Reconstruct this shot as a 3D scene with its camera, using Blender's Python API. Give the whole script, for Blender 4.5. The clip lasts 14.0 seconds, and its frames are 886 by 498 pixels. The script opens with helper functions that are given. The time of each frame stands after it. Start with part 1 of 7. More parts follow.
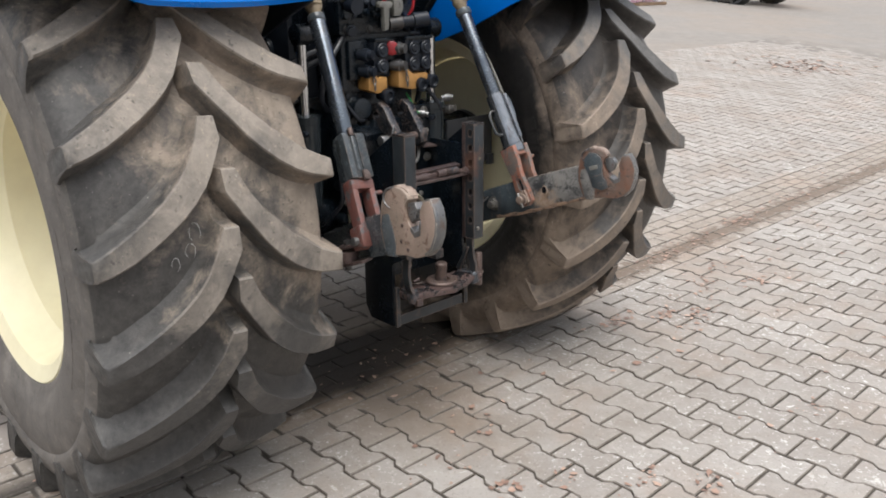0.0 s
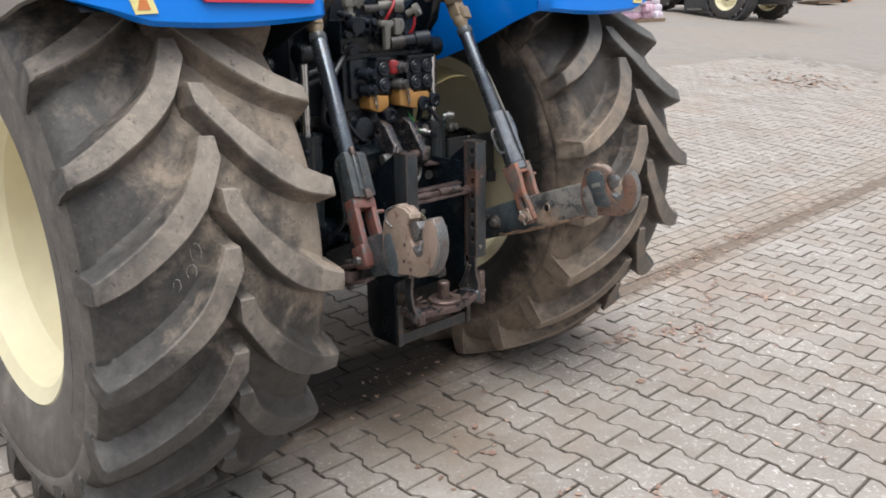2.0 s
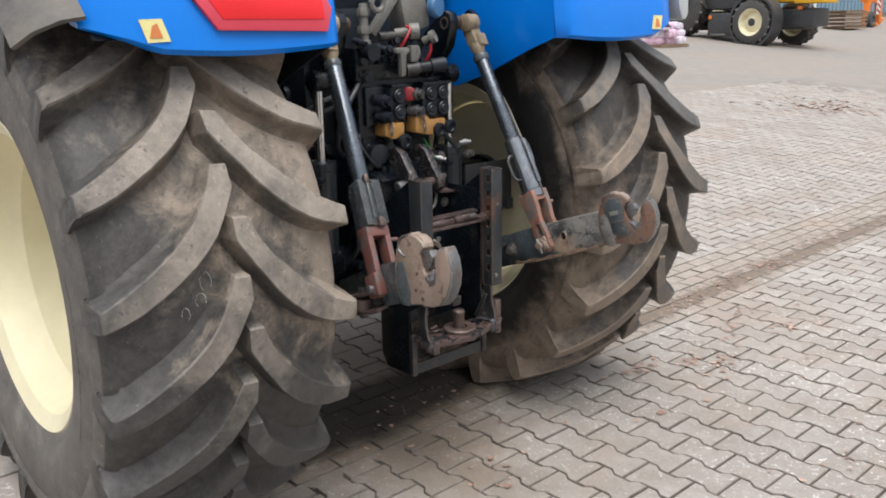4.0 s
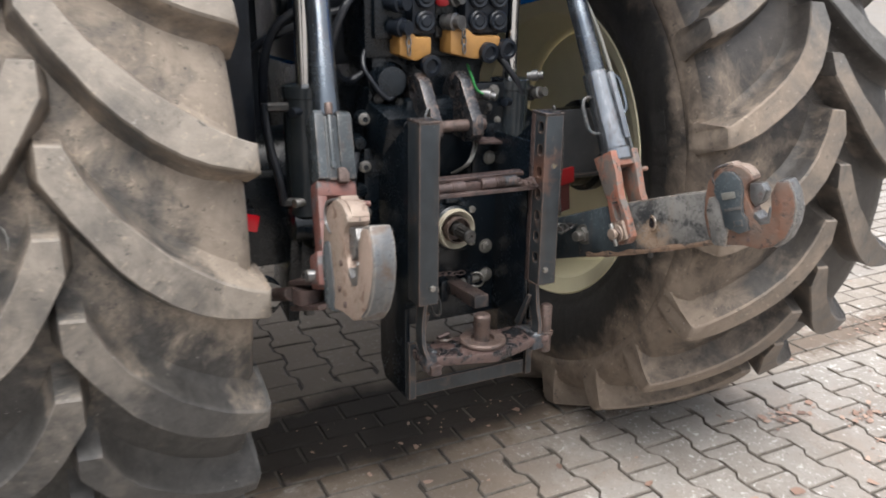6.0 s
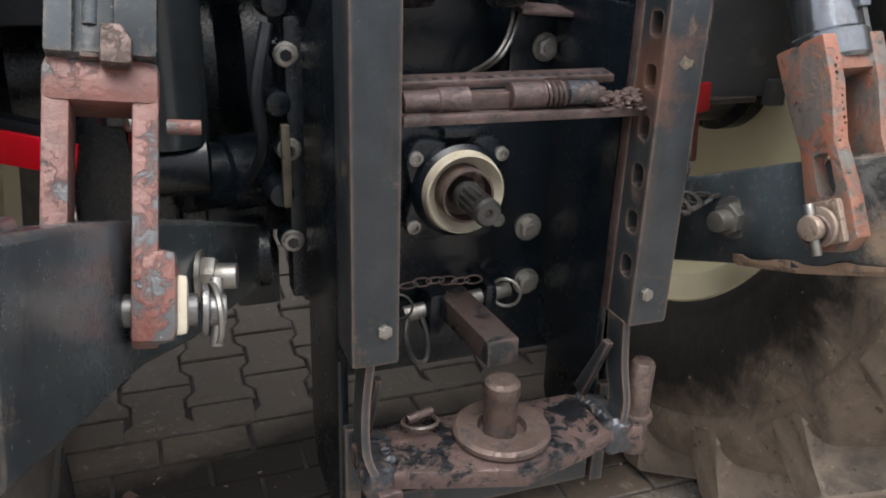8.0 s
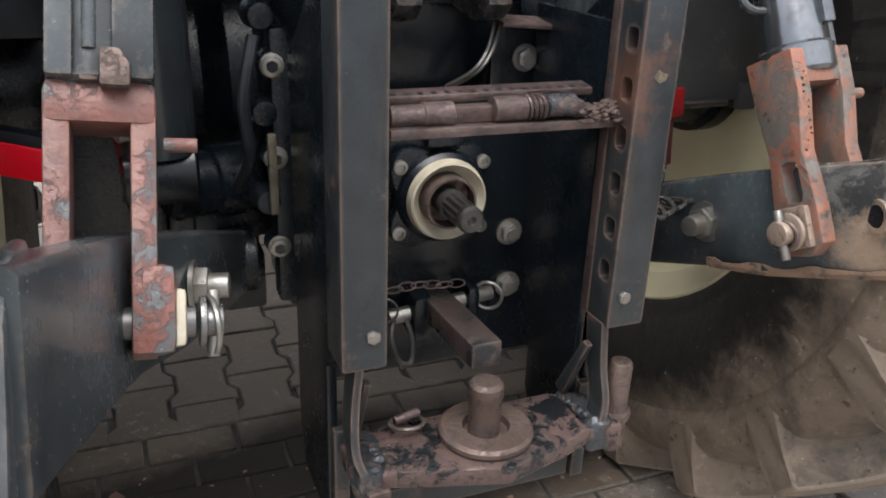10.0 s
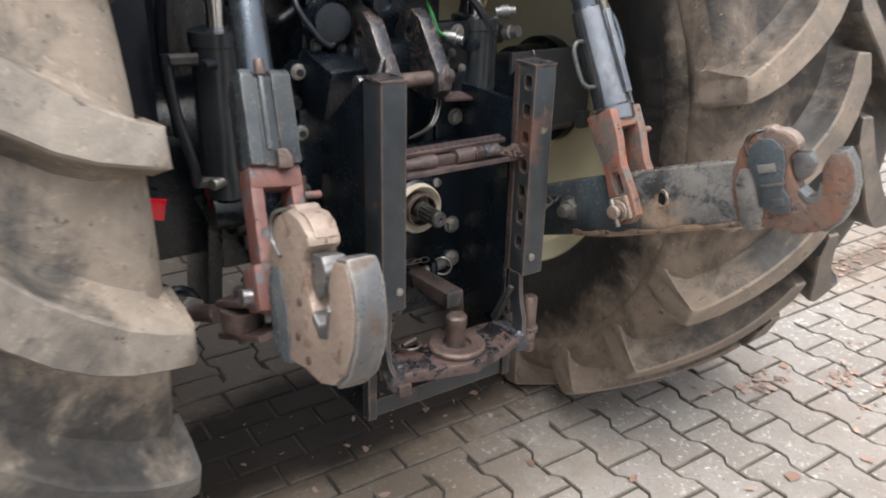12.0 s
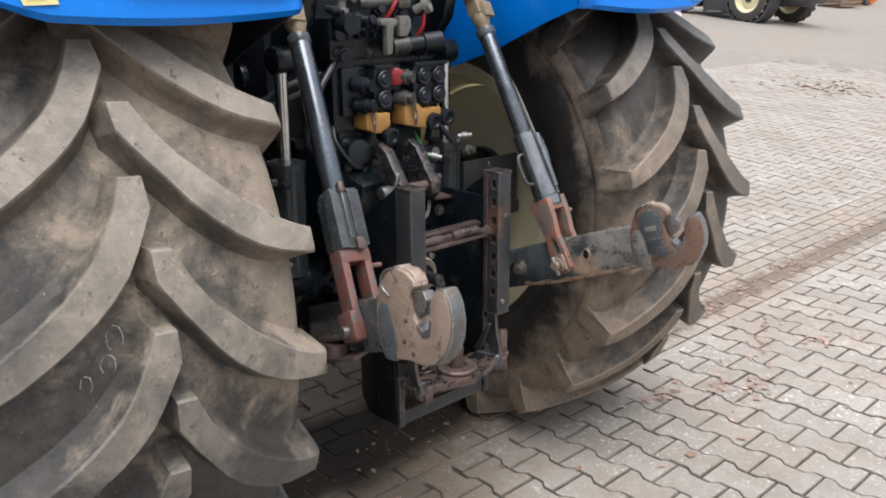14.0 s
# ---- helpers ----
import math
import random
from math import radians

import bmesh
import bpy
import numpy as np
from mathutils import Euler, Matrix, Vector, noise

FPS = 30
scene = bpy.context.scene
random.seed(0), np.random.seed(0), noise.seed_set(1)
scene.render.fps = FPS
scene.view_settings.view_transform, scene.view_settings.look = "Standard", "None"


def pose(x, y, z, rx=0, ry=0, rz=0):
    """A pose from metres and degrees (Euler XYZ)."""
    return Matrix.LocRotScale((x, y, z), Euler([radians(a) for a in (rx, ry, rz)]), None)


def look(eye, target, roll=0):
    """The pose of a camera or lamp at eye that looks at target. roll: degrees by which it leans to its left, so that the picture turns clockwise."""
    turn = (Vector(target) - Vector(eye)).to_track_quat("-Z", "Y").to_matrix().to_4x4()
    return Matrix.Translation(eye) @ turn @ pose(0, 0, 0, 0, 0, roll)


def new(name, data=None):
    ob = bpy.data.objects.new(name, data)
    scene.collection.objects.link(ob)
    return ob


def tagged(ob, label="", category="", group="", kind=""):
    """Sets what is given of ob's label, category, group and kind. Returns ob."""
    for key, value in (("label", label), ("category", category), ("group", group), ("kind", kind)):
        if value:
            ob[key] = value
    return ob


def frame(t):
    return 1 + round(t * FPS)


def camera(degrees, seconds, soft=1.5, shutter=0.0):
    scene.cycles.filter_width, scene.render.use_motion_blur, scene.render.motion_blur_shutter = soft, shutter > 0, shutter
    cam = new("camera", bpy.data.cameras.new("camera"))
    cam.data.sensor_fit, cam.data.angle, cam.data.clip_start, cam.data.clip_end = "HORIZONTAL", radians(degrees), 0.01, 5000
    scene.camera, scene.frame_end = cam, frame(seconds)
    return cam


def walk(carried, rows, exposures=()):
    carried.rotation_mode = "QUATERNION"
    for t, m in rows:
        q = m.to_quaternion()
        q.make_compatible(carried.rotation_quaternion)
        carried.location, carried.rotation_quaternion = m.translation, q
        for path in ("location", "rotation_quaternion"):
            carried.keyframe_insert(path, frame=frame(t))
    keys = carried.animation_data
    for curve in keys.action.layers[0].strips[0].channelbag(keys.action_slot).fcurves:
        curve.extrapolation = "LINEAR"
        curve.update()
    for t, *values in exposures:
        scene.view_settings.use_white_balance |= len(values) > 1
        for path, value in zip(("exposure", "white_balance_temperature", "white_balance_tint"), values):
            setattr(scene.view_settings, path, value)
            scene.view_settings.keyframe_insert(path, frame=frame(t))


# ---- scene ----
cam = camera(56.7, 14.0, 1.8, 0.35)
PATH = [
    (0, (-2.018, -2.877, 1.686), (-0.713, -1.492, 1.07), -0.6),
    (0.5, (-2.021, -2.867, 1.688), (-0.711, -1.484, 1.081), -0.7),
    (1, (-2.021, -2.862, 1.686), (-0.707, -1.477, 1.088), -0.8),
    (1.5, (-2.013, -2.874, 1.694), (-0.704, -1.482, 1.103), -0.8),
    (2, (-2.01, -2.861, 1.69), (-0.699, -1.467, 1.112), -0.9),
    (2.5, (-2.008, -2.859, 1.694), (-0.695, -1.458, 1.134), -0.9),
    (3, (-2.012, -2.875, 1.707), (-0.705, -1.456, 1.18), -0.9),
    (3.2, (-2.012, -2.87, 1.709), (-0.707, -1.446, 1.192), -1.1),
    (4.2, (-1.918, -2.849, 1.689), (-0.659, -1.392, 1.166), -1.0),
    (5.3, (-1.427, -2.736, 1.582), (-0.407, -1.107, 1.028), -0.4),
    (5.5, (-1.318, -2.615, 1.522), (-0.322, -0.975, 0.957), 0.4),
    (6, (-0.987, -2.426, 1.487), (-0.121, -0.731, 0.872), 0.7),
    (6.5, (-0.691, -2.136, 1.437), (0.099, -0.429, 0.756), 1.8),
    (7, (-0.517, -1.822, 1.328), (0.22, -0.107, 0.611), 2.0),
    (7.5, (-0.42, -1.57, 1.225), (0.27, 0.148, 0.469), 2.0),
    (8, (-0.382, -1.501, 1.202), (0.276, 0.225, 0.436), 2.0),
    (8.3, (-0.379, -1.496, 1.2), (0.277, 0.23, 0.435), 2.0),
    (9.3, (-0.388, -1.508, 1.214), (0.296, 0.205, 0.442), 2.0),
    (10.3, (-0.406, -1.532, 1.236), (0.318, 0.161, 0.454), 2.1),
    (10.5, (-0.411, -1.546, 1.243), (0.328, 0.14, 0.46), 1.9),
    (11, (-0.464, -1.625, 1.295), (0.349, 0.019, 0.499), 1.8),
    (11.5, (-0.634, -1.809, 1.371), (0.279, -0.218, 0.574), 1.5),
    (12, (-0.889, -1.969, 1.48), (0.147, -0.451, 0.693), 1.4),
    (12.5, (-1.217, -2.155, 1.6), (-0.082, -0.687, 0.853), 0.8),
    (13, (-1.414, -2.307, 1.649), (-0.202, -0.868, 0.97), 0.3),
    (13.5, (-1.524, -2.405, 1.678), (-0.265, -0.98, 1.057), -0.3),
    (14, (-1.578, -2.385, 1.672), (-0.283, -0.976, 1.094), -0.4),
]
walk(cam, [(t, look(eye, target, roll)) for t, eye, target, roll in PATH], [(0, 0.8), (3, 0.72), (5.5, 1.05), (6.5, 1.21), (8, 1.15), (10.5, 1.22), (12, 1.18), (13.5, 0.98), (14, 0.92)])

# ---- world, sun, exposure ----
world = bpy.data.worlds.new("overcast_sky")
scene.world = world
world.use_nodes = True
wn = world.node_tree
wn.nodes.clear()
sky = wn.nodes.new("ShaderNodeTexSky")
sky.sky_type = "NISHITA"
sky.sun_disc = False
sky.sun_elevation, sky.sun_rotation = radians(66), radians(150)
sky.air_density, sky.dust_density, sky.ozone_density = 1.0, 4.0, 1.0
veil = wn.nodes.new("ShaderNodeMix")
veil.data_type = "RGBA"
veil.inputs[0].default_value = 0.75
veil.inputs[7].default_value = (8.05, 8.3, 8.8, 1)
# an overcast sky is about three times as bright overhead as at the horizon
up = wn.nodes.new("ShaderNodeSeparateXYZ")
wn.links.new(wn.nodes.new("ShaderNodeTexCoord").outputs["Generated"], up.inputs[0])
climb = wn.nodes.new("ShaderNodeMapRange")
climb.inputs["To Min"].default_value, climb.inputs["To Max"].default_value = 0.38, 1.35
wn.links.new(up.outputs[2], climb.inputs["Value"])
grade = wn.nodes.new("ShaderNodeVectorMath")
grade.operation = "SCALE"
wn.links.new(climb.outputs[0], grade.inputs["Scale"])
bg = wn.nodes.new("ShaderNodeBackground")
bg.inputs[1].default_value = 0.108
wo = wn.nodes.new("ShaderNodeOutputWorld")
wn.links.new(sky.outputs[0], veil.inputs[6])
wn.links.new(veil.outputs[2], grade.inputs[0])
wn.links.new(grade.outputs[0], bg.inputs[0])
wn.links.new(bg.outputs[0], wo.inputs[0])
sun_data = bpy.data.lights.new("sun", "SUN")
sun_data.energy, sun_data.angle, sun_data.color = 1.7, radians(40), (1.0, 0.98, 0.95)
sun = new("sun", sun_data)
sun.matrix_world = look((-2.5, -4.5, 12), (0, 0, 0))


# ---- materials ----
def material(name):
    m = bpy.data.materials.new(name)
    m.use_nodes = True
    t = m.node_tree
    return m, t, t.nodes["Principled BSDF"]


def noise_at(t, scale, detail=5, rough=0.6, coords="pos", stretch=None, dist=0.0):
    n = t.nodes.new("ShaderNodeTexNoise")
    n.inputs["Scale"].default_value, n.inputs["Detail"].default_value, n.inputs["Roughness"].default_value = scale, detail, rough
    n.inputs["Distortion"].default_value = dist
    if coords == "pos":
        src = t.nodes.new("ShaderNodeNewGeometry").outputs["Position"]
    else:
        src = t.nodes.new("ShaderNodeTexCoord").outputs["Object"]
    if stretch:
        mp = t.nodes.new("ShaderNodeMapping")
        mp.inputs["Scale"].default_value = stretch
        t.links.new(src, mp.inputs[0])
        src = mp.outputs[0]
    t.links.new(src, n.inputs["Vector"])
    return n.outputs["Fac"]


def ramp(t, fac, lo, hi):
    r = t.nodes.new("ShaderNodeMapRange")
    r.inputs["From Min"].default_value, r.inputs["From Max"].default_value = lo, hi
    t.links.new(fac, r.inputs["Value"])
    return r.outputs[0]


def blend(t, fac, a, b):
    m = t.nodes.new("ShaderNodeMix")
    m.data_type = "RGBA"
    for slot, v in ((0, fac), (6, a), (7, b)):
        if isinstance(v, (tuple, list)):
            m.inputs[slot].default_value = (*v, 1)
        elif isinstance(v, float):
            m.inputs[slot].default_value = v
        else:
            t.links.new(v, m.inputs[slot])
    return m.outputs[2]


def blendf(t, fac, a, b):
    m = t.nodes.new("ShaderNodeMix")
    for slot, v in ((0, fac), (2, a), (3, b)):
        if isinstance(v, float):
            m.inputs[slot].default_value = v
        else:
            t.links.new(v, m.inputs[slot])
    return m.outputs[0]


def math_node(t, op, a, b):
    m = t.nodes.new("ShaderNodeMath")
    m.operation = op
    for i, v in enumerate((a, b)):
        if isinstance(v, (int, float)):
            m.inputs[i].default_value = v
        else:
            t.links.new(v, m.inputs[i])
    return m.outputs[0]


def bump(t, b, height, strength, distance=0.002):
    n = t.nodes.new("ShaderNodeBump")
    n.inputs["Strength"].default_value, n.inputs["Distance"].default_value = strength, distance
    t.links.new(height, n.inputs["Height"])
    t.links.new(n.outputs[0], b.inputs["Normal"])


def worn(name, base, base2, wear, rough=0.5, metal=0.0, wear_metal=0.0, wear_rough=0.7, wear_at=(0.58, 0.68), scale=9.0, fine=120.0, bump_by=0.35, dust=0.0, dust_col=(0.33, 0.27, 0.2), edge=0.0, edge_col=(0.15, 0.09, 0.06), lump=0.6, specks=0.0, streak=0.0, streak_col=(0.1, 0.06, 0.04), spec=0.5, stain_at=None, pits=0.0, edge_at=(0.42, 0.66), stain_col=(0.13, 0.06, 0.038)):
    """Paint with two-scale mottling, patches of wear, rubbed edges, streaks, pale flecks and a film of dust."""
    m, t, b = material(name)
    big = noise_at(t, scale, 6, 0.65)
    small = noise_at(t, fine, 4, 0.7)
    body = blend(t, ramp(t, big, 0.35, 0.65), base, base2)
    chips = noise_at(t, scale * 2.3, 8, 0.72, dist=0.4)
    mask = ramp(t, chips, *wear_at)
    col = blend(t, mask, body, wear)
    if streak:
        run = ramp(t, noise_at(t, 34, 6, 0.7, stretch=(1, 1, 0.12)), 0.52, 0.7)
        col = blend(t, math_node(t, "MULTIPLY", run, streak), col, streak_col)
    if stain_at:
        far = t.nodes.new("ShaderNodeVectorMath")
        far.operation = "DISTANCE"
        t.links.new(t.nodes.new("ShaderNodeNewGeometry").outputs["Position"], far.inputs[0])
        far.inputs[1].default_value = stain_at[:3]
        reach = math_node(t, "ADD", far.outputs["Value"], math_node(t, "MULTIPLY", math_node(t, "SUBTRACT", noise_at(t, 30, 7, 0.7), 0.5), 0.16))
        col = blend(t, math_node(t, "MULTIPLY", ramp(t, reach, stain_at[3], stain_at[3] * 0.3), 0.75), col, stain_col)
    if edge:
        bev = t.nodes.new("ShaderNodeBevel")
        bev.samples = 4
        bev.inputs["Radius"].default_value = 0.007
        dot = t.nodes.new("ShaderNodeVectorMath")
        dot.operation = "DOT_PRODUCT"
        t.links.new(bev.outputs[0], dot.inputs[0])
        t.links.new(t.nodes.new("ShaderNodeNewGeometry").outputs["Normal"], dot.inputs[1])
        rub = math_node(t, "MULTIPLY", ramp(t, dot.outputs["Value"], 0.985, 0.88), ramp(t, noise_at(t, 26, 7, 0.75), *edge_at))
        col = blend(t, math_node(t, "MULTIPLY", rub, edge), col, edge_col)
    if dust:
        d = math_node(t, "MULTIPLY", ramp(t, noise_at(t, 5.0, 7, 0.7), 0.35, 0.75), dust)
        col = blend(t, d, col, dust_col)
    if pits:
        pock = math_node(t, "MULTIPLY", ramp(t, noise_at(t, 85, 4, 0.6), 0.6, 0.66), ramp(t, noise_at(t, 9, 4, 0.6), 0.42, 0.58))
        col = blend(t, math_node(t, "MULTIPLY", pock, pits), col, (0.02, 0.016, 0.014))
    if specks:
        fleck = ramp(t, noise_at(t, 230, 3, 0.6), 0.72, 0.76)
        col = blend(t, math_node(t, "MULTIPLY", fleck, specks * 0.6), col, (0.4, 0.37, 0.34))
    t.links.new(col, b.inputs["Base Color"])
    t.links.new(blendf(t, mask, metal, wear_metal), b.inputs["Metallic"])
    rr = blendf(t, mask, rough, wear_rough)
    rr2 = math_node(t, "ADD", rr, math_node(t, "MULTIPLY", math_node(t, "SUBTRACT", small, 0.5), 0.25))
    rr2 = math_node(t, "ADD", rr2, math_node(t, "MULTIPLY", math_node(t, "SUBTRACT", big, 0.5), 0.3))
    if dust:
        rr2 = math_node(t, "ADD", rr2, math_node(t, "MULTIPLY", d, 0.3))
    t.links.new(rr2, b.inputs["Roughness"])
    b.inputs["Specular IOR Level"].default_value = spec
    height = math_node(t, "ADD", math_node(t, "MULTIPLY", mask, -0.6), small)
    if lump:
        height = math_node(t, "ADD", height, math_node(t, "MULTIPLY", noise_at(t, 30, 3, 0.5), lump * 3))
    bump(t, b, height, bump_by, 0.0015)
    return m


BLACK = worn("black_machine_paint", (0.0022, 0.0042, 0.0066), (0.0046, 0.008, 0.012), (0.03, 0.024, 0.02), 0.24, wear_at=(0.68, 0.76), spec=0.42, dust=0.008, specks=0.6, lump=0.3, bump_by=0.2)
CAST = worn("black_painted_casting", (0.0022, 0.0042, 0.0066), (0.0048, 0.0084, 0.0125), (0.035, 0.026, 0.021), 0.28, wear_at=(0.67, 0.74), fine=220, bump_by=0.35, spec=0.42, dust=0.008, specks=0.6, lump=0.4)
FRAME = worn("black_frame_paint", (0.011, 0.0145, 0.0175), (0.03, 0.036, 0.041), (0.095, 0.066, 0.052), 0.34, wear_at=(0.59, 0.67), scale=8, spec=0.45, dust=0.04, dust_col=(0.15, 0.14, 0.13), edge=0.9, edge_col=(0.16, 0.105, 0.078), edge_at=(0.3, 0.52), stain_at=(0.14, -0.72, 1.04, 0.07), specks=1.4, streak=0.5, streak_col=(0.06, 0.045, 0.037), lump=0.2, pits=0.4)
FRAMERUST = worn("rusting_frame_steel", (0.05, 0.034, 0.031), (0.125, 0.086, 0.078), (0.024, 0.023, 0.024), 0.36, 0.4, wear_at=(0.5, 0.68), scale=20, bump_by=0.9, edge=0.5, edge_col=(0.24, 0.17, 0.14), specks=0.9)
CARRIER = worn("chipped_black_carrier_paint", (0.125, 0.083, 0.074), (0.07, 0.046, 0.042), (0.011, 0.012, 0.014), 0.34, 0.25, 0.1, 0.26, wear_at=(0.5, 0.55), scale=7.5, bump_by=1.0, edge=0.7, edge_col=(0.2, 0.15, 0.13), specks=2.2, lump=1.0, pits=1.0)
DRAWBAR = worn("rust_stained_bar", (0.085, 0.06, 0.052), (0.055, 0.042, 0.038), (0.014, 0.015, 0.017), 0.34, 0.25, 0.1, 0.3, wear_at=(0.5, 0.57), scale=9, bump_by=0.7, edge=0.8, edge_col=(0.19, 0.14, 0.12), specks=0.8)
CHIP = worn("dull_yellow_chip", (0.2, 0.14, 0.055), (0.14, 0.12, 0.09), (0.08, 0.075, 0.07), 0.45, wear_at=(0.46, 0.56), scale=60)
CYLBLACK = worn("black_cylinder_paint", (0.011, 0.016, 0.02), (0.022, 0.029, 0.034), (0.05, 0.04, 0.034), 0.2, wear_at=(0.68, 0.76), spec=0.5, dust=0.05, specks=0.6, lump=0.2, bump_by=0.12)
PIN = worn("rusty_pin_steel", (0.1, 0.07, 0.058), (0.14, 0.098, 0.084), (0.042, 0.032, 0.029), 0.4, 0.4, wear_at=(0.5, 0.62), scale=20, bump_by=0.8, edge=0.5, edge_col=(0.24, 0.185, 0.16), pits=0.5)
WELD = worn("weld_spattered_steel", (0.06, 0.066, 0.074), (0.034, 0.035, 0.039), (0.1, 0.066, 0.055), 0.3, 0.5, wear_at=(0.5, 0.6), scale=26, bump_by=0.9, lump=1.0, specks=2.0, pits=0.6)
PRIMER = worn("red_primer_worn", (0.2, 0.066, 0.048), (0.125, 0.054, 0.045), (0.085, 0.09, 0.094), 0.42, wear_at=(0.51, 0.57), wear_rough=0.3, scale=9, bump_by=0.8, dust=0.1, dust_col=(0.2, 0.18, 0.165), edge=0.75, edge_col=(0.22, 0.13, 0.105), specks=1.4, lump=0.3, streak=0.5, streak_col=(0.045, 0.03, 0.027), pits=0.5)
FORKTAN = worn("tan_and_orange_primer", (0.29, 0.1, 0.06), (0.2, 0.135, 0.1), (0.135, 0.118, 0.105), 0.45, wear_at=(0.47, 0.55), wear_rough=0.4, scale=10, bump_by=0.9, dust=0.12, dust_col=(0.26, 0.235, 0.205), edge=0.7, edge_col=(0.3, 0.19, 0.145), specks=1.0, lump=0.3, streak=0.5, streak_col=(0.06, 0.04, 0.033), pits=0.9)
ROD = worn("dark_steel_tube", (0.075, 0.09, 0.11), (0.125, 0.145, 0.165), (0.12, 0.075, 0.06), 0.24, 0.8, wear_at=(0.66, 0.74), dust=0.06, specks=0.6, streak=0.4, bump_by=0.12, lump=0.2)
LINK = worn("black_link_paint", (0.02, 0.027, 0.032), (0.06, 0.074, 0.082), (0.13, 0.105, 0.088), 0.22, 0.0, 0.3, 0.4, wear_at=(0.6, 0.7), scale=6, dust=0.1, dust_col=(0.2, 0.19, 0.175), streak=0.2, edge=0.8, edge_col=(0.22, 0.16, 0.12), specks=0.8, lump=0.2, bump_by=0.2)
HOOK = worn("worn_hook_steel", (0.33, 0.24, 0.195), (0.24, 0.19, 0.15), (0.13, 0.075, 0.05), 0.42, 0.25, wear_at=(0.54, 0.64), scale=13, bump_by=0.9, dust=0.12, dust_col=(0.34, 0.28, 0.19), edge=0.7, edge_col=(0.4, 0.34, 0.29), specks=0.8, pits=0.6)
BRIGHT = worn("bare_scuffed_steel", (0.2, 0.2, 0.2), (0.12, 0.115, 0.11), (0.1, 0.06, 0.045), 0.32, 0.7, 0.4, wear_at=(0.56, 0.66), scale=14, bump_by=0.5, edge=0.6, edge_col=(0.4, 0.37, 0.34))
BOLT = worn("zinc_bolt_steel", (0.3, 0.29, 0.27), (0.2, 0.185, 0.165), (0.2, 0.14, 0.09), 0.38, 0.75, 0.3, wear_at=(0.62, 0.72), scale=40)
DULLBOLT = worn("painted_bolt", (0.03, 0.03, 0.03), (0.075, 0.072, 0.068), (0.1, 0.065, 0.048), 0.42, 0.4, wear_at=(0.55, 0.7), scale=40)
LINKDUST = worn("dusty_grey_link_paint", (0.04, 0.044, 0.047), (0.17, 0.163, 0.152), (0.02, 0.023, 0.026), 0.24, wear_at=(0.5, 0.58), wear_rough=0.22, scale=6.5, dust=0.26, dust_col=(0.32, 0.285, 0.245), edge=0.8, edge_col=(0.32, 0.23, 0.165), edge_at=(0.32, 0.55), specks=1.0, lump=0.2, bump_by=0.2, pits=0.5, streak=0.3, streak_col=(0.2, 0.15, 0.11), stain_at=(0.36, -0.915, 0.885, 0.055), stain_col=(0.34, 0.23, 0.15))
LUGSTEEL = worn("worn_lug_steel", (0.022, 0.024, 0.028), (0.055, 0.055, 0.058), (0.14, 0.095, 0.075), 0.28, 0.45, 0.3, 0.45, wear_at=(0.52, 0.64), scale=13, bump_by=0.6, edge=0.9, edge_col=(0.3, 0.22, 0.18))
RUBBED = worn("rubbed_brown_edge", (0.3, 0.2, 0.135), (0.19, 0.125, 0.088), (0.07, 0.054, 0.045), 0.5, 0.2, wear_at=(0.5, 0.62), scale=14, bump_by=0.6)
HOOKRUST = worn("rust_brown_hook_steel", (0.2, 0.098, 0.066), (0.15, 0.115, 0.095), (0.05, 0.038, 0.032), 0.42, 0.3, wear_at=(0.52, 0.64), scale=16, bump_by=0.8, dust=0.15, edge=0.6, edge_col=(0.24, 0.15, 0.11), specks=0.8, pits=0.4)
PLUG = worn("dull_olive_plug_strip", (0.1, 0.09, 0.062), (0.07, 0.06, 0.044), (0.05, 0.04, 0.03), 0.5, wear_at=(0.52, 0.64), scale=20)
JAW = worn("dark_jaw_steel", (0.15, 0.158, 0.165), (0.07, 0.071, 0.073), (0.1, 0.072, 0.056), 0.3, 0.55, 0.3, 0.5, wear_at=(0.5, 0.64), scale=9, bump_by=0.5, dust=0.12, dust_col=(0.26, 0.22, 0.18), edge=0.9, edge_col=(0.42, 0.38, 0.33), edge_at=(0.3, 0.55), specks=0.8, streak=0.6, streak_col=(0.24, 0.23, 0.21), lump=0.15, pits=0.4)
ADJUST = worn("grey_black_adjuster_paint", (0.014, 0.019, 0.023), (0.04, 0.049, 0.054), (0.08, 0.06, 0.05), 0.24, wear_at=(0.58, 0.7), scale=8, dust=0.05, edge=0.8, edge_col=(0.2, 0.17, 0.15), specks=1.2, lump=0.25, bump_by=0.15, streak=0.4, spec=0.35)
SLEEVE = worn("bare_turning_sleeve", (0.16, 0.172, 0.186), (0.26, 0.272, 0.287), (0.14, 0.08, 0.06), 0.16, 0.85, 0.3, 0.5, wear_at=(0.64, 0.72), scale=10, streak=0.5, bump_by=0.12, lump=0.3)
BEIGE = worn("beige_clevis_paint", (0.27, 0.215, 0.135), (0.19, 0.145, 0.092), (0.09, 0.06, 0.04), 0.5, wear_at=(0.54, 0.66), scale=14, dust=0.15)
CREAM = worn("cream_wheel_paint", (0.8, 0.735, 0.5), (0.75, 0.68, 0.46), (0.5, 0.42, 0.27), 0.4, wear_at=(0.7, 0.78), scale=5, dust=0.15, dust_col=(0.55, 0.48, 0.33), bump_by=0.1)
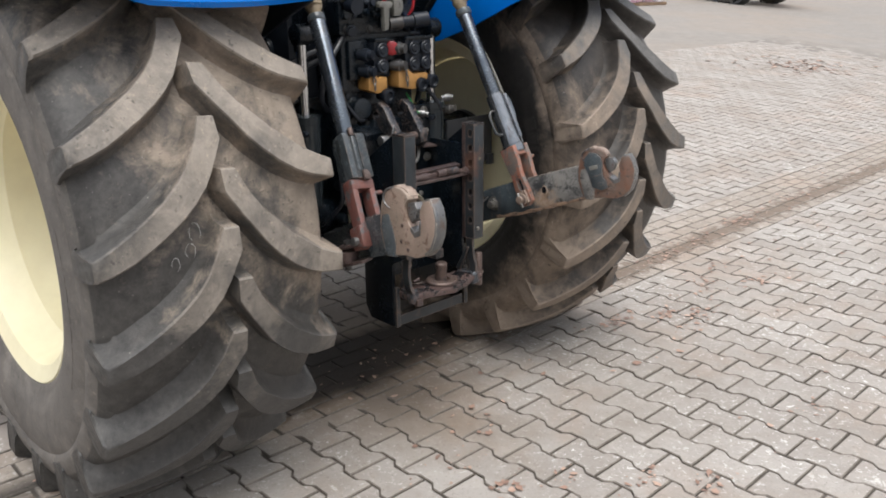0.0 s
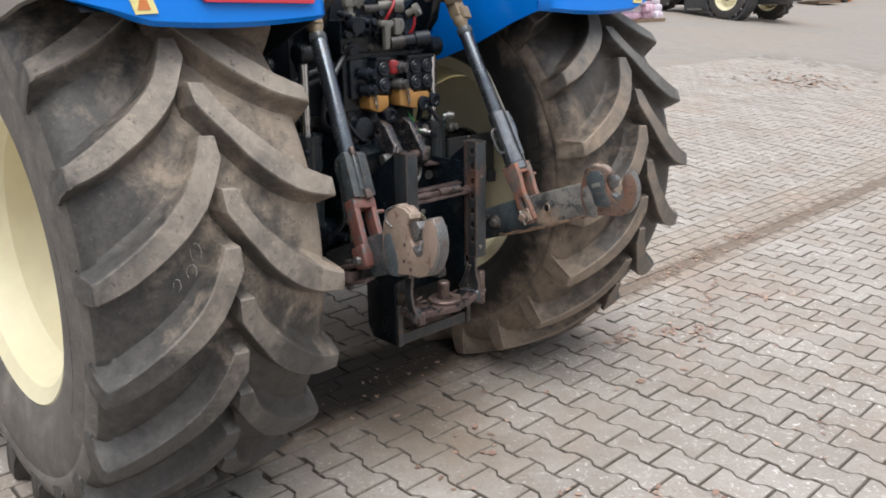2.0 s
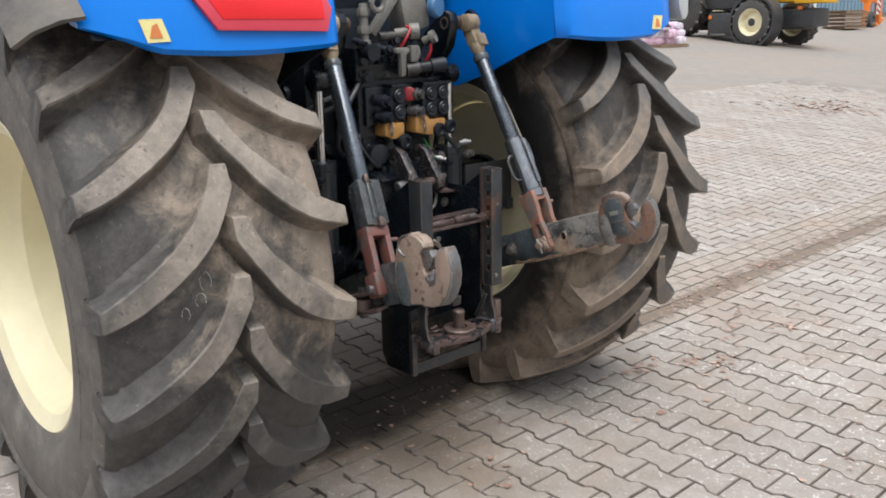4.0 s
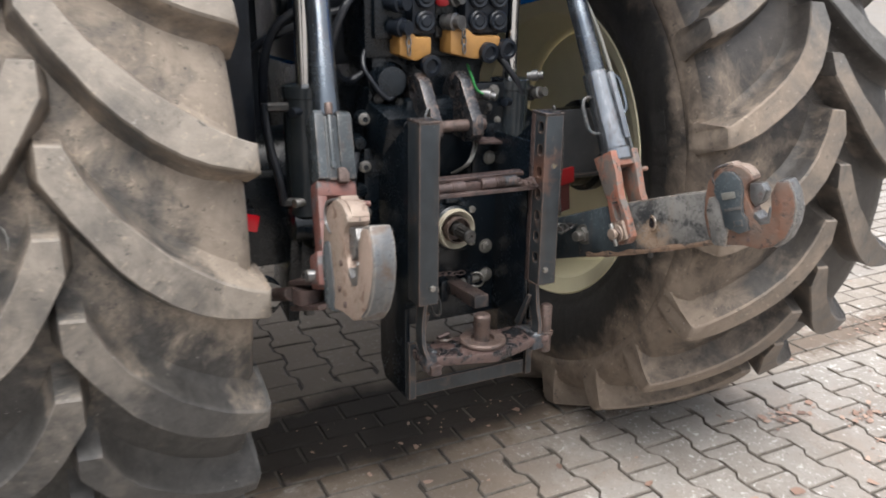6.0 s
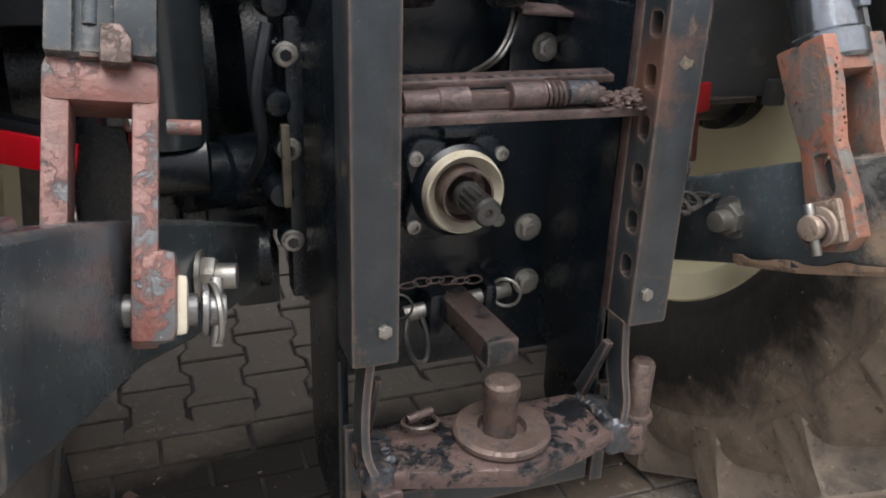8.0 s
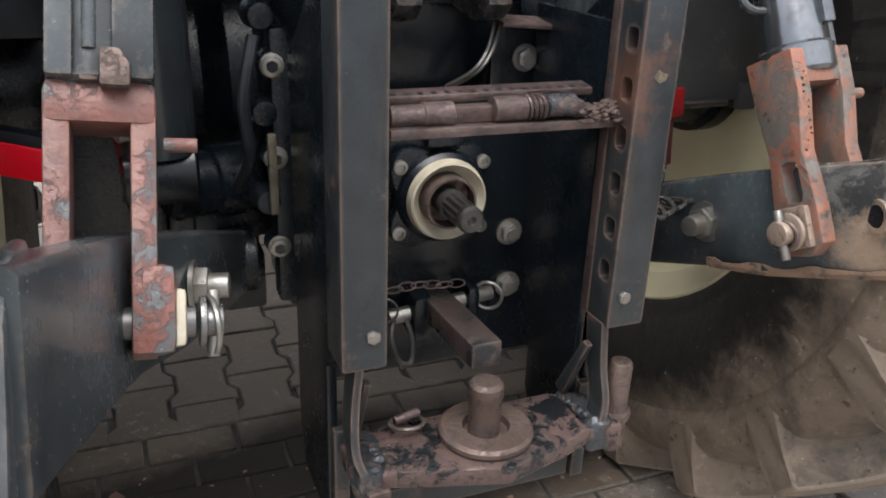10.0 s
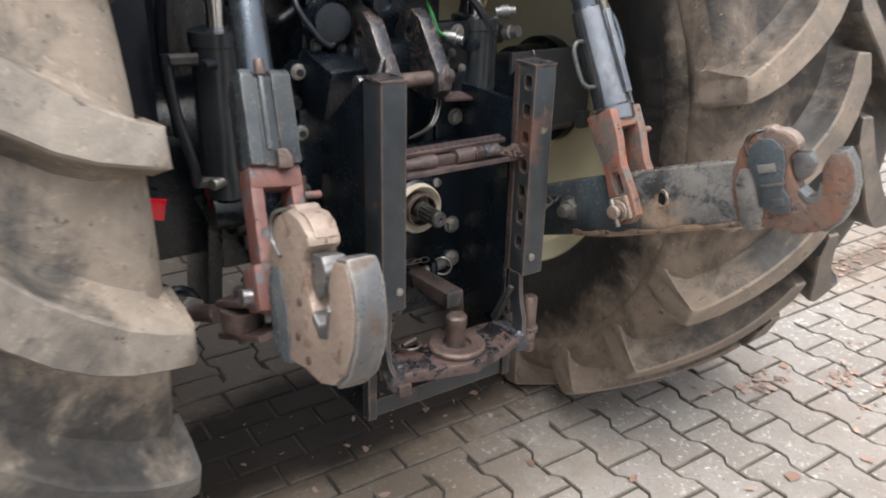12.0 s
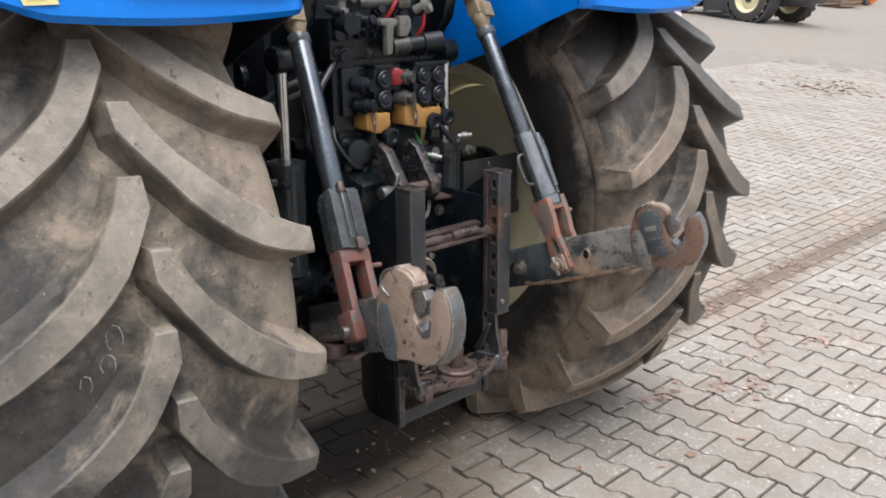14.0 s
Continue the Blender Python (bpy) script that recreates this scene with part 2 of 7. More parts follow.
SHIELD = worn("cream_shield_ring", (0.56, 0.52, 0.42), (0.42, 0.375, 0.28), (0.16, 0.11, 0.075), 0.42, wear_at=(0.58, 0.7), scale=20, dust=0.25, dust_col=(0.2, 0.14, 0.09))
BLUE = worn("blue_fender_paint", (0.0005, 0.165, 0.64), (0.0007, 0.176, 0.67), (0.005, 0.165, 0.57), 0.2, wear_at=(0.72, 0.8), scale=3, bump_by=0.02, dust=0.004, spec=0.35, lump=0.1)
GREYPL = worn("grey_plastic", (0.17, 0.168, 0.15), (0.11, 0.108, 0.097), (0.06, 0.055, 0.05), 0.45, wear_at=(0.55, 0.66), scale=18, dust=0.1)
DARKPL = worn("black_plastic", (0.0047, 0.0073, 0.0119), (0.0104, 0.0146, 0.0217), (0.04, 0.035, 0.03), 0.36, wear_at=(0.66, 0.74), scale=18, spec=0.34, dust=0.02)
FLAP = worn("grey_black_fender_rubber", (0.05, 0.05, 0.05), (0.085, 0.08, 0.075), (0.12, 0.1, 0.08), 0.62, wear_at=(0.58, 0.7), scale=5, dust=0.35)
AMBER = worn("ochre_plastic_cover", (0.38, 0.19, 0.045), (0.3, 0.15, 0.04), (0.2, 0.1, 0.03), 0.5, wear_at=(0.62, 0.72), scale=16, dust=0.15)
HOSE = worn("hose_rubber", (0.0047, 0.0067, 0.0105), (0.0104, 0.0134, 0.0196), (0.05, 0.04, 0.035), 0.34, wear_at=(0.62, 0.72), scale=18, dust=0.03)
REDPL = worn("red_reflector", (0.72, 0.006, 0.02), (0.6, 0.005, 0.016), (0.35, 0.02, 0.02), 0.18, wear_at=(0.72, 0.8), bump_by=0.05)
# Darker copy of the reflector red: the right one's shade put into its colour.
REDSHADED = worn("shaded_red_reflector", (0.24, 0.006, 0.01), (0.18, 0.005, 0.008), (0.1, 0.02, 0.02), 0.4, wear_at=(0.66, 0.76), bump_by=0.05)
LAMPRED = worn("red_lamp_lens", (0.78, 0.02, 0.025), (0.72, 0.018, 0.022), (0.5, 0.02, 0.02), 0.12, wear_at=(0.75, 0.82), bump_by=0.02)
LAMPPINK = worn("pale_red_lamp_lens", (0.62, 0.06, 0.09), (0.56, 0.05, 0.08), (0.4, 0.03, 0.05), 0.12, wear_at=(0.75, 0.82), bump_by=0.02)
LAMPPALE = worn("pale_clear_plastic", (0.5, 0.52, 0.53), (0.42, 0.44, 0.45), (0.3, 0.3, 0.3), 0.14, wear_at=(0.7, 0.8), bump_by=0.03)
MAROON = worn("maroon_bracket", (0.05, 0.012, 0.012), (0.07, 0.016, 0.015), (0.03, 0.02, 0.02), 0.5)
REDFIT = worn("red_fitting", (0.3, 0.012, 0.016), (0.24, 0.01, 0.014), (0.12, 0.03, 0.03), 0.35)
BLUECAP = worn("blue_cap_plastic", (0.05, 0.14, 0.28), (0.06, 0.16, 0.3), (0.1, 0.14, 0.18), 0.45)
GREEN = worn("green_wire", (0.03, 0.2, 0.05), (0.03, 0.16, 0.05), (0.02, 0.08, 0.03), 0.5)
STICKER = worn("pale_yellow_sticker", (0.72, 0.66, 0.3), (0.66, 0.6, 0.26), (0.5, 0.44, 0.2), 0.4)
STICKRED = worn("orange_sticker_mark", (0.6, 0.2, 0.06), (0.5, 0.16, 0.05), (0.4, 0.2, 0.1), 0.4)
YELLOW = worn("yellow_machine_paint", (0.75, 0.42, 0.015), (0.7, 0.38, 0.015), (0.3, 0.2, 0.03), 0.35)
ORANGE = worn("orange_machine_paint", (0.75, 0.2, 0.015), (0.68, 0.17, 0.015), (0.3, 0.12, 0.03), 0.4)
FARGREY = worn("dark_machine_panel", (0.035, 0.037, 0.04), (0.055, 0.055, 0.058), (0.1, 0.09, 0.08), 0.45)
WOOD = worn("weathered_pallet_wood", (0.24, 0.16, 0.1), (0.17, 0.115, 0.075), (0.1, 0.07, 0.05), 0.8, scale=6)
SHED = worn("blue_grey_sheet_metal", (0.16, 0.26, 0.34), (0.2, 0.3, 0.37), (0.12, 0.18, 0.23), 0.5, scale=1.2)
WRAP = worn("white_shrink_wrap", (0.72, 0.7, 0.74), (0.62, 0.6, 0.66), (0.5, 0.3, 0.45), 0.3, wear_at=(0.5, 0.6), scale=6)
WRAPPINK = worn("pink_bag", (0.55, 0.28, 0.42), (0.6, 0.4, 0.5), (0.7, 0.65, 0.7), 0.35, wear_at=(0.5, 0.6), scale=6)
WHITE = worn("white_paint", (0.78, 0.77, 0.74), (0.7, 0.69, 0.66), (0.4, 0.38, 0.35), 0.45)
CHALK = worn("chalk_mark", (0.6, 0.6, 0.58), (0.5, 0.5, 0.48), (0.3, 0.3, 0.28), 0.9)

m, t, b = material("chrome_rod")
CHROME = m
b.inputs["Base Color"].default_value = (0.72, 0.72, 0.72, 1)
b.inputs["Metallic"].default_value = 1.0
t.links.new(ramp(t, noise_at(t, 60, 4), 0.0, 3.0), b.inputs["Roughness"])


def rubber_material(name, dusty, stain, side=0.0, bare=None, mud_a=(0.165, 0.122, 0.089), mud_b=(0.338, 0.268, 0.203), dark_a=(0.0365, 0.0353, 0.0342), dark_b=(0.1083, 0.1015, 0.0923), pale=(0.4446, 0.3631, 0.2742), spread=None):
    """Tyre rubber: dark compound, a brown film of dried mud in cloudy patches that lies thicker on one side, flakes,
    scuffs.
    bare: the mud film thins raggedly from the second of these heights to the first, which puts shade into the colour;
    spread: it thins towards the rim between these two radii."""
    m, t, b = material(name)
    sep = t.nodes.new("ShaderNodeSeparateXYZ")
    t.links.new(t.nodes.new("ShaderNodeNewGeometry").outputs["Position"], sep.inputs[0])
    wide = noise_at(t, 2.4, 9, 0.7, "pos", dist=0.6)
    patch = noise_at(t, 8.5, 9, 0.72, "pos", dist=0.5)
    grain = noise_at(t, 26, 9, 0.75, "pos", dist=0.2)
    fine = noise_at(t, 240, 3, 0.7, "pos")
    cloud = math_node(t, "ADD", math_node(t, "MULTIPLY", wide, 0.6), math_node(t, "MULTIPLY", patch, 0.4))
    cloud = math_node(t, "ADD", cloud, math_node(t, "MULTIPLY", math_node(t, "SUBTRACT", sep.outputs[0], 0.985 if side < 0 else -0.972), side))
    # Ragged darkening by height: the tyre's shade painted in as missing mud.
    if bare:
        edge = math_node(t, "ADD", sep.outputs[2], math_node(t, "MULTIPLY", math_node(t, "SUBTRACT", noise_at(t, 4.5, 6, 0.6, "pos"), 0.5), 0.9))
        cloud = math_node(t, "SUBTRACT", cloud, math_node(t, "MULTIPLY", ramp(t, edge, bare[1], bare[0]), 0.35))
    if spread:
        up = math_node(t, "SUBTRACT", sep.outputs[2], 0.93)
        gone = math_node(t, "SQRT", math_node(t, "ADD", math_node(t, "MULTIPLY", sep.outputs[1], sep.outputs[1]), math_node(t, "MULTIPLY", up, up)), 0.0)
        gone = math_node(t, "ADD", gone, math_node(t, "MULTIPLY", math_node(t, "SUBTRACT", noise_at(t, 5, 6, 0.6, "pos"), 0.5), 0.22))
        cloud = math_node(t, "SUBTRACT", cloud, math_node(t, "MULTIPLY", ramp(t, gone, spread[1], spread[0]), 0.4))
    dark = blend(t, ramp(t, grain, 0.35, 0.7), dark_a, dark_b)
    mud = blend(t, ramp(t, patch, 0.3, 0.7), mud_a, mud_b)
    mud = blend(t, math_node(t, "MULTIPLY", ramp(t, grain, 0.5, 0.72), 0.5), mud, mud_a)
    cover = ramp(t, cloud, dusty[0], dusty[1])
    col = blend(t, cover, dark, mud)
    crust = math_node(t, "MULTIPLY", ramp(t, noise_at(t, 6, 10, 0.78, "pos", dist=0.7), 0.58, 0.66), cover)
    col = blend(t, math_node(t, "MULTIPLY", crust, stain), col, pale)
    flakes = math_node(t, "MULTIPLY", ramp(t, noise_at(t, 55, 5, 0.7, "pos", dist=0.3), 0.6, 0.66), cover)
    col = blend(t, math_node(t, "MULTIPLY", flakes, 0.45), col, pale)
    pocks = ramp(t, noise_at(t, 42, 5, 0.7, "pos"), 0.61, 0.68)
    col = blend(t, math_node(t, "MULTIPLY", pocks, 0.7), col, dark_a)
    nick = ramp(t, noise_at(t, 90, 3, 0.6, "pos"), 0.7, 0.73)
    col = blend(t, math_node(t, "MULTIPLY", nick, 0.45), col, (0.45, 0.42, 0.38))
    t.links.new(col, b.inputs["Base Color"])
    t.links.new(blendf(t, cover, 0.46, 0.8), b.inputs["Roughness"])
    b.inputs["Specular IOR Level"].default_value = 0.4
    rough_skin = math_node(t, "ADD", math_node(t, "MULTIPLY", patch, 1.2), math_node(t, "ADD", grain, math_node(t, "MULTIPLY", fine, 0.3)))
    bump(t, b, rough_skin, 0.5, 0.005)
    return m


GREYS = dict(mud_a=(0.19, 0.164, 0.136), mud_b=(0.305, 0.266, 0.224), dark_a=(0.045, 0.043, 0.041), dark_b=(0.092, 0.087, 0.082))
BROWNER = dict(mud_a=(0.145, 0.111, 0.084), mud_b=(0.23, 0.182, 0.14), dark_a=(0.024, 0.021, 0.019), dark_b=(0.055, 0.047, 0.04), pale=(0.33, 0.25, 0.185))
TREADS = {-1: rubber_material("muddy_tread_rubber", (0.44, 0.56), 0.7, 0.22, (0.4, 0.82), mud_a=(0.162, 0.131, 0.103), mud_b=(0.325, 0.27, 0.216), dark_a=(0.036, 0.034, 0.032), dark_b=(0.088, 0.082, 0.075)), 1: rubber_material("muddy_tread_rubber", (0.5, 0.64), 0.4, -0.35, (2.3, 0.95), **BROWNER)}
RIGHTGREYS = dict(mud_a=(0.182, 0.142, 0.109), mud_b=(0.275, 0.219, 0.17), dark_a=(0.07, 0.066, 0.061), dark_b=(0.13, 0.122, 0.112))
LUGTOPS = {-1: rubber_material("scuffed_lug_rubber", (0.34, 0.56), 0.45, 0.15, (0.4, 0.9), **GREYS), 1: rubber_material("scuffed_lug_rubber", (0.38, 0.58), 0.15, -0.4, (2.3, 0.95), **RIGHTGREYS)}
# Lug undersides: less mud on the left, their shade partly put into the colour.
FLANKS = {-1: rubber_material("dark_flank_rubber", (0.46, 0.66), 0.3, 0.1, (0.4, 0.82)), 1: rubber_material("dark_flank_rubber", (0.44, 0.64), 0.2, -0.4, (2.3, 0.95), **BROWNER)}
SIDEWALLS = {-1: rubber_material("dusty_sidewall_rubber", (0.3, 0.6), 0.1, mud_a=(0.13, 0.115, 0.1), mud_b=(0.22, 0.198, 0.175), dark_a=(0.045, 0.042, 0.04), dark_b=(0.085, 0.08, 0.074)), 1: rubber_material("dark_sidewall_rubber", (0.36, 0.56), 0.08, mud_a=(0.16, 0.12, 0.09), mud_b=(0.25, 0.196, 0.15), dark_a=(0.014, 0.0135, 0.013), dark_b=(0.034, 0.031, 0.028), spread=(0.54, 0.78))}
SIDEWALL = rubber_material("sidewall_rubber", (0.54, 0.8), 0.08, dark_a=(0.022, 0.021, 0.02), dark_b=(0.05, 0.046, 0.042))
FARTYRE = rubber_material("plain_dark_rubber", (0.6, 0.9), 0.1)


def oil_and_shade(t, col):
    """The black oily patch dripped from the machine, with the shade under it painted in, over stones and joints alike.
    """
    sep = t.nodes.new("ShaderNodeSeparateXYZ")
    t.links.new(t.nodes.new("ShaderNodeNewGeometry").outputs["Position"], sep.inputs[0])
    oil_reach = math_node(t, "ADD", math_node(t, "MULTIPLY", math_node(t, "ABSOLUTE", sep.outputs[0], 0), 0.3), math_node(t, "MULTIPLY", math_node(t, "ABSOLUTE", math_node(t, "ADD", sep.outputs[1], 0.03), 0), 1.9))
    oil_reach = math_node(t, "ADD", oil_reach, math_node(t, "MULTIPLY", math_node(t, "SUBTRACT", noise_at(t, 2.1, 8, 0.7, "pos"), 0.5), 0.5))
    return blend(t, math_node(t, "MULTIPLY", ramp(t, oil_reach, 0.62, 0.4), 0.93), col, (0.02, 0.0165, 0.014))


def paver_material(name, low, high):
    m, t, b = material(name)
    oi = t.nodes.new("ShaderNodeObjectInfo").outputs["Random"]
    ri = t.nodes.new("ShaderNodeNewGeometry").outputs["Random Per Island"]
    one = math_node(t, "FRACT", math_node(t, "ADD", math_node(t, "MULTIPLY", oi, 7.31), ri), 0)
    col = blend(t, one, low, high)
    grain = noise_at(t, 140, 5, 0.75)
    blot = noise_at(t, 2.1, 8, 0.7)
    mid = noise_at(t, 13, 7, 0.7)
    col = blend(t, math_node(t, "MULTIPLY", ramp(t, blot, 0.42, 0.68), 0.7), col, (0.21, 0.18, 0.152))
    col = blend(t, math_node(t, "MULTIPLY", ramp(t, mid, 0.5, 0.75), 0.4), col, (0.47, 0.43, 0.385))
    col = blend(t, math_node(t, "MULTIPLY", ramp(t, grain, 0.55, 0.75), 0.35), col, (0.16, 0.14, 0.125))
    fleck = ramp(t, noise_at(t, 55, 3, 0.6), 0.645, 0.685)
    col = blend(t, math_node(t, "MULTIPLY", fleck, 0.55), col, (0.66, 0.64, 0.6))
    grit = ramp(t, noise_at(t, 85, 4, 0.65), 0.62, 0.68)
    col = blend(t, math_node(t, "MULTIPLY", grit, 0.6), col, (0.09, 0.07, 0.055))
    lime = ramp(t, noise_at(t, 8.5, 9, 0.8, dist=0.8), 0.6, 0.68)
    col = blend(t, math_node(t, "MULTIPLY", lime, 0.7), col, (0.7, 0.68, 0.64))
    tint = ramp(t, noise_at(t, 1.1, 8, 0.72, dist=0.5), 0.5, 0.7)
    col = blend(t, math_node(t, "MULTIPLY", tint, 0.6), col, (0.3, 0.225, 0.175))
    smear = ramp(t, noise_at(t, 26, 6, 0.72, dist=0.6), 0.54, 0.7)
    col = blend(t, math_node(t, "MULTIPLY", smear, 0.45), col, (0.19, 0.162, 0.138))
    # white spatter in loose clusters, and dark scuffs
    spat = math_node(t, "MULTIPLY", ramp(t, noise_at(t, 38, 5, 0.7, dist=0.4), 0.58, 0.63), ramp(t, noise_at(t, 1.5, 4, 0.6), 0.46, 0.6))
    col = blend(t, math_node(t, "MULTIPLY", spat, 0.65), col, (0.74, 0.72, 0.69))
    scuff = ramp(t, noise_at(t, 48, 7, 0.78, dist=0.5), 0.57, 0.66)
    col = blend(t, math_node(t, "MULTIPLY", scuff, 0.4), col, (0.15, 0.125, 0.105))
    # damp oily dirt where the yard drains, in a band of its own along the gutter
    pos = t.nodes.new("ShaderNodeNewGeometry").outputs["Position"]
    sep = t.nodes.new("ShaderNodeSeparateXYZ")
    t.links.new(pos, sep.inputs[0])
    band = math_node(t, "ABSOLUTE", math_node(t, "ADD", sep.outputs[1], 0.19), 0)
    band = math_node(t, "ADD", band, math_node(t, "MULTIPLY", math_node(t, "SUBTRACT", mid, 0.5), 0.5))
    soil = ramp(t, band, 0.12, 0.05)
    col = blend(t, math_node(t, "MULTIPLY", soil, 0.9), col, (0.15, 0.113, 0.086))
    # dry brown soil fallen from wheels and hitch, the tractor's shade painted into it
    soil_shade = math_node(t, "ADD", math_node(t, "MULTIPLY", math_node(t, "ABSOLUTE", sep.outputs[0], 0), 0.8), math_node(t, "MULTIPLY", math_node(t, "ABSOLUTE", math_node(t, "SUBTRACT", sep.outputs[1], 0.4), 0), 0.55))
    soil_shade = math_node(t, "ADD", soil_shade, math_node(t, "MULTIPLY", math_node(t, "SUBTRACT", noise_at(t, 3.2, 7, 0.7), 0.5), 0.7))
    col = blend(t, math_node(t, "MULTIPLY", ramp(t, soil_shade, 0.98, 0.55), 0.7), col, (0.165, 0.125, 0.09))
    col = oil_and_shade(t, col)
    t.links.new(col, b.inputs["Base Color"])
    t.links.new(math_node(t, "ADD", 0.62, math_node(t, "MULTIPLY", grain, 0.3)), b.inputs["Roughness"])
    b.inputs["Specular IOR Level"].default_value = 0.25
    bump(t, b, math_node(t, "ADD", grain, mid), 0.5, 0.0025)
    return m


PAVER = paver_material("grey_concrete_paver", (0.275, 0.25, 0.225), (0.335, 0.31, 0.282))
BRICK = paver_material("grey_brown_gutter_brick", (0.25, 0.215, 0.18), (0.315, 0.275, 0.235))


def ground_material():
    m, t, b = material("joint_sand_and_yard")
    grain = noise_at(t, 90, 6, 0.75)
    mid = noise_at(t, 4, 8, 0.7)
    sand = blend(t, ramp(t, mid, 0.38, 0.68), (0.04, 0.034, 0.028), (0.13, 0.11, 0.09))
    yard = blend(t, ramp(t, mid, 0.3, 0.7), (0.19, 0.171, 0.152), (0.25, 0.227, 0.203))
    dirt = ramp(t, noise_at(t, 0.35, 8, 0.7), 0.45, 0.7)
    yard = blend(t, math_node(t, "MULTIPLY", dirt, 0.6), yard, (0.27, 0.215, 0.17))
    far = t.nodes.new("ShaderNodeAttribute")
    far.attribute_name = "far_yard"
    col = blend(t, far.outputs["Fac"], sand, yard)
    t.links.new(blend(t, math_node(t, "MULTIPLY", ramp(t, grain, 0.5, 0.8), 0.4), col, (0.08, 0.07, 0.055)), b.inputs["Base Color"])
    b.inputs["Roughness"].default_value = 0.85
    bump(t, b, grain, 0.6, 0.004)
    return m


GROUND = ground_material()


def joint_material():
    m, t, b = material("dirt_in_joints")
    mid = noise_at(t, 7, 8, 0.75)
    fine = noise_at(t, 110, 5, 0.7)
    col = blend(t, ramp(t, mid, 0.36, 0.66), (0.105, 0.088, 0.073), (0.26, 0.228, 0.194))
    col = blend(t, math_node(t, "MULTIPLY", ramp(t, fine, 0.5, 0.75), 0.5), col, (0.05, 0.042, 0.034))
    t.links.new(oil_and_shade(t, col), b.inputs["Base Color"])
    b.inputs["Roughness"].default_value = 0.9
    bump(t, b, fine, 0.6, 0.003)
    return m


JOINT = joint_material()


def leaf_material():
    m, t, b = material("dry_brown_leaf")
    ri = t.nodes.new("ShaderNodeNewGeometry").outputs["Random Per Island"]
    r = t.nodes.new("ShaderNodeValToRGB")
    r.color_ramp.elements[0].color, r.color_ramp.elements[1].color = (0.16, 0.095, 0.07, 1), (0.5, 0.35, 0.27, 1)
    e = r.color_ramp.elements.new(0.5)
    e.color = (0.33, 0.205, 0.15, 1)
    t.links.new(ri, r.inputs[0])
    col = blend(t, math_node(t, "MULTIPLY", noise_at(t, 60, 5), 0.5), r.outputs[0], (0.24, 0.165, 0.13))
    t.links.new(col, b.inputs["Base Color"])
    b.inputs["Roughness"].default_value = 0.7
    return m


LEAF = leaf_material()


# ---- building helpers ----
def finish(bm, angle=35):
    bm.normal_update()
    for e in bm.edges:
        e.smooth = len(e.link_faces) == 2 and e.calc_face_angle(3.2) < radians(angle)
    for f in bm.faces:
        f.smooth = True


def mesh_of(name, bm, mats, angle=35):
    finish(bm, angle)
    me = bpy.data.meshes.new(name)
    bm.to_mesh(me)
    bm.free()
    for mm in mats if isinstance(mats, (list, tuple)) else [mats]:
        me.materials.append(mm)
    return me


def part(name, bm, mats, parent=None, label="", angle=35):
    ob = new(name, mesh_of(name, bm, mats, angle))
    ob.parent = parent
    return tagged(ob, label)


def rounded(bm, w, seg=2, angle=30):
    bm.normal_update()
    es = [e for e in bm.edges if len(e.link_faces) == 2 and e.calc_face_angle(0) > radians(angle)]
    bmesh.ops.bevel(bm, geom=es, offset=w, segments=seg, profile=0.6, affect="EDGES", clamp_overlap=True)
    return bm


def box(c, s, rot=(0, 0, 0), r=0.0, bm=None):
    b2 = bmesh.new()
    bmesh.ops.create_cube(b2, size=1, matrix=pose(*c, *rot) @ Matrix.Diagonal((*s, 1)))
    if r:
        rounded(b2, r)
    return joined(bm, b2)


def joined(bm, b2):
    if bm is None:
        return b2
    me = bpy.data.meshes.new("tmp")
    b2.to_mesh(me)
    b2.free()
    bm.from_mesh(me)
    bpy.data.meshes.remove(me)
    return bm


def along(p0, p1):
    p0, p1 = Vector(p0), Vector(p1)
    return Matrix.Translation((p0 + p1) / 2) @ (p1 - p0).to_track_quat("Z", "Y").to_matrix().to_4x4(), (p1 - p0).length


def rod(p0, p1, r0, r1=None, seg=20, r=0.0, bm=None):
    mm, length = along(p0, p1)
    b2 = bmesh.new()
    bmesh.ops.create_cone(b2, cap_ends=True, segments=seg, radius1=r0, radius2=r0 if r1 is None else r1, depth=length, matrix=mm)
    if r:
        rounded(b2, r, 2, 50)
    return joined(bm, b2)


def lathe(profile, p0, axis, seg=32, bm=None, closed=False):
    """A turned shape: profile of (distance along axis, radius) from p0."""
    q = Vector(axis).to_track_quat("Z", "Y").to_matrix().to_4x4()
    mm = Matrix.Translation(p0) @ q
    b2 = bmesh.new()
    rings = []
    for d, r in profile:
        rings.append([b2.verts.new(mm @ Vector((r * math.cos(2 * math.pi * i / seg), r * math.sin(2 * math.pi * i / seg), d))) for i in range(seg)] if r > 1e-5 else [b2.verts.new(mm @ Vector((0, 0, d)))])
    pairs = list(zip(rings, rings[1:])) + ([(rings[-1], rings[0])] if closed else [])
    for a, c in pairs:
        for i in range(seg):
            j = (i + 1) % seg
            if len(a) == 1 and len(c) == 1:
                continue
            if len(a) == 1:
                b2.faces.new((a[0], c[j], c[i]))
            elif len(c) == 1:
                b2.faces.new((a[i], a[j], c[0]))
            else:
                b2.faces.new((a[i], a[j], c[j], c[i]))
    if not closed:
        for ring, flip in ((rings[0], True), (rings[-1], False)):
            if len(ring) > 2:
                b2.faces.new(ring[::-1] if flip else ring)
    bmesh.ops.recalc_face_normals(b2, faces=b2.faces)
    return joined(bm, b2)


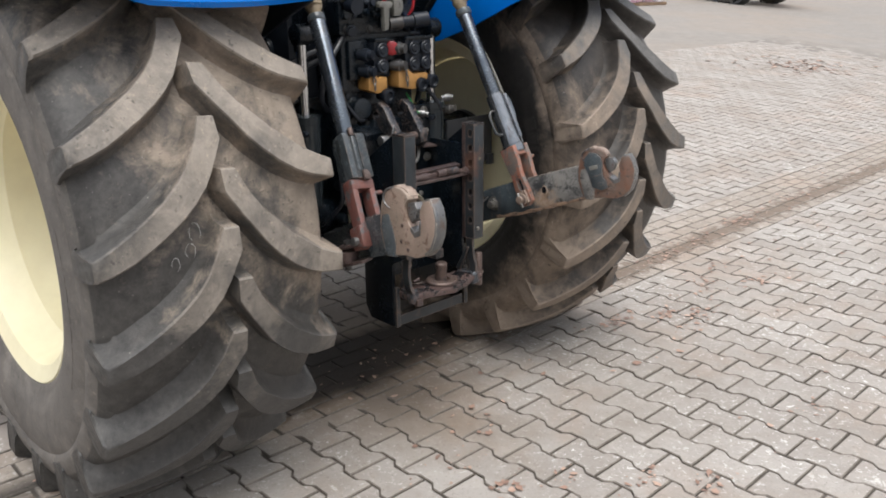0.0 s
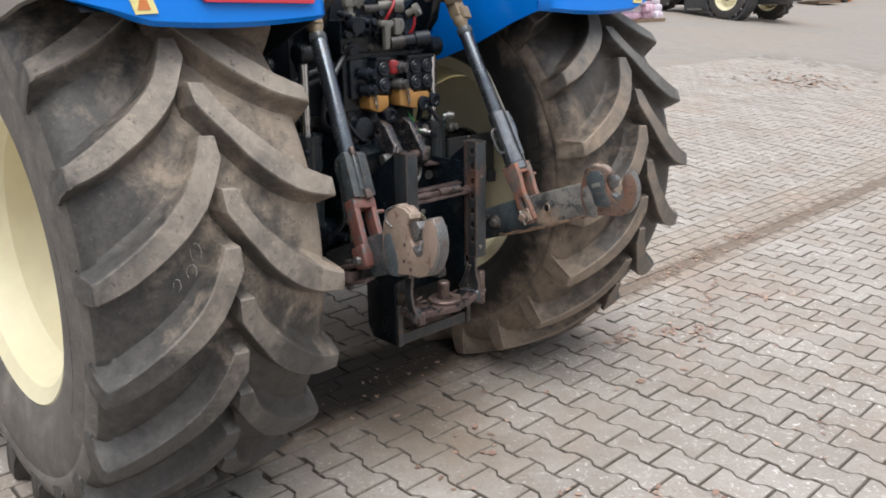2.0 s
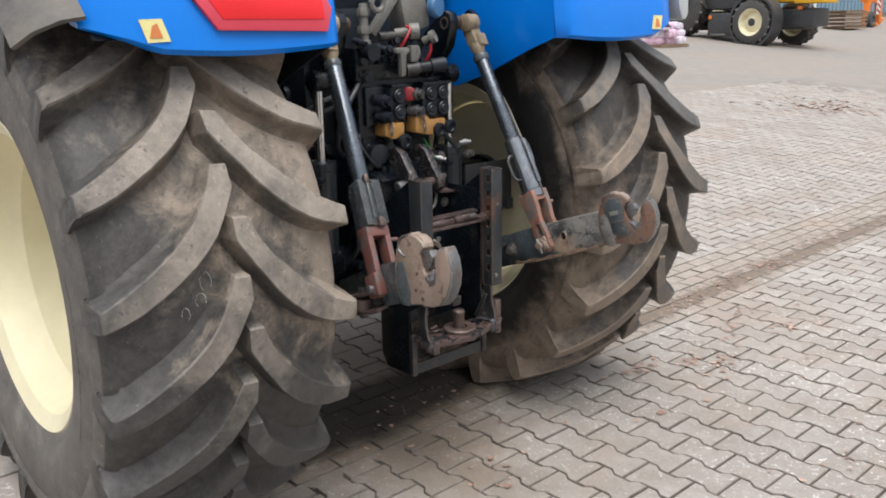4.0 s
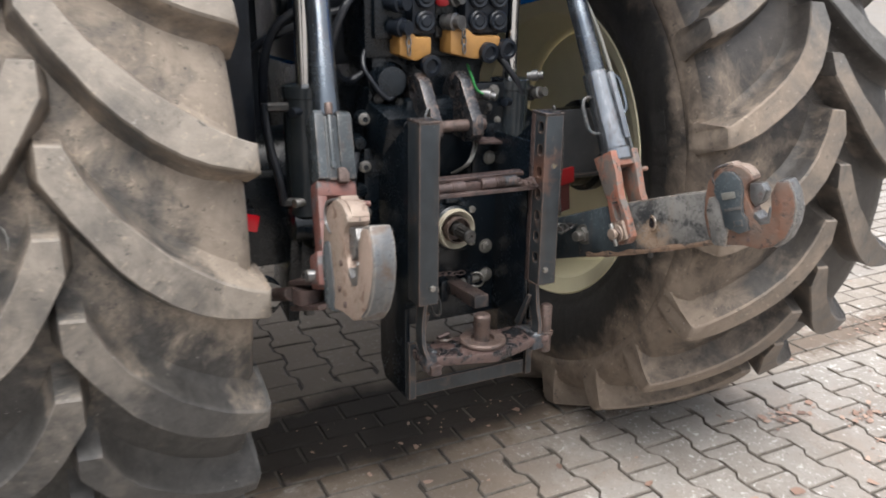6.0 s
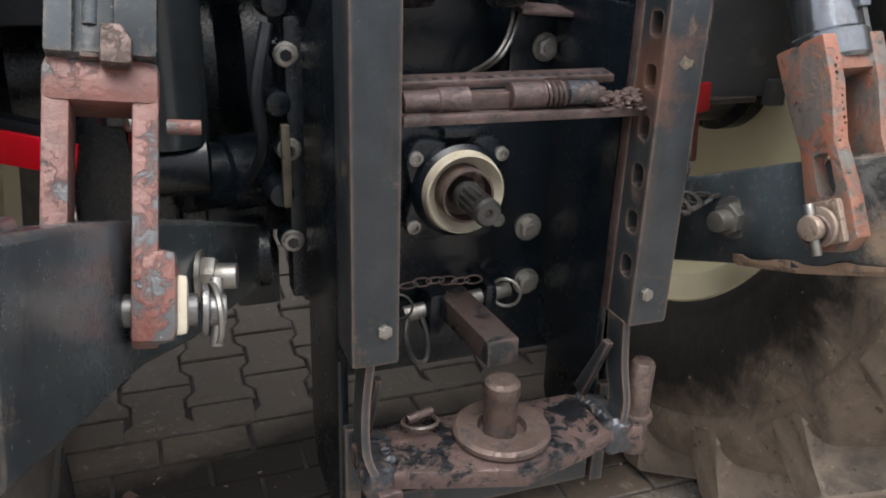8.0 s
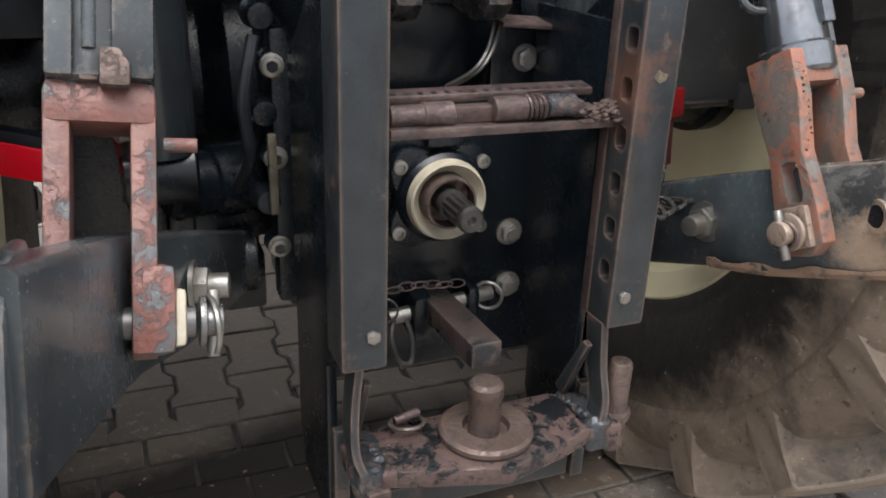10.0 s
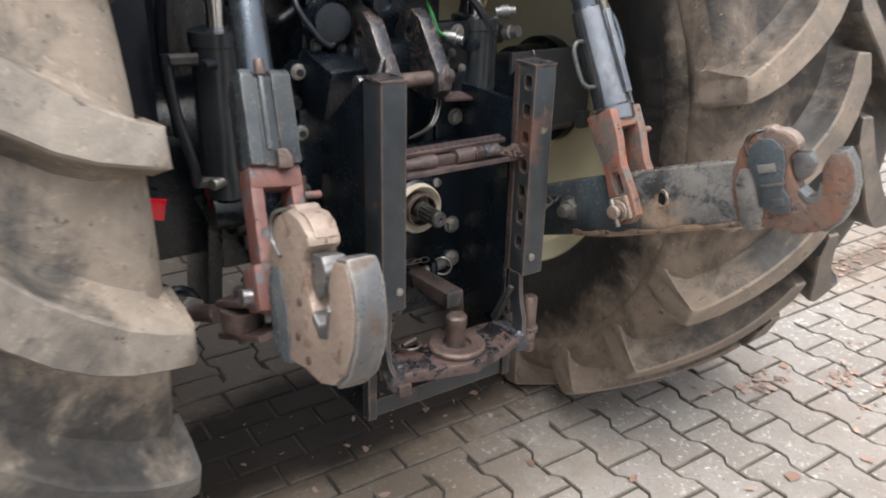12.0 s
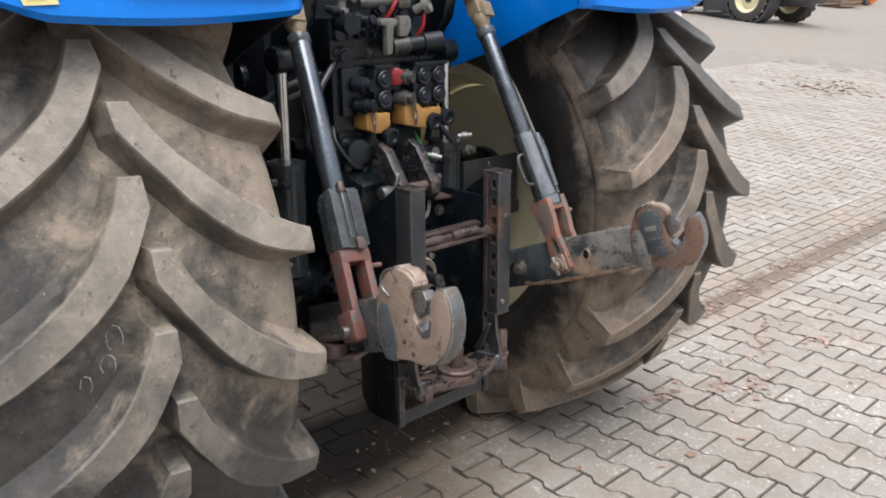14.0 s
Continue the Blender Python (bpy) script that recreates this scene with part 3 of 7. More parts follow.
def slab(outline, thick, mm, r=0.0, bm=None):
    """A plate: a 2D outline in the local x, z plane, its thickness along local y, centred."""
    b2 = bmesh.new()
    f = b2.faces.new([b2.verts.new((x, -thick / 2, z)) for x, z in outline])
    got = bmesh.ops.extrude_face_region(b2, geom=[f])
    bmesh.ops.translate(b2, vec=(0, thick, 0), verts=[v for v in got["geom"] if isinstance(v, bmesh.types.BMVert)])
    bmesh.ops.recalc_face_normals(b2, faces=b2.faces)
    if r:
        rounded(b2, r)
    b2.transform(mm)
    return joined(bm, b2)


def smooth_path(pts, n=6):
    pts = [Vector(p) for p in pts]
    out = []
    for i in range(len(pts) - 1):
        a, c, d, e = pts[max(i - 1, 0)], pts[i], pts[i + 1], pts[min(i + 2, len(pts) - 1)]
        for k in range(n):
            s = k / n
            out.append(0.5 * ((2 * c) + (d - a) * s + (2 * a - 5 * c + 4 * d - e) * s * s + (3 * c - a - 3 * d + e) * s ** 3))
    return out + [pts[-1]]


def tube(pts, r, seg=10, bm=None, n=6):
    path = smooth_path(pts, n)
    b2 = bmesh.new()
    rings, side = [], None
    for i, p in enumerate(path):
        d = (path[min(i + 1, len(path) - 1)] - path[max(i - 1, 0)]).normalized()
        side = (side - d * side.dot(d)).normalized() if side else d.orthogonal().normalized()
        up = d.cross(side)
        rings.append([b2.verts.new(p + r * (math.cos(2 * math.pi * k / seg) * side + math.sin(2 * math.pi * k / seg) * up)) for k in range(seg)])
    for a, c in zip(rings, rings[1:]):
        for k in range(seg):
            b2.faces.new((a[k], a[(k + 1) % seg], c[(k + 1) % seg], c[k]))
    b2.faces.new(rings[0][::-1])
    b2.faces.new(rings[-1])
    return joined(bm, b2)


def ring_path(c, radius, axis, n=16):
    q = Vector(axis).to_track_quat("Z", "Y")
    return [Vector(c) + q @ Vector((radius * math.cos(2 * math.pi * i / n), radius * math.sin(2 * math.pi * i / n), 0)) for i in range(n + 1)]


def hexbolt(p, axis, size, washer=True):
    a = Vector(axis).normalized()
    p = Vector(p)
    bm = rod(p, p + a * size * 0.75, size, seg=6, r=size * 0.12)
    if washer:
        rod(p - a * size * 0.1, p + a * size * 0.12, size * 1.3, seg=18, bm=bm)
    return rod(p + a * size * 0.7, p + a * size * 0.95, size * 0.55, seg=12, bm=bm)


def lumpy(bm, by, scale=60.0, cuts=2):
    """Uneven weld or casting: subdivided and pushed in and out along its normals."""
    bmesh.ops.subdivide_edges(bm, edges=bm.edges[:], cuts=cuts, use_grid_fill=True)
    bm.normal_update()
    for v in bm.verts:
        v.co += v.normal * by * noise.noise(v.co * scale)
    return bm


def carve(ob, cutters):
    """Cut holes and keep the result as plain mesh."""
    for c in cutters:
        md = ob.modifiers.new("cut", "BOOLEAN")
        md.operation, md.object, md.solver = "DIFFERENCE", c, "EXACT"
    dg = bpy.context.evaluated_depsgraph_get()
    me = bpy.data.meshes.new_from_object(ob.evaluated_get(dg))
    ob.modifiers.clear()
    if len(me.polygons) < len(ob.data.polygons):
        me = ob.data
    bm = bmesh.new()
    bm.from_mesh(me)
    finish(bm)
    bm.to_mesh(me)
    bm.free()
    ob.data = me
    for c in cutters:
        bpy.data.objects.remove(c)
    return ob

# ---- the yard ----
def rise(y):
    """The yard drains to a gutter and climbs gently beyond it."""
    d = y - 0.3
    return 0.1 * (d if d > 0.5 else 0.0 if d < -0.5 else (d + 0.5) ** 2 / 2)


def build_ground():
    bm = bmesh.new()
    lay = bm.verts.layers.float.new("far_yard")
    xs = [-400, -60, -12, -6, -3, -1.5, 0, 1.5, 3, 5, 8, 12, 16, 20, 25, 30, 40, 60, 120, 500]
    ys = [-400, -60, -12, -6, -3, -1.5, -0.6, -0.3, -0.2, 0, 0.2, 0.4, 0.6, 0.8, 1.5, 3, 5.2, 5.31, 5.32, 8, 12, 20, 40, 60, 120, 500]
    rows = []
    for y in ys:
        row = []
        for x in xs:
            paved = -6.1 < y < 5.315 and -6.1 < x < 15.9
            v = bm.verts.new((x, y, rise(min(y, 60)) - (0.009 if paved else -0.004)))
            v[lay] = 0.0 if paved else 1.0
            row.append(v)
        rows.append(row)
    for a, c in zip(rows, rows[1:]):
        for i in range(len(xs) - 1):
            bm.faces.new((a[i], a[i + 1], c[i + 1], c[i]))
    g = part("ground", bm, GROUND)
    return tagged(g, "sandy concrete yard with dark joint sand between pavers", "ground", kind="structure")


ground = build_ground()


# ---- the tractor ----
tractor = new("tractor")
tagged(tractor, "blue farm tractor with cream wheels and black rear hitch", "tractor")

AXLE_Z, WHEEL_X = 0.93, 0.977


def at(u, deg, r):
    a = radians(deg)
    return Vector((u, -r * math.cos(a), r * math.sin(a)))


LUG_U = (-0.01, 0.033, 0.06, 0.095, 0.13, 0.18, 0.23, 0.278, 0.325, 0.366)
LUG_LEFT = ((22.1, 17.6, 15.1, 12.9, 11.1, 9.0, 7.2, 5.6, 4.5, 3.8), (26.4, 26.6, 22.9, 19.3, 16.8, 14.2, 12.1, 10.3, 8.7, 7.4))
LUG_RIGHT = ((13.8, 9.5, 7.2, 4.2, 1.9, -0.7, -2.6, -3.8, -4.5, -5.0), (17.8, 17.6, 13.8, 10.5, 8.4, 5.3, 3.0, 1.0, -0.4, -1.4))
LUGS_ROUND = 20
PITCH = 360 / LUGS_ROUND


def crown(u):
    return 0.969 - 0.28 * u * u


TYRE_HALF = ((0.0, 0.896), (0.08, 0.896), (0.16, 0.893), (0.23, 0.888), (0.28, 0.881), (0.318, 0.87), (0.343, 0.852), (0.358, 0.828), (0.366, 0.797), (0.368, 0.77), (0.36, 0.757), (0.366, 0.735), (0.369, 0.71), (0.368, 0.67), (0.362, 0.62), (0.35, 0.575), (0.343, 0.567), (0.338, 0.552), (0.33, 0.532), (0.315, 0.518))


def carcass(u):
    u = min(abs(u), 0.3659)
    for (u0, r0), (u1, r1) in zip(TYRE_HALF, TYRE_HALF[1:9]):
        if u <= u1:
            return r0 + (r1 - r0) * (u - u0) / (u1 - u0)
    return 0.797


def lug_mesh(edges, side):
    """One curved tread bar, from the centre line to the shoulder, with flared flanks and a foot on the sidewall."""
    bm = bmesh.new()
    lower, upper = edges
    n = len(LUG_U)
    cols = []
    for i, u in enumerate(LUG_U):
        top, mid, base = crown(u), (crown(u) + carcass(u)) / 2, carcass(u) - 0.006
        lo, up = lower[i], upper[i]
        soft = 0.3
        s = side
        cols.append([
            at(s * u, lo - 2.0, base), at(s * u, lo - 0.8, base + 0.012), at(s * u, lo - 0.35, mid), at(s * u, lo, top - 0.006), at(s * u, lo + soft, top),
            at(s * u, up - soft, top), at(s * u, up, top - 0.006), at(s * u, up + 0.5, mid), at(s * u, up + 1.3, base + 0.014), at(s * u, up + 2.9, base)])
    # tuck the flank feet of the last section into the shoulder
    last = cols[-1]
    for k, dg in ((0, lower[-1] - 2.0), (9, upper[-1] + 2.6)):
        last[k] = at(side * 0.344, dg, 0.786)
    for k, dg in ((1, lower[-1] - 0.9), (8, upper[-1] + 1.3)):
        last[k] = at(side * 0.361, dg, 0.805)
    # the foot on the shoulder
    lo, up = lower[-1], upper[-1]
    s = side
    cols.append([at(s * 0.335, lo - 2.0, 0.79), at(s * 0.372, lo - 1.0, 0.815), at(s * 0.376, lo - 0.4, 0.865), at(s * 0.376, lo, 0.913), at(s * 0.373, lo + 0.4, 0.922),
                 at(s * 0.373, up - 0.4, 0.922), at(s * 0.376, up, 0.913), at(s * 0.376, up + 0.6, 0.865), at(s * 0.372, up + 1.4, 0.815), at(s * 0.335, up + 2.6, 0.79)])
    cols.append([at(s * 0.342, lo - 1.6, 0.77), at(s * 0.362, lo - 0.9, 0.778), at(s * 0.369, lo - 0.3, 0.78), at(s * 0.372, lo + 0.1, 0.782), at(s * 0.373, lo + 0.5, 0.782),
                 at(s * 0.373, up - 0.4, 0.782), at(s * 0.372, up, 0.782), at(s * 0.369, up + 0.5, 0.78), at(s * 0.362, up + 1.2, 0.778), at(s * 0.342, up + 2.0, 0.77)])
    cols.append([p + Vector((-s * 0.03, 0, 0)) for p in cols[-1]])
    first = [at(-s * 0.026, lower[0] - 0.4 + (upper[0] - lower[0] + 1) * k / 9, carcass(0) - 0.006 if k in (0, 9) else 0.9) for k in range(10)]
    cols.insert(0, first)
    grid = [[bm.verts.new(p) for p in c] for c in cols]
    for a, c in zip(grid, grid[1:]):
        for k in range(9):
            q = (a[k], c[k], c[k + 1], a[k + 1])
            f = bm.faces.new(q if side > 0 else q[::-1])
            row = grid.index(a)
            f.material_index = 0 if 3 <= k <= 5 and 1 <= row <= n else 2 if row >= n or k < 3 else 1
    bmesh.ops.recalc_face_normals(bm, faces=bm.faces)
    return bm


LUGS = {w: [mesh_of("tread_lug", lug_mesh(e, side), [LUGTOPS[w], TREADS[w], FLANKS[w]], 48) for e, side in ((LUG_LEFT, -1), (LUG_RIGHT, 1))] for w in (-1, 1)}



def build_tyre(parent, w):
    prof = [(-u, r) for u, r in TYRE_HALF[::-1]] + [(u, r) for u, r in TYRE_HALF[1:]] + [(0.27, 0.49), (-0.27, 0.49)]
    bm = lathe(prof, (0, 0, 0), (1, 0, 0), seg=96, closed=True)
    for f in bm.faces:
        c = f.calc_center_median()
        f.material_index = 0 if abs(c.x) < 0.36 and math.hypot(c.y, c.z) > 0.775 else 1
    return part("tyre", bm, [TREADS[w], SIDEWALLS[w]], parent, "dark rubber tyre with dried brown mud between the lugs", 40)


def rim_profile(disc_u):
    half = [(0.06, 0.42), (0.09, 0.432), (0.155, 0.436), (0.17, 0.444), (0.182, 0.438), (0.205, 0.462), (0.235, 0.465), (0.248, 0.473), (0.258, 0.468), (0.292, 0.486), (0.305, 0.528), (0.318, 0.534), (0.328, 0.522)]
    back = [(0.322, 0.51), (0.303, 0.47), (0.21, 0.447), (0.18, 0.422), (0.09, 0.417), (0.06, 0.405)]
    return [(-u, r) for u, r in half[::-1]] + half + back + [(-u, r) for u, r in back[::-1]]


def build_wheel(x, turn, disc_u, label):
    bm = lathe(rim_profile(disc_u), (0, 0, 0), (1, 0, 0), seg=72, closed=True)
    wheel = part("rear_wheel", bm, CREAM, tractor, label)
    wheel.matrix_basis = pose(x, 0, AXLE_Z, turn)
    d = disc_u
    disc = lathe([(d - 0.012, 0.12), (d - 0.012, 0.25), (d - 0.022, 0.31), (d - 0.022, 0.37), (d - 0.012, 0.41), (d, 0.41), (d - 0.008, 0.37), (d - 0.008, 0.31), (d + 0.004, 0.25), (d + 0.004, 0.12)], (0, 0, 0), (1, 0, 0), seg=64, closed=True)
    part("wheel_disc", disc, CREAM, wheel)
    hub = lathe([(d - 0.16, 0.1), (d - 0.15, 0.14), (d - 0.06, 0.145), (d - 0.05, 0.165), (d + 0.03, 0.165), (d + 0.06, 0.15), (d + 0.16, 0.13), (d + 0.17, 0.1)], (0, 0, 0), (1, 0, 0), seg=40)
    part("hub", hub, CAST, wheel, "black cast hub")
    for k in range(10):
        a = 2 * math.pi * k / 10
        c = Vector((d - 0.052, 0.138 * math.cos(a), 0.138 * math.sin(a)))
        part("wheel_nut", hexbolt(c, (-1, 0, 0), 0.016), DULLBOLT, wheel)
    build_tyre(wheel, 1 if x > 0 else -1)
    for k in range(LUGS_ROUND):
        for me in LUGS[1 if x > 0 else -1]:
            turned = pose(0, 0, AXLE_Z, turn) @ pose(0, 0, 0, -PITCH * k)
            if min((turned @ v.co).z for v in me.vertices) < 0.003:
                me = me.copy()
                back = turned.inverted()
                for v in me.vertices:
                    p = turned @ v.co
                    if p.z < 0.003:
                        p.z = 0.003
                        v.co = back @ p
            lug = new("tread_lug", me)
            lug.parent = wheel
            lug.matrix_basis = pose(0, 0, 0, -PITCH * k)
    # raised sidewall lettering, as plain blocks
    for side in (-1, 1):
        for start, sizes in ((150, (4.2, 3.0, 4.6, 4.2, 4.2, 3.6, 1.6, 4.2, 4.4)), (330, (4.2, 3.0, 4.6, 4.2, 4.2, 3.6, 1.6, 4.2, 4.4))):
            deg = start
            for w in sizes:
                bm = bmesh.new()
                vs = [[bm.verts.new(at(side * u, deg + w * f, r)) for f in (0, 0.5, 1)] for u, r in ((0.34, 0.622), (0.3634, 0.622), (0.3698, 0.688), (0.345, 0.688))]
                for a, c in zip(vs, vs[1:]):
                    for k in range(2):
                        bm.faces.new((a[k], a[k + 1], c[k + 1], c[k]))
                for k in (0, 2):
                    bm.faces.new([row[k] for row in vs])
                bmesh.ops.recalc_face_normals(bm, faces=bm.faces)
                part("sidewall_block", bm, SIDEWALL if x > 0 else SIDEWALLS[-1], wheel)
                deg += w + 1.1
    return wheel


wheel_l = build_wheel(-0.972, 0, 0.06, "large cream-painted steel rear wheel")
wheel_r = build_wheel(WHEEL_X, -6.4, -0.122, "large cream-painted steel rear wheel")


# Front wheels and axle are out of view, added to block light underneath.
def build_front_wheel(x):
    prof = [(-0.25, 0.36), (-0.27, 0.5), (-0.24, 0.64), (-0.12, 0.69), (0.12, 0.69), (0.24, 0.64), (0.27, 0.5), (0.25, 0.36)]
    w = part("front_wheel", lathe(prof, (x, 2.75, 0.69), (1, 0, 0), seg=56, closed=True), SIDEWALL, tractor, "unseen dark rubber front wheel with a cream rim")
    part("rim", lathe([(-0.22, 0.37), (-0.05, 0.33), (-0.04, 0.1), (0.04, 0.1), (0.05, 0.33), (0.22, 0.37)], (x, 2.75, 0.69), (1, 0, 0), seg=40), CREAM, w)
    me = mesh_of("front_lug", box((0.13, 0, 0.7), (0.25, 0.05, 0.06), (0, 8, 28), r=0.006), SIDEWALL)
    me2 = mesh_of("front_lug", box((-0.13, 0, 0.7), (0.25, 0.05, 0.06), (0, -8, -28), r=0.006), SIDEWALL)
    for k in range(18):
        for j, mm in enumerate((me, me2)):
            ob = new("front_lug", mm)
            ob.parent = w
            ob.matrix_basis = pose(x, 2.75, 0.69, 20 * k + 10 * j)


for x in (-0.9, 0.9):
    build_front_wheel(x)
part("front_axle", rod((-0.75, 2.75, 0.66), (0.75, 2.75, 0.66), 0.09, r=0.01), CAST, tractor, "unseen black front axle")


def build_chalk():
    rr = random.Random(4)
    for cu, cdeg, ru, rd in ((-0.105, 5.2, 0.014, 1.3), (-0.085, 8.2, 0.016, 1.6), (-0.15, 3.4, 0.011, 1.1)):
        bm = bmesh.new()
        rim = []
        for k in range(19):
            a = 2 * math.pi * k / 24 + cu * 9
            u, dg = cu + ru * math.cos(a) + rr.uniform(-0.001, 0.001), cdeg + rd * math.sin(a) + rr.uniform(-0.1, 0.1)
            w = rr.uniform(0.0003, 0.0009)
            rim.append([bm.verts.new(at(u + dk * w, dg + dk * w * 40, carcass(u) + 0.003)) for dk in (-1, 1)])
        for a, c in zip(rim, rim[1:]):
            bm.faces.new((a[0], a[1], c[1], c[0]))
        bmesh.ops.recalc_face_normals(bm, faces=bm.faces)
        part("chalk_mark", bm, CHALK, wheel_l, "faint white chalk scribble")


build_chalk()


# transmission housing and axle
def build_housing():
    bm = box((0, 0.25, 0.98), (0.36, 1.3, 0.5), r=0.03)
    box((0, -0.27, 1.12), (0.34, 0.26, 0.42), r=0.04, bm=bm)
    box((0, -0.33, 0.83), (0.37, 0.16, 0.36), r=0.02, bm=bm)
    # Front body, out of view, added to darken the space under the tractor.
    box((0, 1.9, 0.95), (0.5, 2.2, 0.6), r=0.04, bm=bm)
    body = part("transmission_housing", bm, CAST, tractor, "black cast transmission housing")
    # stepped casting ribs and lumps seen beside the hitch frame
    b2 = box((-0.175, -0.4, 0.87), (0.05, 0.04, 0.4), r=0.008)
    part("flange_strip", b2, CAST, body)
    for z in (0.761, 0.894, 1.021, 1.148):
        part("flange_boss", rod((-0.195, -0.39, z), (-0.197, -0.419, z), 0.021, 0.018, r=0.004), CAST, body)
        fb = lathe([(0, 0.0165), (0.003, 0.0165), (0.004, 0.0135), (0.012, 0.0128), (0.013, 0.008), (0.005, 0.0075), (0.005, 0.0)], (-0.197, -0.418, z), (-0.15, -1, 0), seg=12)
        part("flange_bolt", fb, BOLT, body)
        # A black disc paints the dark inside of the bolt's socket.
        part("bolt_socket_shade", rod((-0.1985, -0.4305, z), (-0.1988, -0.4315, z), 0.0078, seg=6), BLACK, body)
    for z in (0.83, 0.957, 1.085):
        part("cast_boss", rod((-0.21, -0.38, z), (-0.21, -0.425, z), 0.022, 0.017, r=0.004), CAST, body)
    b3 = box((-0.205, -0.435, 0.875), (0.012, 0.012, 0.115), r=0.003)
    part("plug_strip", b3, PLUG, body)
    # rounded cover above the frame
    part("rockshaft_cover", box((-0.12, -0.43, 1.12), (0.13, 0.13, 0.13), (18, 0, 8), r=0.03), CAST, body)
    part("bearing_cap", lathe([(0, 0.05), (0.02, 0.052), (0.035, 0.04), (0.05, 0.038), (0.055, 0.0)], (-0.125, -0.4, 1.24), (-0.1, -1, 0.1), seg=24), CAST, body)
    part("round_cover", lathe([(0, 0.12), (0.03, 0.118), (0.05, 0.1), (0.055, 0.0)], (0.0, -0.41, 1.06), (0, -1, 0), seg=40), BLACK, body)
    part("cover_rim", lathe([(0, 0.135), (0.015, 0.135), (0.02, 0.122), (0.02, 0.11), (0, 0.11)], (0.0, -0.41, 1.06), (0, -1, 0), seg=40, closed=True), CAST, body)
    for x, z in ((-0.1, 1.185), (0.11, 1.2), (-0.16, 1.2), (0.155, 1.15)):
        part("housing_bolt", hexbolt((x, -0.43, z), (0, -1, 0), 0.011), DULLBOLT, body)
    # lower left castings and valve lump
    part("oil_filter", lathe([(0, 0.045), (0.01, 0.055), (0.07, 0.055), (0.075, 0.048), (0.13, 0.048), (0.14, 0.04)], (-0.21, -0.32, 0.84), (-1, -0.25, 0), seg=28), BLACK, body)
    part("pump_block", box((-0.27, -0.2, 0.74), (0.14, 0.14, 0.12), r=0.012), CAST, body)
    part("pump_foot", box((-0.235, -0.28, 0.66), (0.07, 0.06, 0.1), (0, 0, 0), r=0.01), CAST, body)
    part("pump_block", box((-0.245, -0.3, 0.765), (0.12, 0.05, 0.05), r=0.01), CAST, body)
    return body


housing = build_housing()


def build_axle(s):
    bm = lathe([(0.14, 0.2), (0.22, 0.19), (0.26, 0.15), (0.44, 0.13), (0.47, 0.15), (0.56, 0.155), (0.58, 0.13), (0.78, 0.12)], (0, 0, AXLE_Z), (s, 0, 0), seg=36)
    a = part("axle_housing", bm, CAST, tractor, "black cast axle trumpet")
    for k in range(10):
        t = 2 * math.pi * k / 10
        part("axle_bolt", hexbolt((s * 0.47, 0.135 * math.cos(t), AXLE_Z + 0.135 * math.sin(t)), (-s, 0, 0), 0.011), DULLBOLT, a)
    part("axle_bracket", box((s * 0.42, -0.16, 0.84), (0.14, 0.12, 0.26), r=0.012), CAST, a)
    part("axle_plate", box((s * 0.36, -0.2, 0.7), (0.035, 0.16, 0.3), (14, 0, 0), r=0.008), CAST, a)
    return a


for s in (-1, 1):
    build_axle(s)


def build_brake_plate():
    bp = part("brake_plate", box((0.63, -0.25, 1.0), (0.29, 0.014, 0.215), r=0.004), FARGREY, tractor, "flat dark grey plate beside the axle")
    part("plate_lip", box((0.6, -0.262, 0.892), (0.2, 0.03, 0.012), r=0.003), FRAME, bp)
    part("plate_tab", box((0.752, -0.262, 0.9), (0.04, 0.02, 0.05), r=0.004), FARGREY, bp)


build_brake_plate()


def build_cab_floor():
    bm = box((0, 0.75, 1.72), (0.98, 1.7, 0.5), r=0.03)
    box((0, 0.0, 1.52), (0.62, 0.5, 0.5), r=0.03, bm=bm)
    c = part("cab_base", bm, DARKPL, tractor, "black cab floor and rear bulkhead")
    for sx in (-1, 1):
        part("wheel_arch_liner", box((sx * 0.515, 0.2, 1.45), (0.1, 1.1, 0.8), r=0.01) if sx < 0 else box((0.515, 0.45, 1.72), (0.06, 0.6, 0.3), r=0.01), DARKPL, c)
        if sx < 0:
            part("arch_stay", box((sx * 0.42, 0.05, 1.25), (0.12, 0.12, 0.7), r=0.01), DARKPL, c)
    part("cab_rear", box((0, -0.13, 1.95), (0.9, 0.1, 0.7), r=0.02), DARKPL, c)
    # Hood, out of view, added to shut out sky from the front.
    part("hood", box((0, 2.6, 1.45), (0.75, 2.0, 0.7), r=0.12), BLUE, c)
    return c


cab = build_cab_floor()


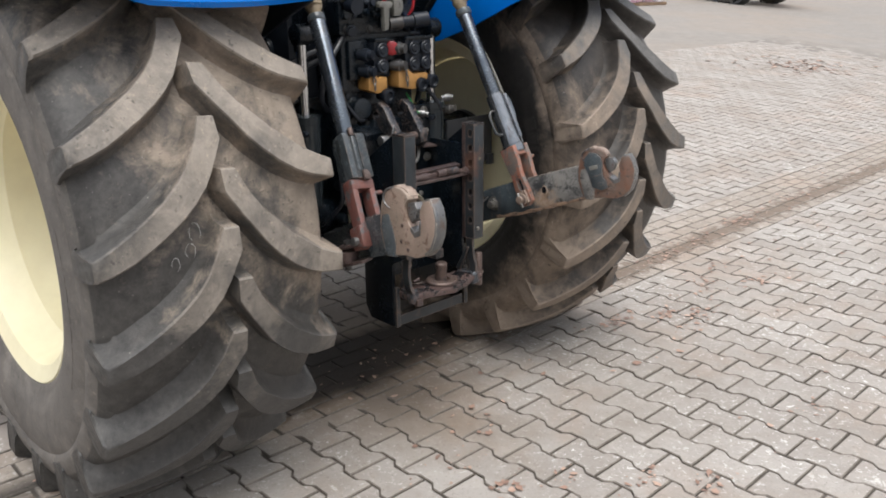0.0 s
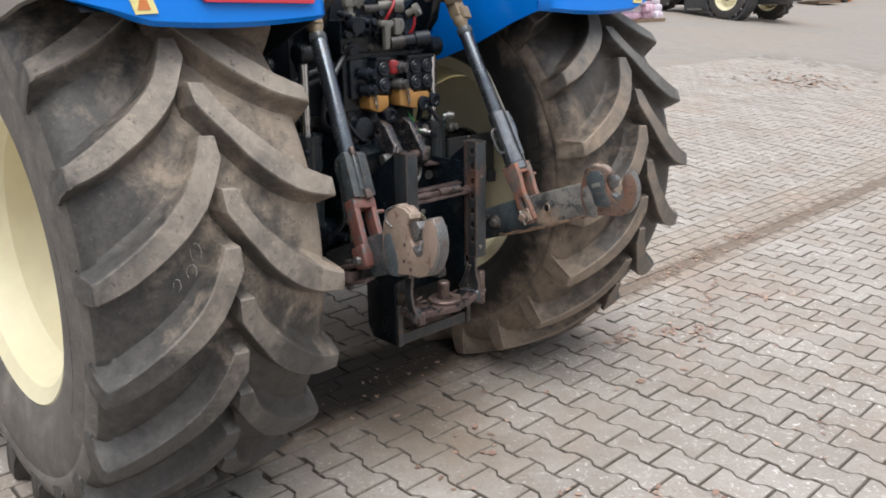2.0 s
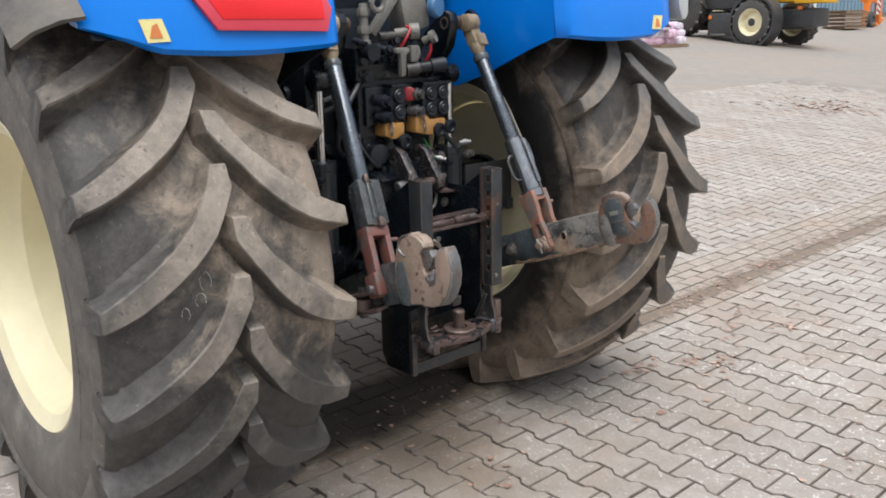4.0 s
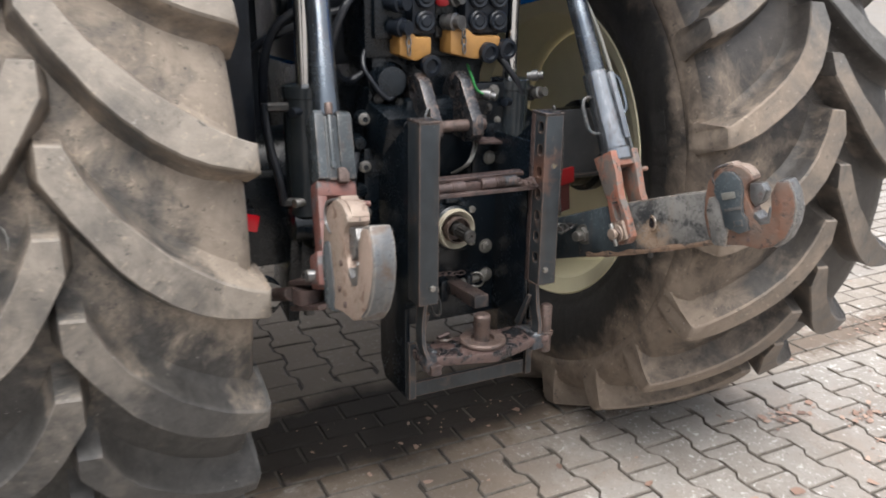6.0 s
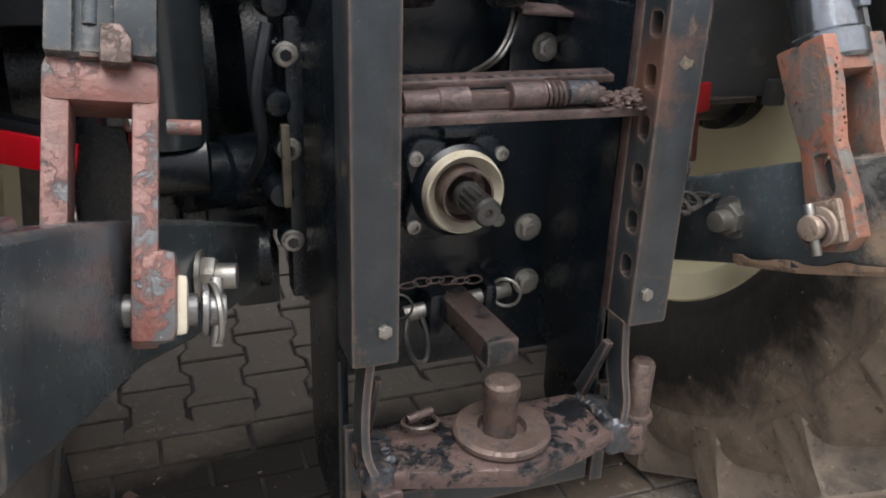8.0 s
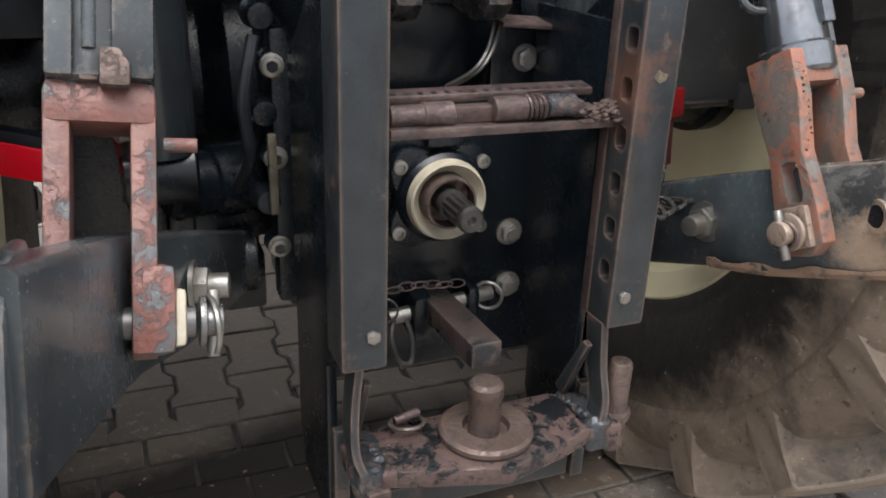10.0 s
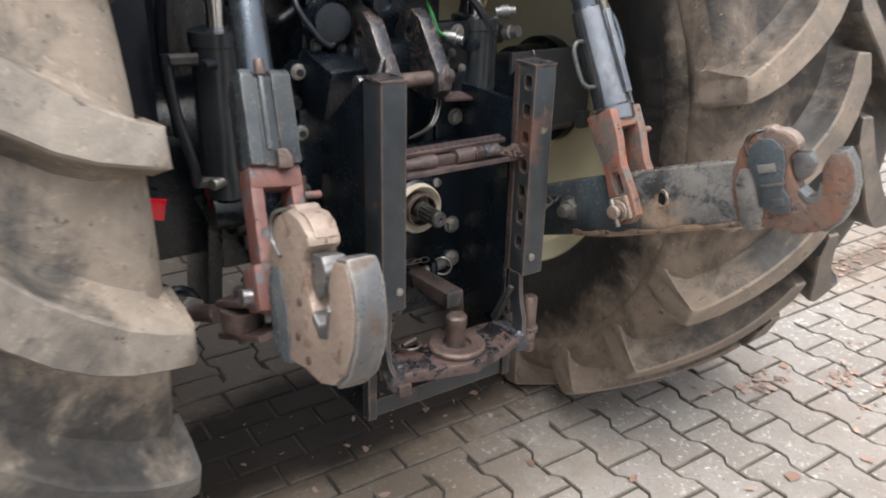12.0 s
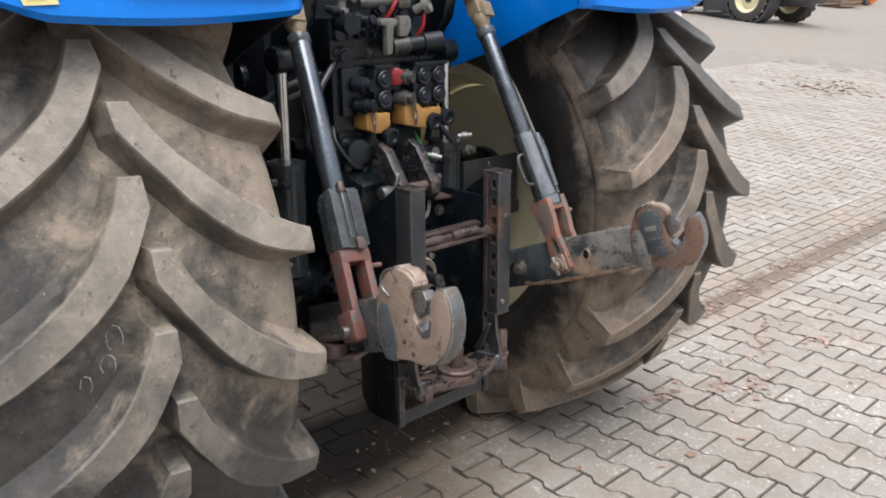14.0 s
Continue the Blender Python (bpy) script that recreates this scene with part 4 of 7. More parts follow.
# fenders
def build_fender(s):
    """Skin over the tyre: lip, rear face, then round over the wheel; inner panel towards the cab."""
    x0, x1 = 0.5, 1.25
    nx = 37
    prof = []
    prof += [(-0.735, 1.652), (-0.785, 1.648), (-0.8, 1.66), (-0.7952, 1.7), (-0.7832, 1.8), (-0.755, 1.88)]
    for k in range(10):
        a = radians(118 - k * 9)
        prof.append((1.1 * math.cos(a), AXLE_Z + 0.02 + 1.1 * math.sin(a) + 0.02))
    bm = bmesh.new()
    grid = []
    for i in range(nx):
        f = i / (nx - 1)
        x = x0 + (x1 - x0) * f
        sag = 0.022 * math.sin(math.pi * min(1, f * 1.15)) - 0.035 * max(0, f - 0.75) ** 1.2 / 0.1
        pull = 0.05 * max(0, f - 0.8) / 0.2 * max(0, f - 0.8) / 0.2 + 0.055 * (1 - math.sqrt(1 - (max(0, 0.11 - f) / 0.11) ** 2))
        row = []
        for j, (y, z) in enumerate(prof):
            w = max(0, 1 - j / 8)
            row.append(bm.verts.new((s * x, y + pull, z - sag * w)))
        grid.append(row)
    for a, c in zip(grid, grid[1:]):
        for j in range(len(prof) - 1):
            bm.faces.new((a[j], c[j], c[j + 1], a[j + 1]))
    bmesh.ops.recalc_face_normals(bm, faces=bm.faces)
    bmesh.ops.solidify(bm, geom=bm.faces[:], thickness=0.012)
    f = part("fender", bm, BLUE, tractor, "glossy blue rear fender", 40)
    # inner side panel
    outline = [(-0.738, 1.65), (-0.6, 1.6), (-0.4, 1.515), (-0.2, 1.45), (0.1, 1.4), (0.5, 1.5), (0.7, 1.8), (0.4, 2.02), (0.0, 2.06), (-0.5, 1.96), (-0.72, 1.86), (-0.73, 1.78)]
    part("inner_panel", slab(outline, 0.014, Matrix(((0, 1, 0, s * 0.507), (1, 0, 0, 0), (0, 0, 1, 0), (0, 0, 0, 1))), r=0.004), BLUE if s > 0 else DARKPL, f)
    # underside liner
    liner = bmesh.new()
    rows = []
    for x in (0.52, 0.85, 1.23):
        rows.append([liner.verts.new((s * x, 1.075 * math.cos(radians(a)), AXLE_Z + 1.075 * math.sin(radians(a)))) for a in range(136, 29, -9)])
    for a, c in zip(rows, rows[1:]):
        for j in range(len(rows[0]) - 1):
            liner.faces.new((a[j], c[j], c[j + 1], a[j + 1]))
    bmesh.ops.solidify(liner, geom=liner.faces[:], thickness=0.01)
    part("fender_liner", liner, DARKPL, f)
    # rear lamp, on the one fender where it shows
    if s < 0:
        lx = [(0.578, 1.8), (0.552, 1.752), (0.575, 1.688), (0.915, 1.696), (0.985, 1.79), (0.985, 1.8)]
        mm = Matrix(((s, 0, 0, 0), (0, 1, 0.12, -1.003), (0, 0, 1, 0), (0, 0, 0, 1)))
        lamp = part("rear_lamp", slab(lx, 0.02, mm, r=0.004), LAMPPINK, f, "pale red lamp lens with a bright red field")
        mm2 = Matrix(((s, 0, 0, 0), (0, 1, 0.12, -1.01), (0, 0, 1, 0), (0, 0, 0, 1)))
        part("lamp_field", slab([(0.585, 1.795), (0.582, 1.722), (0.9, 1.724), (0.95, 1.795)], 0.012, mm2, r=0.003), LAMPRED, lamp)
    # warning sticker
    mm3 = Matrix(((s, 0, 0, 0), (0, 1, 0.12, -1.0015), (0, 0, 1, 0), (0, 0, 0, 1)))
    st = part("warning_sticker", slab([(1.062, 1.727), (1.122, 1.725), (1.106, 1.669), (1.046, 1.671)], 0.004, mm3), STICKER, f, "pale yellow warning sticker")
    mm4 = Matrix(((s, 0, 0, 0), (0, 1, 0.12, -1.004), (0, 0, 1, 0), (0, 0, 0, 1)))
    part("sticker_mark", slab([(1.066, 1.68), (1.1, 1.68), (1.09, 1.71), (1.077, 1.716)], 0.003, mm4), STICKRED, st)
    if s < 0:
        # rubber widening flap beyond the outer edge
        fl = bmesh.new()
        rows = []
        for x, drop in ((1.245, 0.0), (1.3, 0.012), (1.36, 0.05), (1.4, 0.1)):
            rows.append([fl.verts.new((s * x, (1.1 - drop) * math.cos(radians(a)), AXLE_Z + 0.04 + (1.1 - drop) * math.sin(radians(a)))) for a in range(136, 29, -8)])
        for a, c in zip(rows, rows[1:]):
            for j in range(len(rows[0]) - 1):
                fl.faces.new((a[j], c[j], c[j + 1], a[j + 1]))
        bmesh.ops.recalc_face_normals(fl, faces=fl.faces)
        bmesh.ops.solidify(fl, geom=fl.faces[:], thickness=0.012)
        part("fender_extension", fl, FLAP, f, "grey-black rubber fender extension")
    else:
        shell = [(-0.05, 0.1), (0.02, 0.1), (0.045, 0.02), (0.05, -0.03), (0.03, -0.06), (0.0, -0.055), (-0.03, 0.0)]
        part("marker_lamp", slab(shell, 0.09, pose(1.325, -0.72, 1.765), r=0.02), LAMPPALE, f, "pale clear marker lamp shell")
    return f


for s in (-1, 1):
    build_fender(s)


# hitch frame
def build_hitch_frame():
    hf = new("hitch_frame")
    hf.parent = tractor
    tagged(hf, "black welded ladder frame with rusty cross bar and carrier")
    for s in (-1, 1):
        plate = [(-0.74, 0.74), (-0.665, 0.7), (-0.665, 0.453), (-0.53, 0.453), (-0.5, 0.5), (-0.5, 1.05), (-0.68, 1.18), (-0.74, 1.18)]
        mm = Matrix(((0, 1, 0, s * 0.186), (1, 0, 0, 0), (0, 0, 1, 0), (0, 0, 0, 1)))
        sp = part("side_plate", slab(plate, 0.014, mm, r=0.003), BLACK, hf)
        bar = part("rail", box((s * 0.171, -0.724, 0.963), (0.054, 0.066, 0.444), r=0.006), FRAME, hf, "black square rail with a row of pin holes")
        cut = []
        for k in range(7):
            cm = box((s * 0.14, -0.7365, 0.815 + 0.0562 * k), (0.05, 0.022, 0.028), r=0.008)
            cut.append(part("cutter", cm, FRAME))
        carve(bar, cut)
        part("rail_bolt", hexbolt((s * 0.162, -0.757, 0.785), (0, -1, 0), 0.0085, False), BOLT, hf)
        part("rail_backing", box((s * 0.1475, -0.703, 0.963), (0.012, 0.016, 0.44), r=0.002), FRAMERUST, hf, "rusty backing strip")
        part("rail_cap", box((s * 0.171, -0.724, 1.187), (0.056, 0.068, 0.006), r=0.002), LUGSTEEL, hf)
        # curved strap down to the carrier
        sx = 0.152 if s > 0 else 0.178
        strap = smooth_path([(s * (sx - 0.004), -0.73, 0.745), (s * (sx + 0.002), -0.73, 0.68), (s * (sx + 0.004), -0.742, 0.63), (s * (sx - 0.008), -0.752, 0.595)], 5)
        bm = bmesh.new()
        rows = [[bm.verts.new(p + Vector((dx, dy, 0))) for dx, dy in ((-0.005, -0.018), (0.005, -0.018), (0.005, 0.018), (-0.005, 0.018))] for p in strap]
        for a, c in zip(rows, rows[1:]):
            for k in range(4):
                bm.faces.new((a[k], a[(k + 1) % 4], c[(k + 1) % 4], c[k]))
        bm.faces.new(rows[0][::-1]), bm.faces.new(rows[-1])
        bmesh.ops.recalc_face_normals(bm, faces=bm.faces)
        part("strap", bm, FRAME, hf)
        part("gusset", slab([(-0.738, 0.71), (-0.726, 0.712), (-0.668, 0.612), (-0.69, 0.606)], 0.009, Matrix(((0, 1, 0, s * (sx - 0.016)), (1, 0, 0, 0), (0, 0, 1, 0), (0, 0, 0, 1))), r=0.002), FRAME, hf)
        part("lower_post", box((s * 0.178, -0.672, 0.53), (0.02, 0.014, 0.16), r=0.002), FRAME, hf)
    part("paint_chip", slab([(-0.008, -0.003), (-0.002, 0.006), (0.004, 0.002), (0.01, 0.001), (0.008, -0.006), (0.0, -0.009)], 0.0012, pose(0.172, -0.7575, 1.059), r=0.0), CHIP, hf, "dull yellow paint chip")
    part("bottom_bar", box((-0.012, -0.668, 0.474), (0.352, 0.012, 0.042), r=0.003), FRAME, hf)
    # cross bar with sliding sleeves
    cb = part("cross_bar", box((0.004, -0.716, 1.004), (0.296, 0.05, 0.011), (0, 1.5, 4), r=0.003), FRAMERUST, hf, "rusty cross bar with spring sleeves")
    tubeb = part("perforated_strip", box((-0.01, -0.699, 1.036), (0.25, 0.026, 0.009), (8, 0, 0), r=0.002), FRAMERUST, cb)
    # Dark discs on the strip paint the shade inside its holes.
    for k in range(16):
        part("strip_hole_shade", rod((-0.125 + k * 0.0155, -0.7045, 1.0388), (-0.125 + k * 0.0155, -0.7047, 1.0402), 0.0036, seg=10), DARKPL, tubeb)
    part("sliding_bar", box((-0.01, -0.722, 1.02), (0.21, 0.018, 0.018), r=0.003), FRAMERUST, cb)
    part("sleeve", lathe([(0, 0.0095), (0.002, 0.0125), (0.038, 0.0125), (0.04, 0.0142), (0.072, 0.0142), (0.074, 0.01)], (-0.138, -0.726, 1.021), (1, 0, 0)), FRAMERUST, cb)
    part("sleeve", lathe([(0, 0.01), (0.002, 0.0142), (0.04, 0.0142), (0.042, 0.011)], (-0.02, -0.726, 1.023), (1, 0, 0)), FRAMERUST, cb)
    sp = []
    for k in range(4 * 12 + 1):
        a = 2 * math.pi * k / 12
        sp.append((0.021 + 0.024 * k / 48, -0.726 + 0.0128 * math.cos(a), 1.0235 + 0.0128 * math.sin(a)))
    part("spring_core", rod((0.02, -0.726, 1.0235), (0.05, -0.726, 1.0235), 0.008), FRAME, cb)
    part("spring", tube(sp, 0.0024, 6, n=1), FRAMERUST, cb)
    part("sleeve", lathe([(0, 0.01), (0.002, 0.013), (0.036, 0.013), (0.038, 0.009)], (0.046, -0.726, 1.024), (1, 0, 0)), WELD, cb)
    rr = random.Random(3)
    bm = bmesh.new()
    for k in range(70):
        c = Vector((0.118 + rr.uniform(-0.03, 0.026), -0.722 + rr.uniform(-0.016, 0.012), 1.009 + rr.uniform(-0.004, 0.014)))
        r = rr.uniform(0.0025, 0.006)
        bmesh.ops.create_icosphere(bm, subdivisions=1, radius=r, matrix=Matrix.Translation(c) @ Matrix.Diagonal((rr.uniform(1, 2.2), rr.uniform(0.7, 1.2), rr.uniform(0.4, 0.8), 1)))
    part("weld_bead", bm, FRAMERUST, cb, "lumpy rusty weld spatter")
    # carrier with disc, king pin and side post
    outline = [(-0.185, -0.04), (-0.14, -0.045), (-0.09, -0.06), (0.0, -0.085), (0.09, -0.06), (0.13, -0.045), (0.18, -0.05), (0.18, 0.02), (0.12, 0.05), (-0.12, 0.05), (-0.185, 0.03)]
    mm = Matrix(((1, 0, 0, 0), (0, 0, 1, -0.72), (0, 1, 0, 0.588), (0, 0, 0, 1)))
    ca = part("drawbar_carrier", slab(outline, 0.026, mm, r=0.006), CARRIER, hf, "rusty cast drawbar carrier")
    for s in (-1, 1):
        bx = 0.15 if s > 0 else -0.165
        boss = lathe([(-0.026, 0.014), (-0.022, 0.021), (0.012, 0.023), (0.02, 0.016), (0.022, 0.0)], (bx, -0.75, 0.588), (0, 0.25, 1), seg=18)
        box((bx, -0.722, 0.594), (0.034, 0.06, 0.034), r=0.009, bm=boss)
        part("carrier_boss", lumpy(boss, 0.006, 55, 1), WELD, ca)
        bead = bmesh.new()
        for k in range(7):
            bmesh.ops.create_icosphere(bead, subdivisions=2, radius=0.008, matrix=Matrix.Translation((bx - s * 0.014, -0.745 + 0.01 * k, 0.608 - 0.001 * k)) @ Matrix.Diagonal((1.1, 0.9, 0.8, 1)))
        part("weld_bead", lumpy(bead, 0.003, 120, 1), WELD, ca)
    part("carrier_lug", lumpy(box((-0.16, -0.77, 0.574), (0.03, 0.026, 0.028), r=0.006), 0.003, 60, 1), FRAMERUST, ca)
    part("disc", lathe([(0, 0.058), (0.003, 0.061), (0.009, 0.061), (0.013, 0.057), (0.013, 0.031), (0.004, 0.028), (0.004, 0.0)], (-0.002, -0.73, 0.602), (0, 0, 1), seg=48), PIN, ca, "rusty round disc")
    part("king_pin", lathe([(0, 0.0205), (0.012, 0.0205), (0.052, 0.0208), (0.055, 0.0225), (0.07, 0.022), (0.075, 0.017), (0.076, 0.0)], (-0.005, -0.73, 0.606), (0, 0, 1), seg=32), PIN, ca, "rusty upright pin")
    part("side_post", lathe([(-0.04, 0.0155), (-0.038, 0.0175), (0.008, 0.0175), (0.008, 0.0215), (0.014, 0.0225), (0.019, 0.0215), (0.019, 0.0162), (0.088, 0.016), (0.093, 0.013), (0.093, 0.0)], (0.186, -0.738, 0.585), (0.02, 0, 1), seg=28), PIN, ca, "rusty side post")
    part("linch_ring", tube(ring_path((-0.095, -0.69, 0.612), 0.022, (0, 0.2, 1)), 0.0028, 6, n=1), FRAME, ca)
    part("linch_pin", rod((-0.112, -0.69, 0.618), (-0.078, -0.685, 0.622), 0.006), FRAMERUST, ca)
    part("carrier_nut", hexbolt((-0.155, -0.705, 0.602), (0, 0, 1), 0.014), WELD, ca)
    # chain hanging behind the rail
    for k in range(19):
        z = 1.142 - 0.0125 * k
        x, y = 0.231 + 0.0005 * k + 0.004 * math.sin(k * 0.35), -0.7
        q = [2 * math.pi * j / 10 for j in range(11)]
        part("chain_link", tube([(x + (0.0042 * math.cos(a) if k % 2 else 0.0), y + (0.0 if k % 2 else 0.0042 * math.cos(a)), z + 0.0092 * math.sin(a)) for a in q], 0.0015, 5, n=1), DULLBOLT, hf)
    return hf


build_hitch_frame()


# rear plate, power take-off and drawbar
def build_pto():
    bp = part("rear_plate", box((0, -0.515, 0.79), (0.36, 0.02, 0.4), r=0.004), BLACK, tractor, "black steel rear plate")
    part("plate_web", box((0.15, -0.6, 0.86), (0.012, 0.18, 0.5), r=0.003), BLACK, bp)
    fl = bmesh.new()
    n = 48
    outer = []
    for k in range(n):
        a = 2 * math.pi * k / n
        r = 0.073 + 0.014 * math.cos(4 * (a - math.pi / 4))
        outer.append((r * math.cos(a) * 1.02, r * math.sin(a)))
    slab(outer, 0.016, pose(-0.003, -0.545, 0.863), r=0.004, bm=fl)
    pf = part("pto_flange", fl, BLACK, bp, "black four-bolt flange")
    for dx, dz in ((-0.0595, 0.047), (-0.0605, -0.045), (0.0585, 0.046), (0.0585, -0.046)):
        part("flange_bolt", lathe([(0, 0.0095), (0.006, 0.0095), (0.007, 0.0055), (0.003, 0.005), (0.003, 0.0)], (-0.003 + dx, -0.553, 0.863 + dz), (0, -1, 0), seg=16), BOLT, pf)
    part("flange_collar", lathe([(0, 0.064), (0.012, 0.062), (0.018, 0.056), (0.018, 0.05), (0, 0.05)], (-0.003, -0.551, 0.865), (0, -1, 0), seg=40, closed=True), CAST, pf)
    part("shield_ring", lathe([(0, 0.056), (0.016, 0.055), (0.026, 0.053), (0.0275, 0.0505), (0.018, 0.046), (0.008, 0.036), (0.0, 0.035)], (-0.003, -0.556, 0.866), (0, -1, 0), seg=48, closed=True), SHIELD, pf, "dirty cream shield ring")
    part("bearing_collar", lathe([(0, 0.036), (0.034, 0.0355), (0.036, 0.0345), (0.036, 0.032), (0.012, 0.0315), (0.01, 0.02), (0, 0.02)], (-0.003, -0.556, 0.866), (0, -1, 0), seg=40, closed=True), [PIN], pf, "brown rusted bearing collar")
    bm = bmesh.new()
    ring = [(0.0175 if k % 4 < 2 else 0.0155) for k in range(48)]
    pts = [(ring[k] * math.cos(2 * math.pi * k / 48), ring[k] * math.sin(2 * math.pi * k / 48)) for k in range(48)]
    slab(pts, 0.07, pose(-0.004, -0.612, 0.867), r=0.0, bm=bm)
    rod((-0.004, -0.54, 0.867), (-0.004, -0.6, 0.867), 0.0195, r=0.002, bm=bm)
    lathe([(0, 0.0178), (0.008, 0.0178), (0.012, 0.0145), (0.012, 0.006), (0.008, 0.003), (0.008, 0.0)], (-0.004, -0.647, 0.867), (0, -1, 0), seg=32, bm=bm)
    part("pto_shaft", bm, DULLBOLT, pf, "dark splined stub shaft")
    part("flange_tab", box((-0.003, -0.55, 0.942), (0.05, 0.03, 0.012), r=0.003), BLACK, pf)
    for x, z in ((0.117, 0.789), (0.12, 0.704)):
        part("plate_bolt", hexbolt((x, -0.526, z), (0, -1, 0), 0.0155), BOLT, bp)
    # drawbar tongue and clevis pin
    db = part("drawbar", box((-0.006, -0.595, 0.706), (0.042, 0.25, 0.034), (-2, 0, 2), r=0.004), DRAWBAR, tractor, "black drawbar tongue rusting brown on top")
    part("clevis", box((-0.03, -0.545, 0.69), (0.03, 0.06, 0.07), r=0.012), BLACK, db)
    part("clevis", box((0.05, -0.54, 0.7), (0.02, 0.05, 0.05), r=0.01), BLACK, db)
    part("clevis_pin", rod((-0.075, -0.552, 0.69), (0.085, -0.545, 0.705), 0.011, r=0.002), BOLT, db)
    part("lynch_ring", tube([(-0.07, -0.56, 0.692), (-0.078, -0.575, 0.67), (-0.068, -0.58, 0.635), (-0.05, -0.578, 0.63), (-0.045, -0.57, 0.66), (-0.052, -0.56, 0.69)], 0.0036, 8), DULLBOLT, db)
    part("lynch_ring", tube(ring_path((0.075, -0.555, 0.705), 0.021, (0.7, 1, 0)), 0.0025, 6, n=1), BOLT, db)
    part("wire_ring", tube(ring_path((-0.085, -0.565, 0.71), 0.018, (0.4, 1, 0)), 0.0018, 6, n=1), DULLBOLT, db)
    bm = bmesh.new()
    for k in range(6):
        c = (-0.07 + 0.0185 * k, -0.56, 0.737 + 0.003 * math.sin(k))
        tube([(c[0] + 0.013 * math.cos(a), c[1] + (0.004 if k % 2 else 0) * math.sin(a), c[2] + (0.0045) * math.sin(a)) for a in [2 * math.pi * j / 10 for j in range(11)]], 0.0012, 5, bm=bm, n=1)
    part("safety_chain", bm, FRAMERUST, db)
    # bracket above the cross bar
    br = part("bracket", box((0.13, -0.503, 1.035), (0.1, 0.014, 0.1), r=0.004), BLACK, bp, "black bracket with a rusty lip and a bolt")
    part("bracket_lip", box((0.135, -0.53, 1.086), (0.125, 0.05, 0.007), (6, 4, 0), r=0.003), FRAMERUST, br)
    part("bracket_bolt", hexbolt((0.13, -0.511, 1.037), (0, -1, 0), 0.0145), BOLT, br)
    part("lip_end", rod((0.175, -0.565, 1.08), (0.2, -0.56, 1.078), 0.01, r=0.003), PIN, br)
    part("wire", tube([(0.02, -0.5, 1.0), (0.05, -0.53, 1.03), (0.075, -0.52, 1.07), (0.085, -0.5, 1.12)], 0.0028, 6), BOLT, bp)
    part("wire", tube([(0.03, -0.5, 1.0), (0.058, -0.53, 1.03), (0.083, -0.52, 1.07), (0.1, -0.5, 1.12)], 0.0028, 6), BOLT, bp)


build_pto()


# upper link clevis
def build_clevis():
    tl = new("top_link_bracket")
    tl.parent = tractor
    tagged(tl, "pair of worn black lugs for the upper link with a pin")
    for x in (-0.062, 0.056):
        outline = [(-0.4, 1.16), (-0.4, 1.22), (-0.43, 1.255), (-0.47, 1.268), (-0.505, 1.25), (-0.54, 1.2), (-0.578, 1.15), (-0.582, 1.115), (-0.56, 1.095), (-0.53, 1.09), (-0.46, 1.1)]
        mm = Matrix(((0, 1, 0, x), (1, 0, 0, 0), (0, 0, 1, 0), (0, 0, 0, 1)))
        lug = part("lug", slab(outline, 0.036, mm, r=0.009), LUGSTEEL, tl)
        hole = part("cutter", rod((x - 0.04, -0.462, 1.215), (x + 0.04, -0.462, 1.215), 0.0165), LUGSTEEL)
        carve(lug, [hole])
    part("pin", rod((-0.115, -0.549, 1.137), (0.09, -0.549, 1.137), 0.0155, r=0.003), PIN, tl, "rusty cross pin")
    part("pin_head", rod((-0.135, -0.549, 1.137), (-0.1, -0.549, 1.137), 0.02, r=0.004), BRIGHT, tl)
    part("pin_clip", tube([(-0.105, -0.56, 1.13), (-0.1, -0.575, 1.16), (-0.085, -0.57, 1.19), (-0.075, -0.56, 1.16)], 0.0035, 8), BRIGHT, tl)
    part("yoke", box((0, -0.42, 1.15), (0.2, 0.1, 0.1), r=0.02), CAST, tl)


build_clevis()


# bolted plate beside the upper link, with fittings
def build_side_plate():
    sp = part("side_valve_plate", box((0.165, -0.425, 1.165), (0.1, 0.03, 0.13), r=0.006), BLACK, tractor, "black bolted plate with steel bolts")
    for x, z, r, mat in ((0.178, 1.207, 0.013, BOLT), (0.133, 1.195, 0.011, DULLBOLT), (0.144, 1.131, 0.01, DULLBOLT), (0.164, 1.162, 0.008, DULLBOLT), (0.193, 1.125, 0.008, BOLT)):
        part("plate_bolt", hexbolt((x, -0.442, z), (0, -1, 0.1), r), mat, sp)
    part("plate_bracket", slab([(0.145, 1.12), (0.2, 1.12), (0.205, 1.08), (0.185, 1.06), (0.15, 1.075)], 0.012, pose(0, -0.45, 0), r=0.003), BLACK, sp)
    ft = part("bulkhead_fitting", lathe([(0, 0.012), (0.012, 0.012), (0.014, 0.018), (0.03, 0.018), (0.032, 0.013), (0.05, 0.013)], (0.325, -0.41, 1.19), (0.3, -1, 0.2), seg=18), BOLT, tractor, "bare steel hydraulic fitting")
    part("fitting_nut", hexbolt((0.322, -0.405, 1.19), (0.3, -1, 0.2), 0.018), DULLBOLT, ft)


build_side_plate()


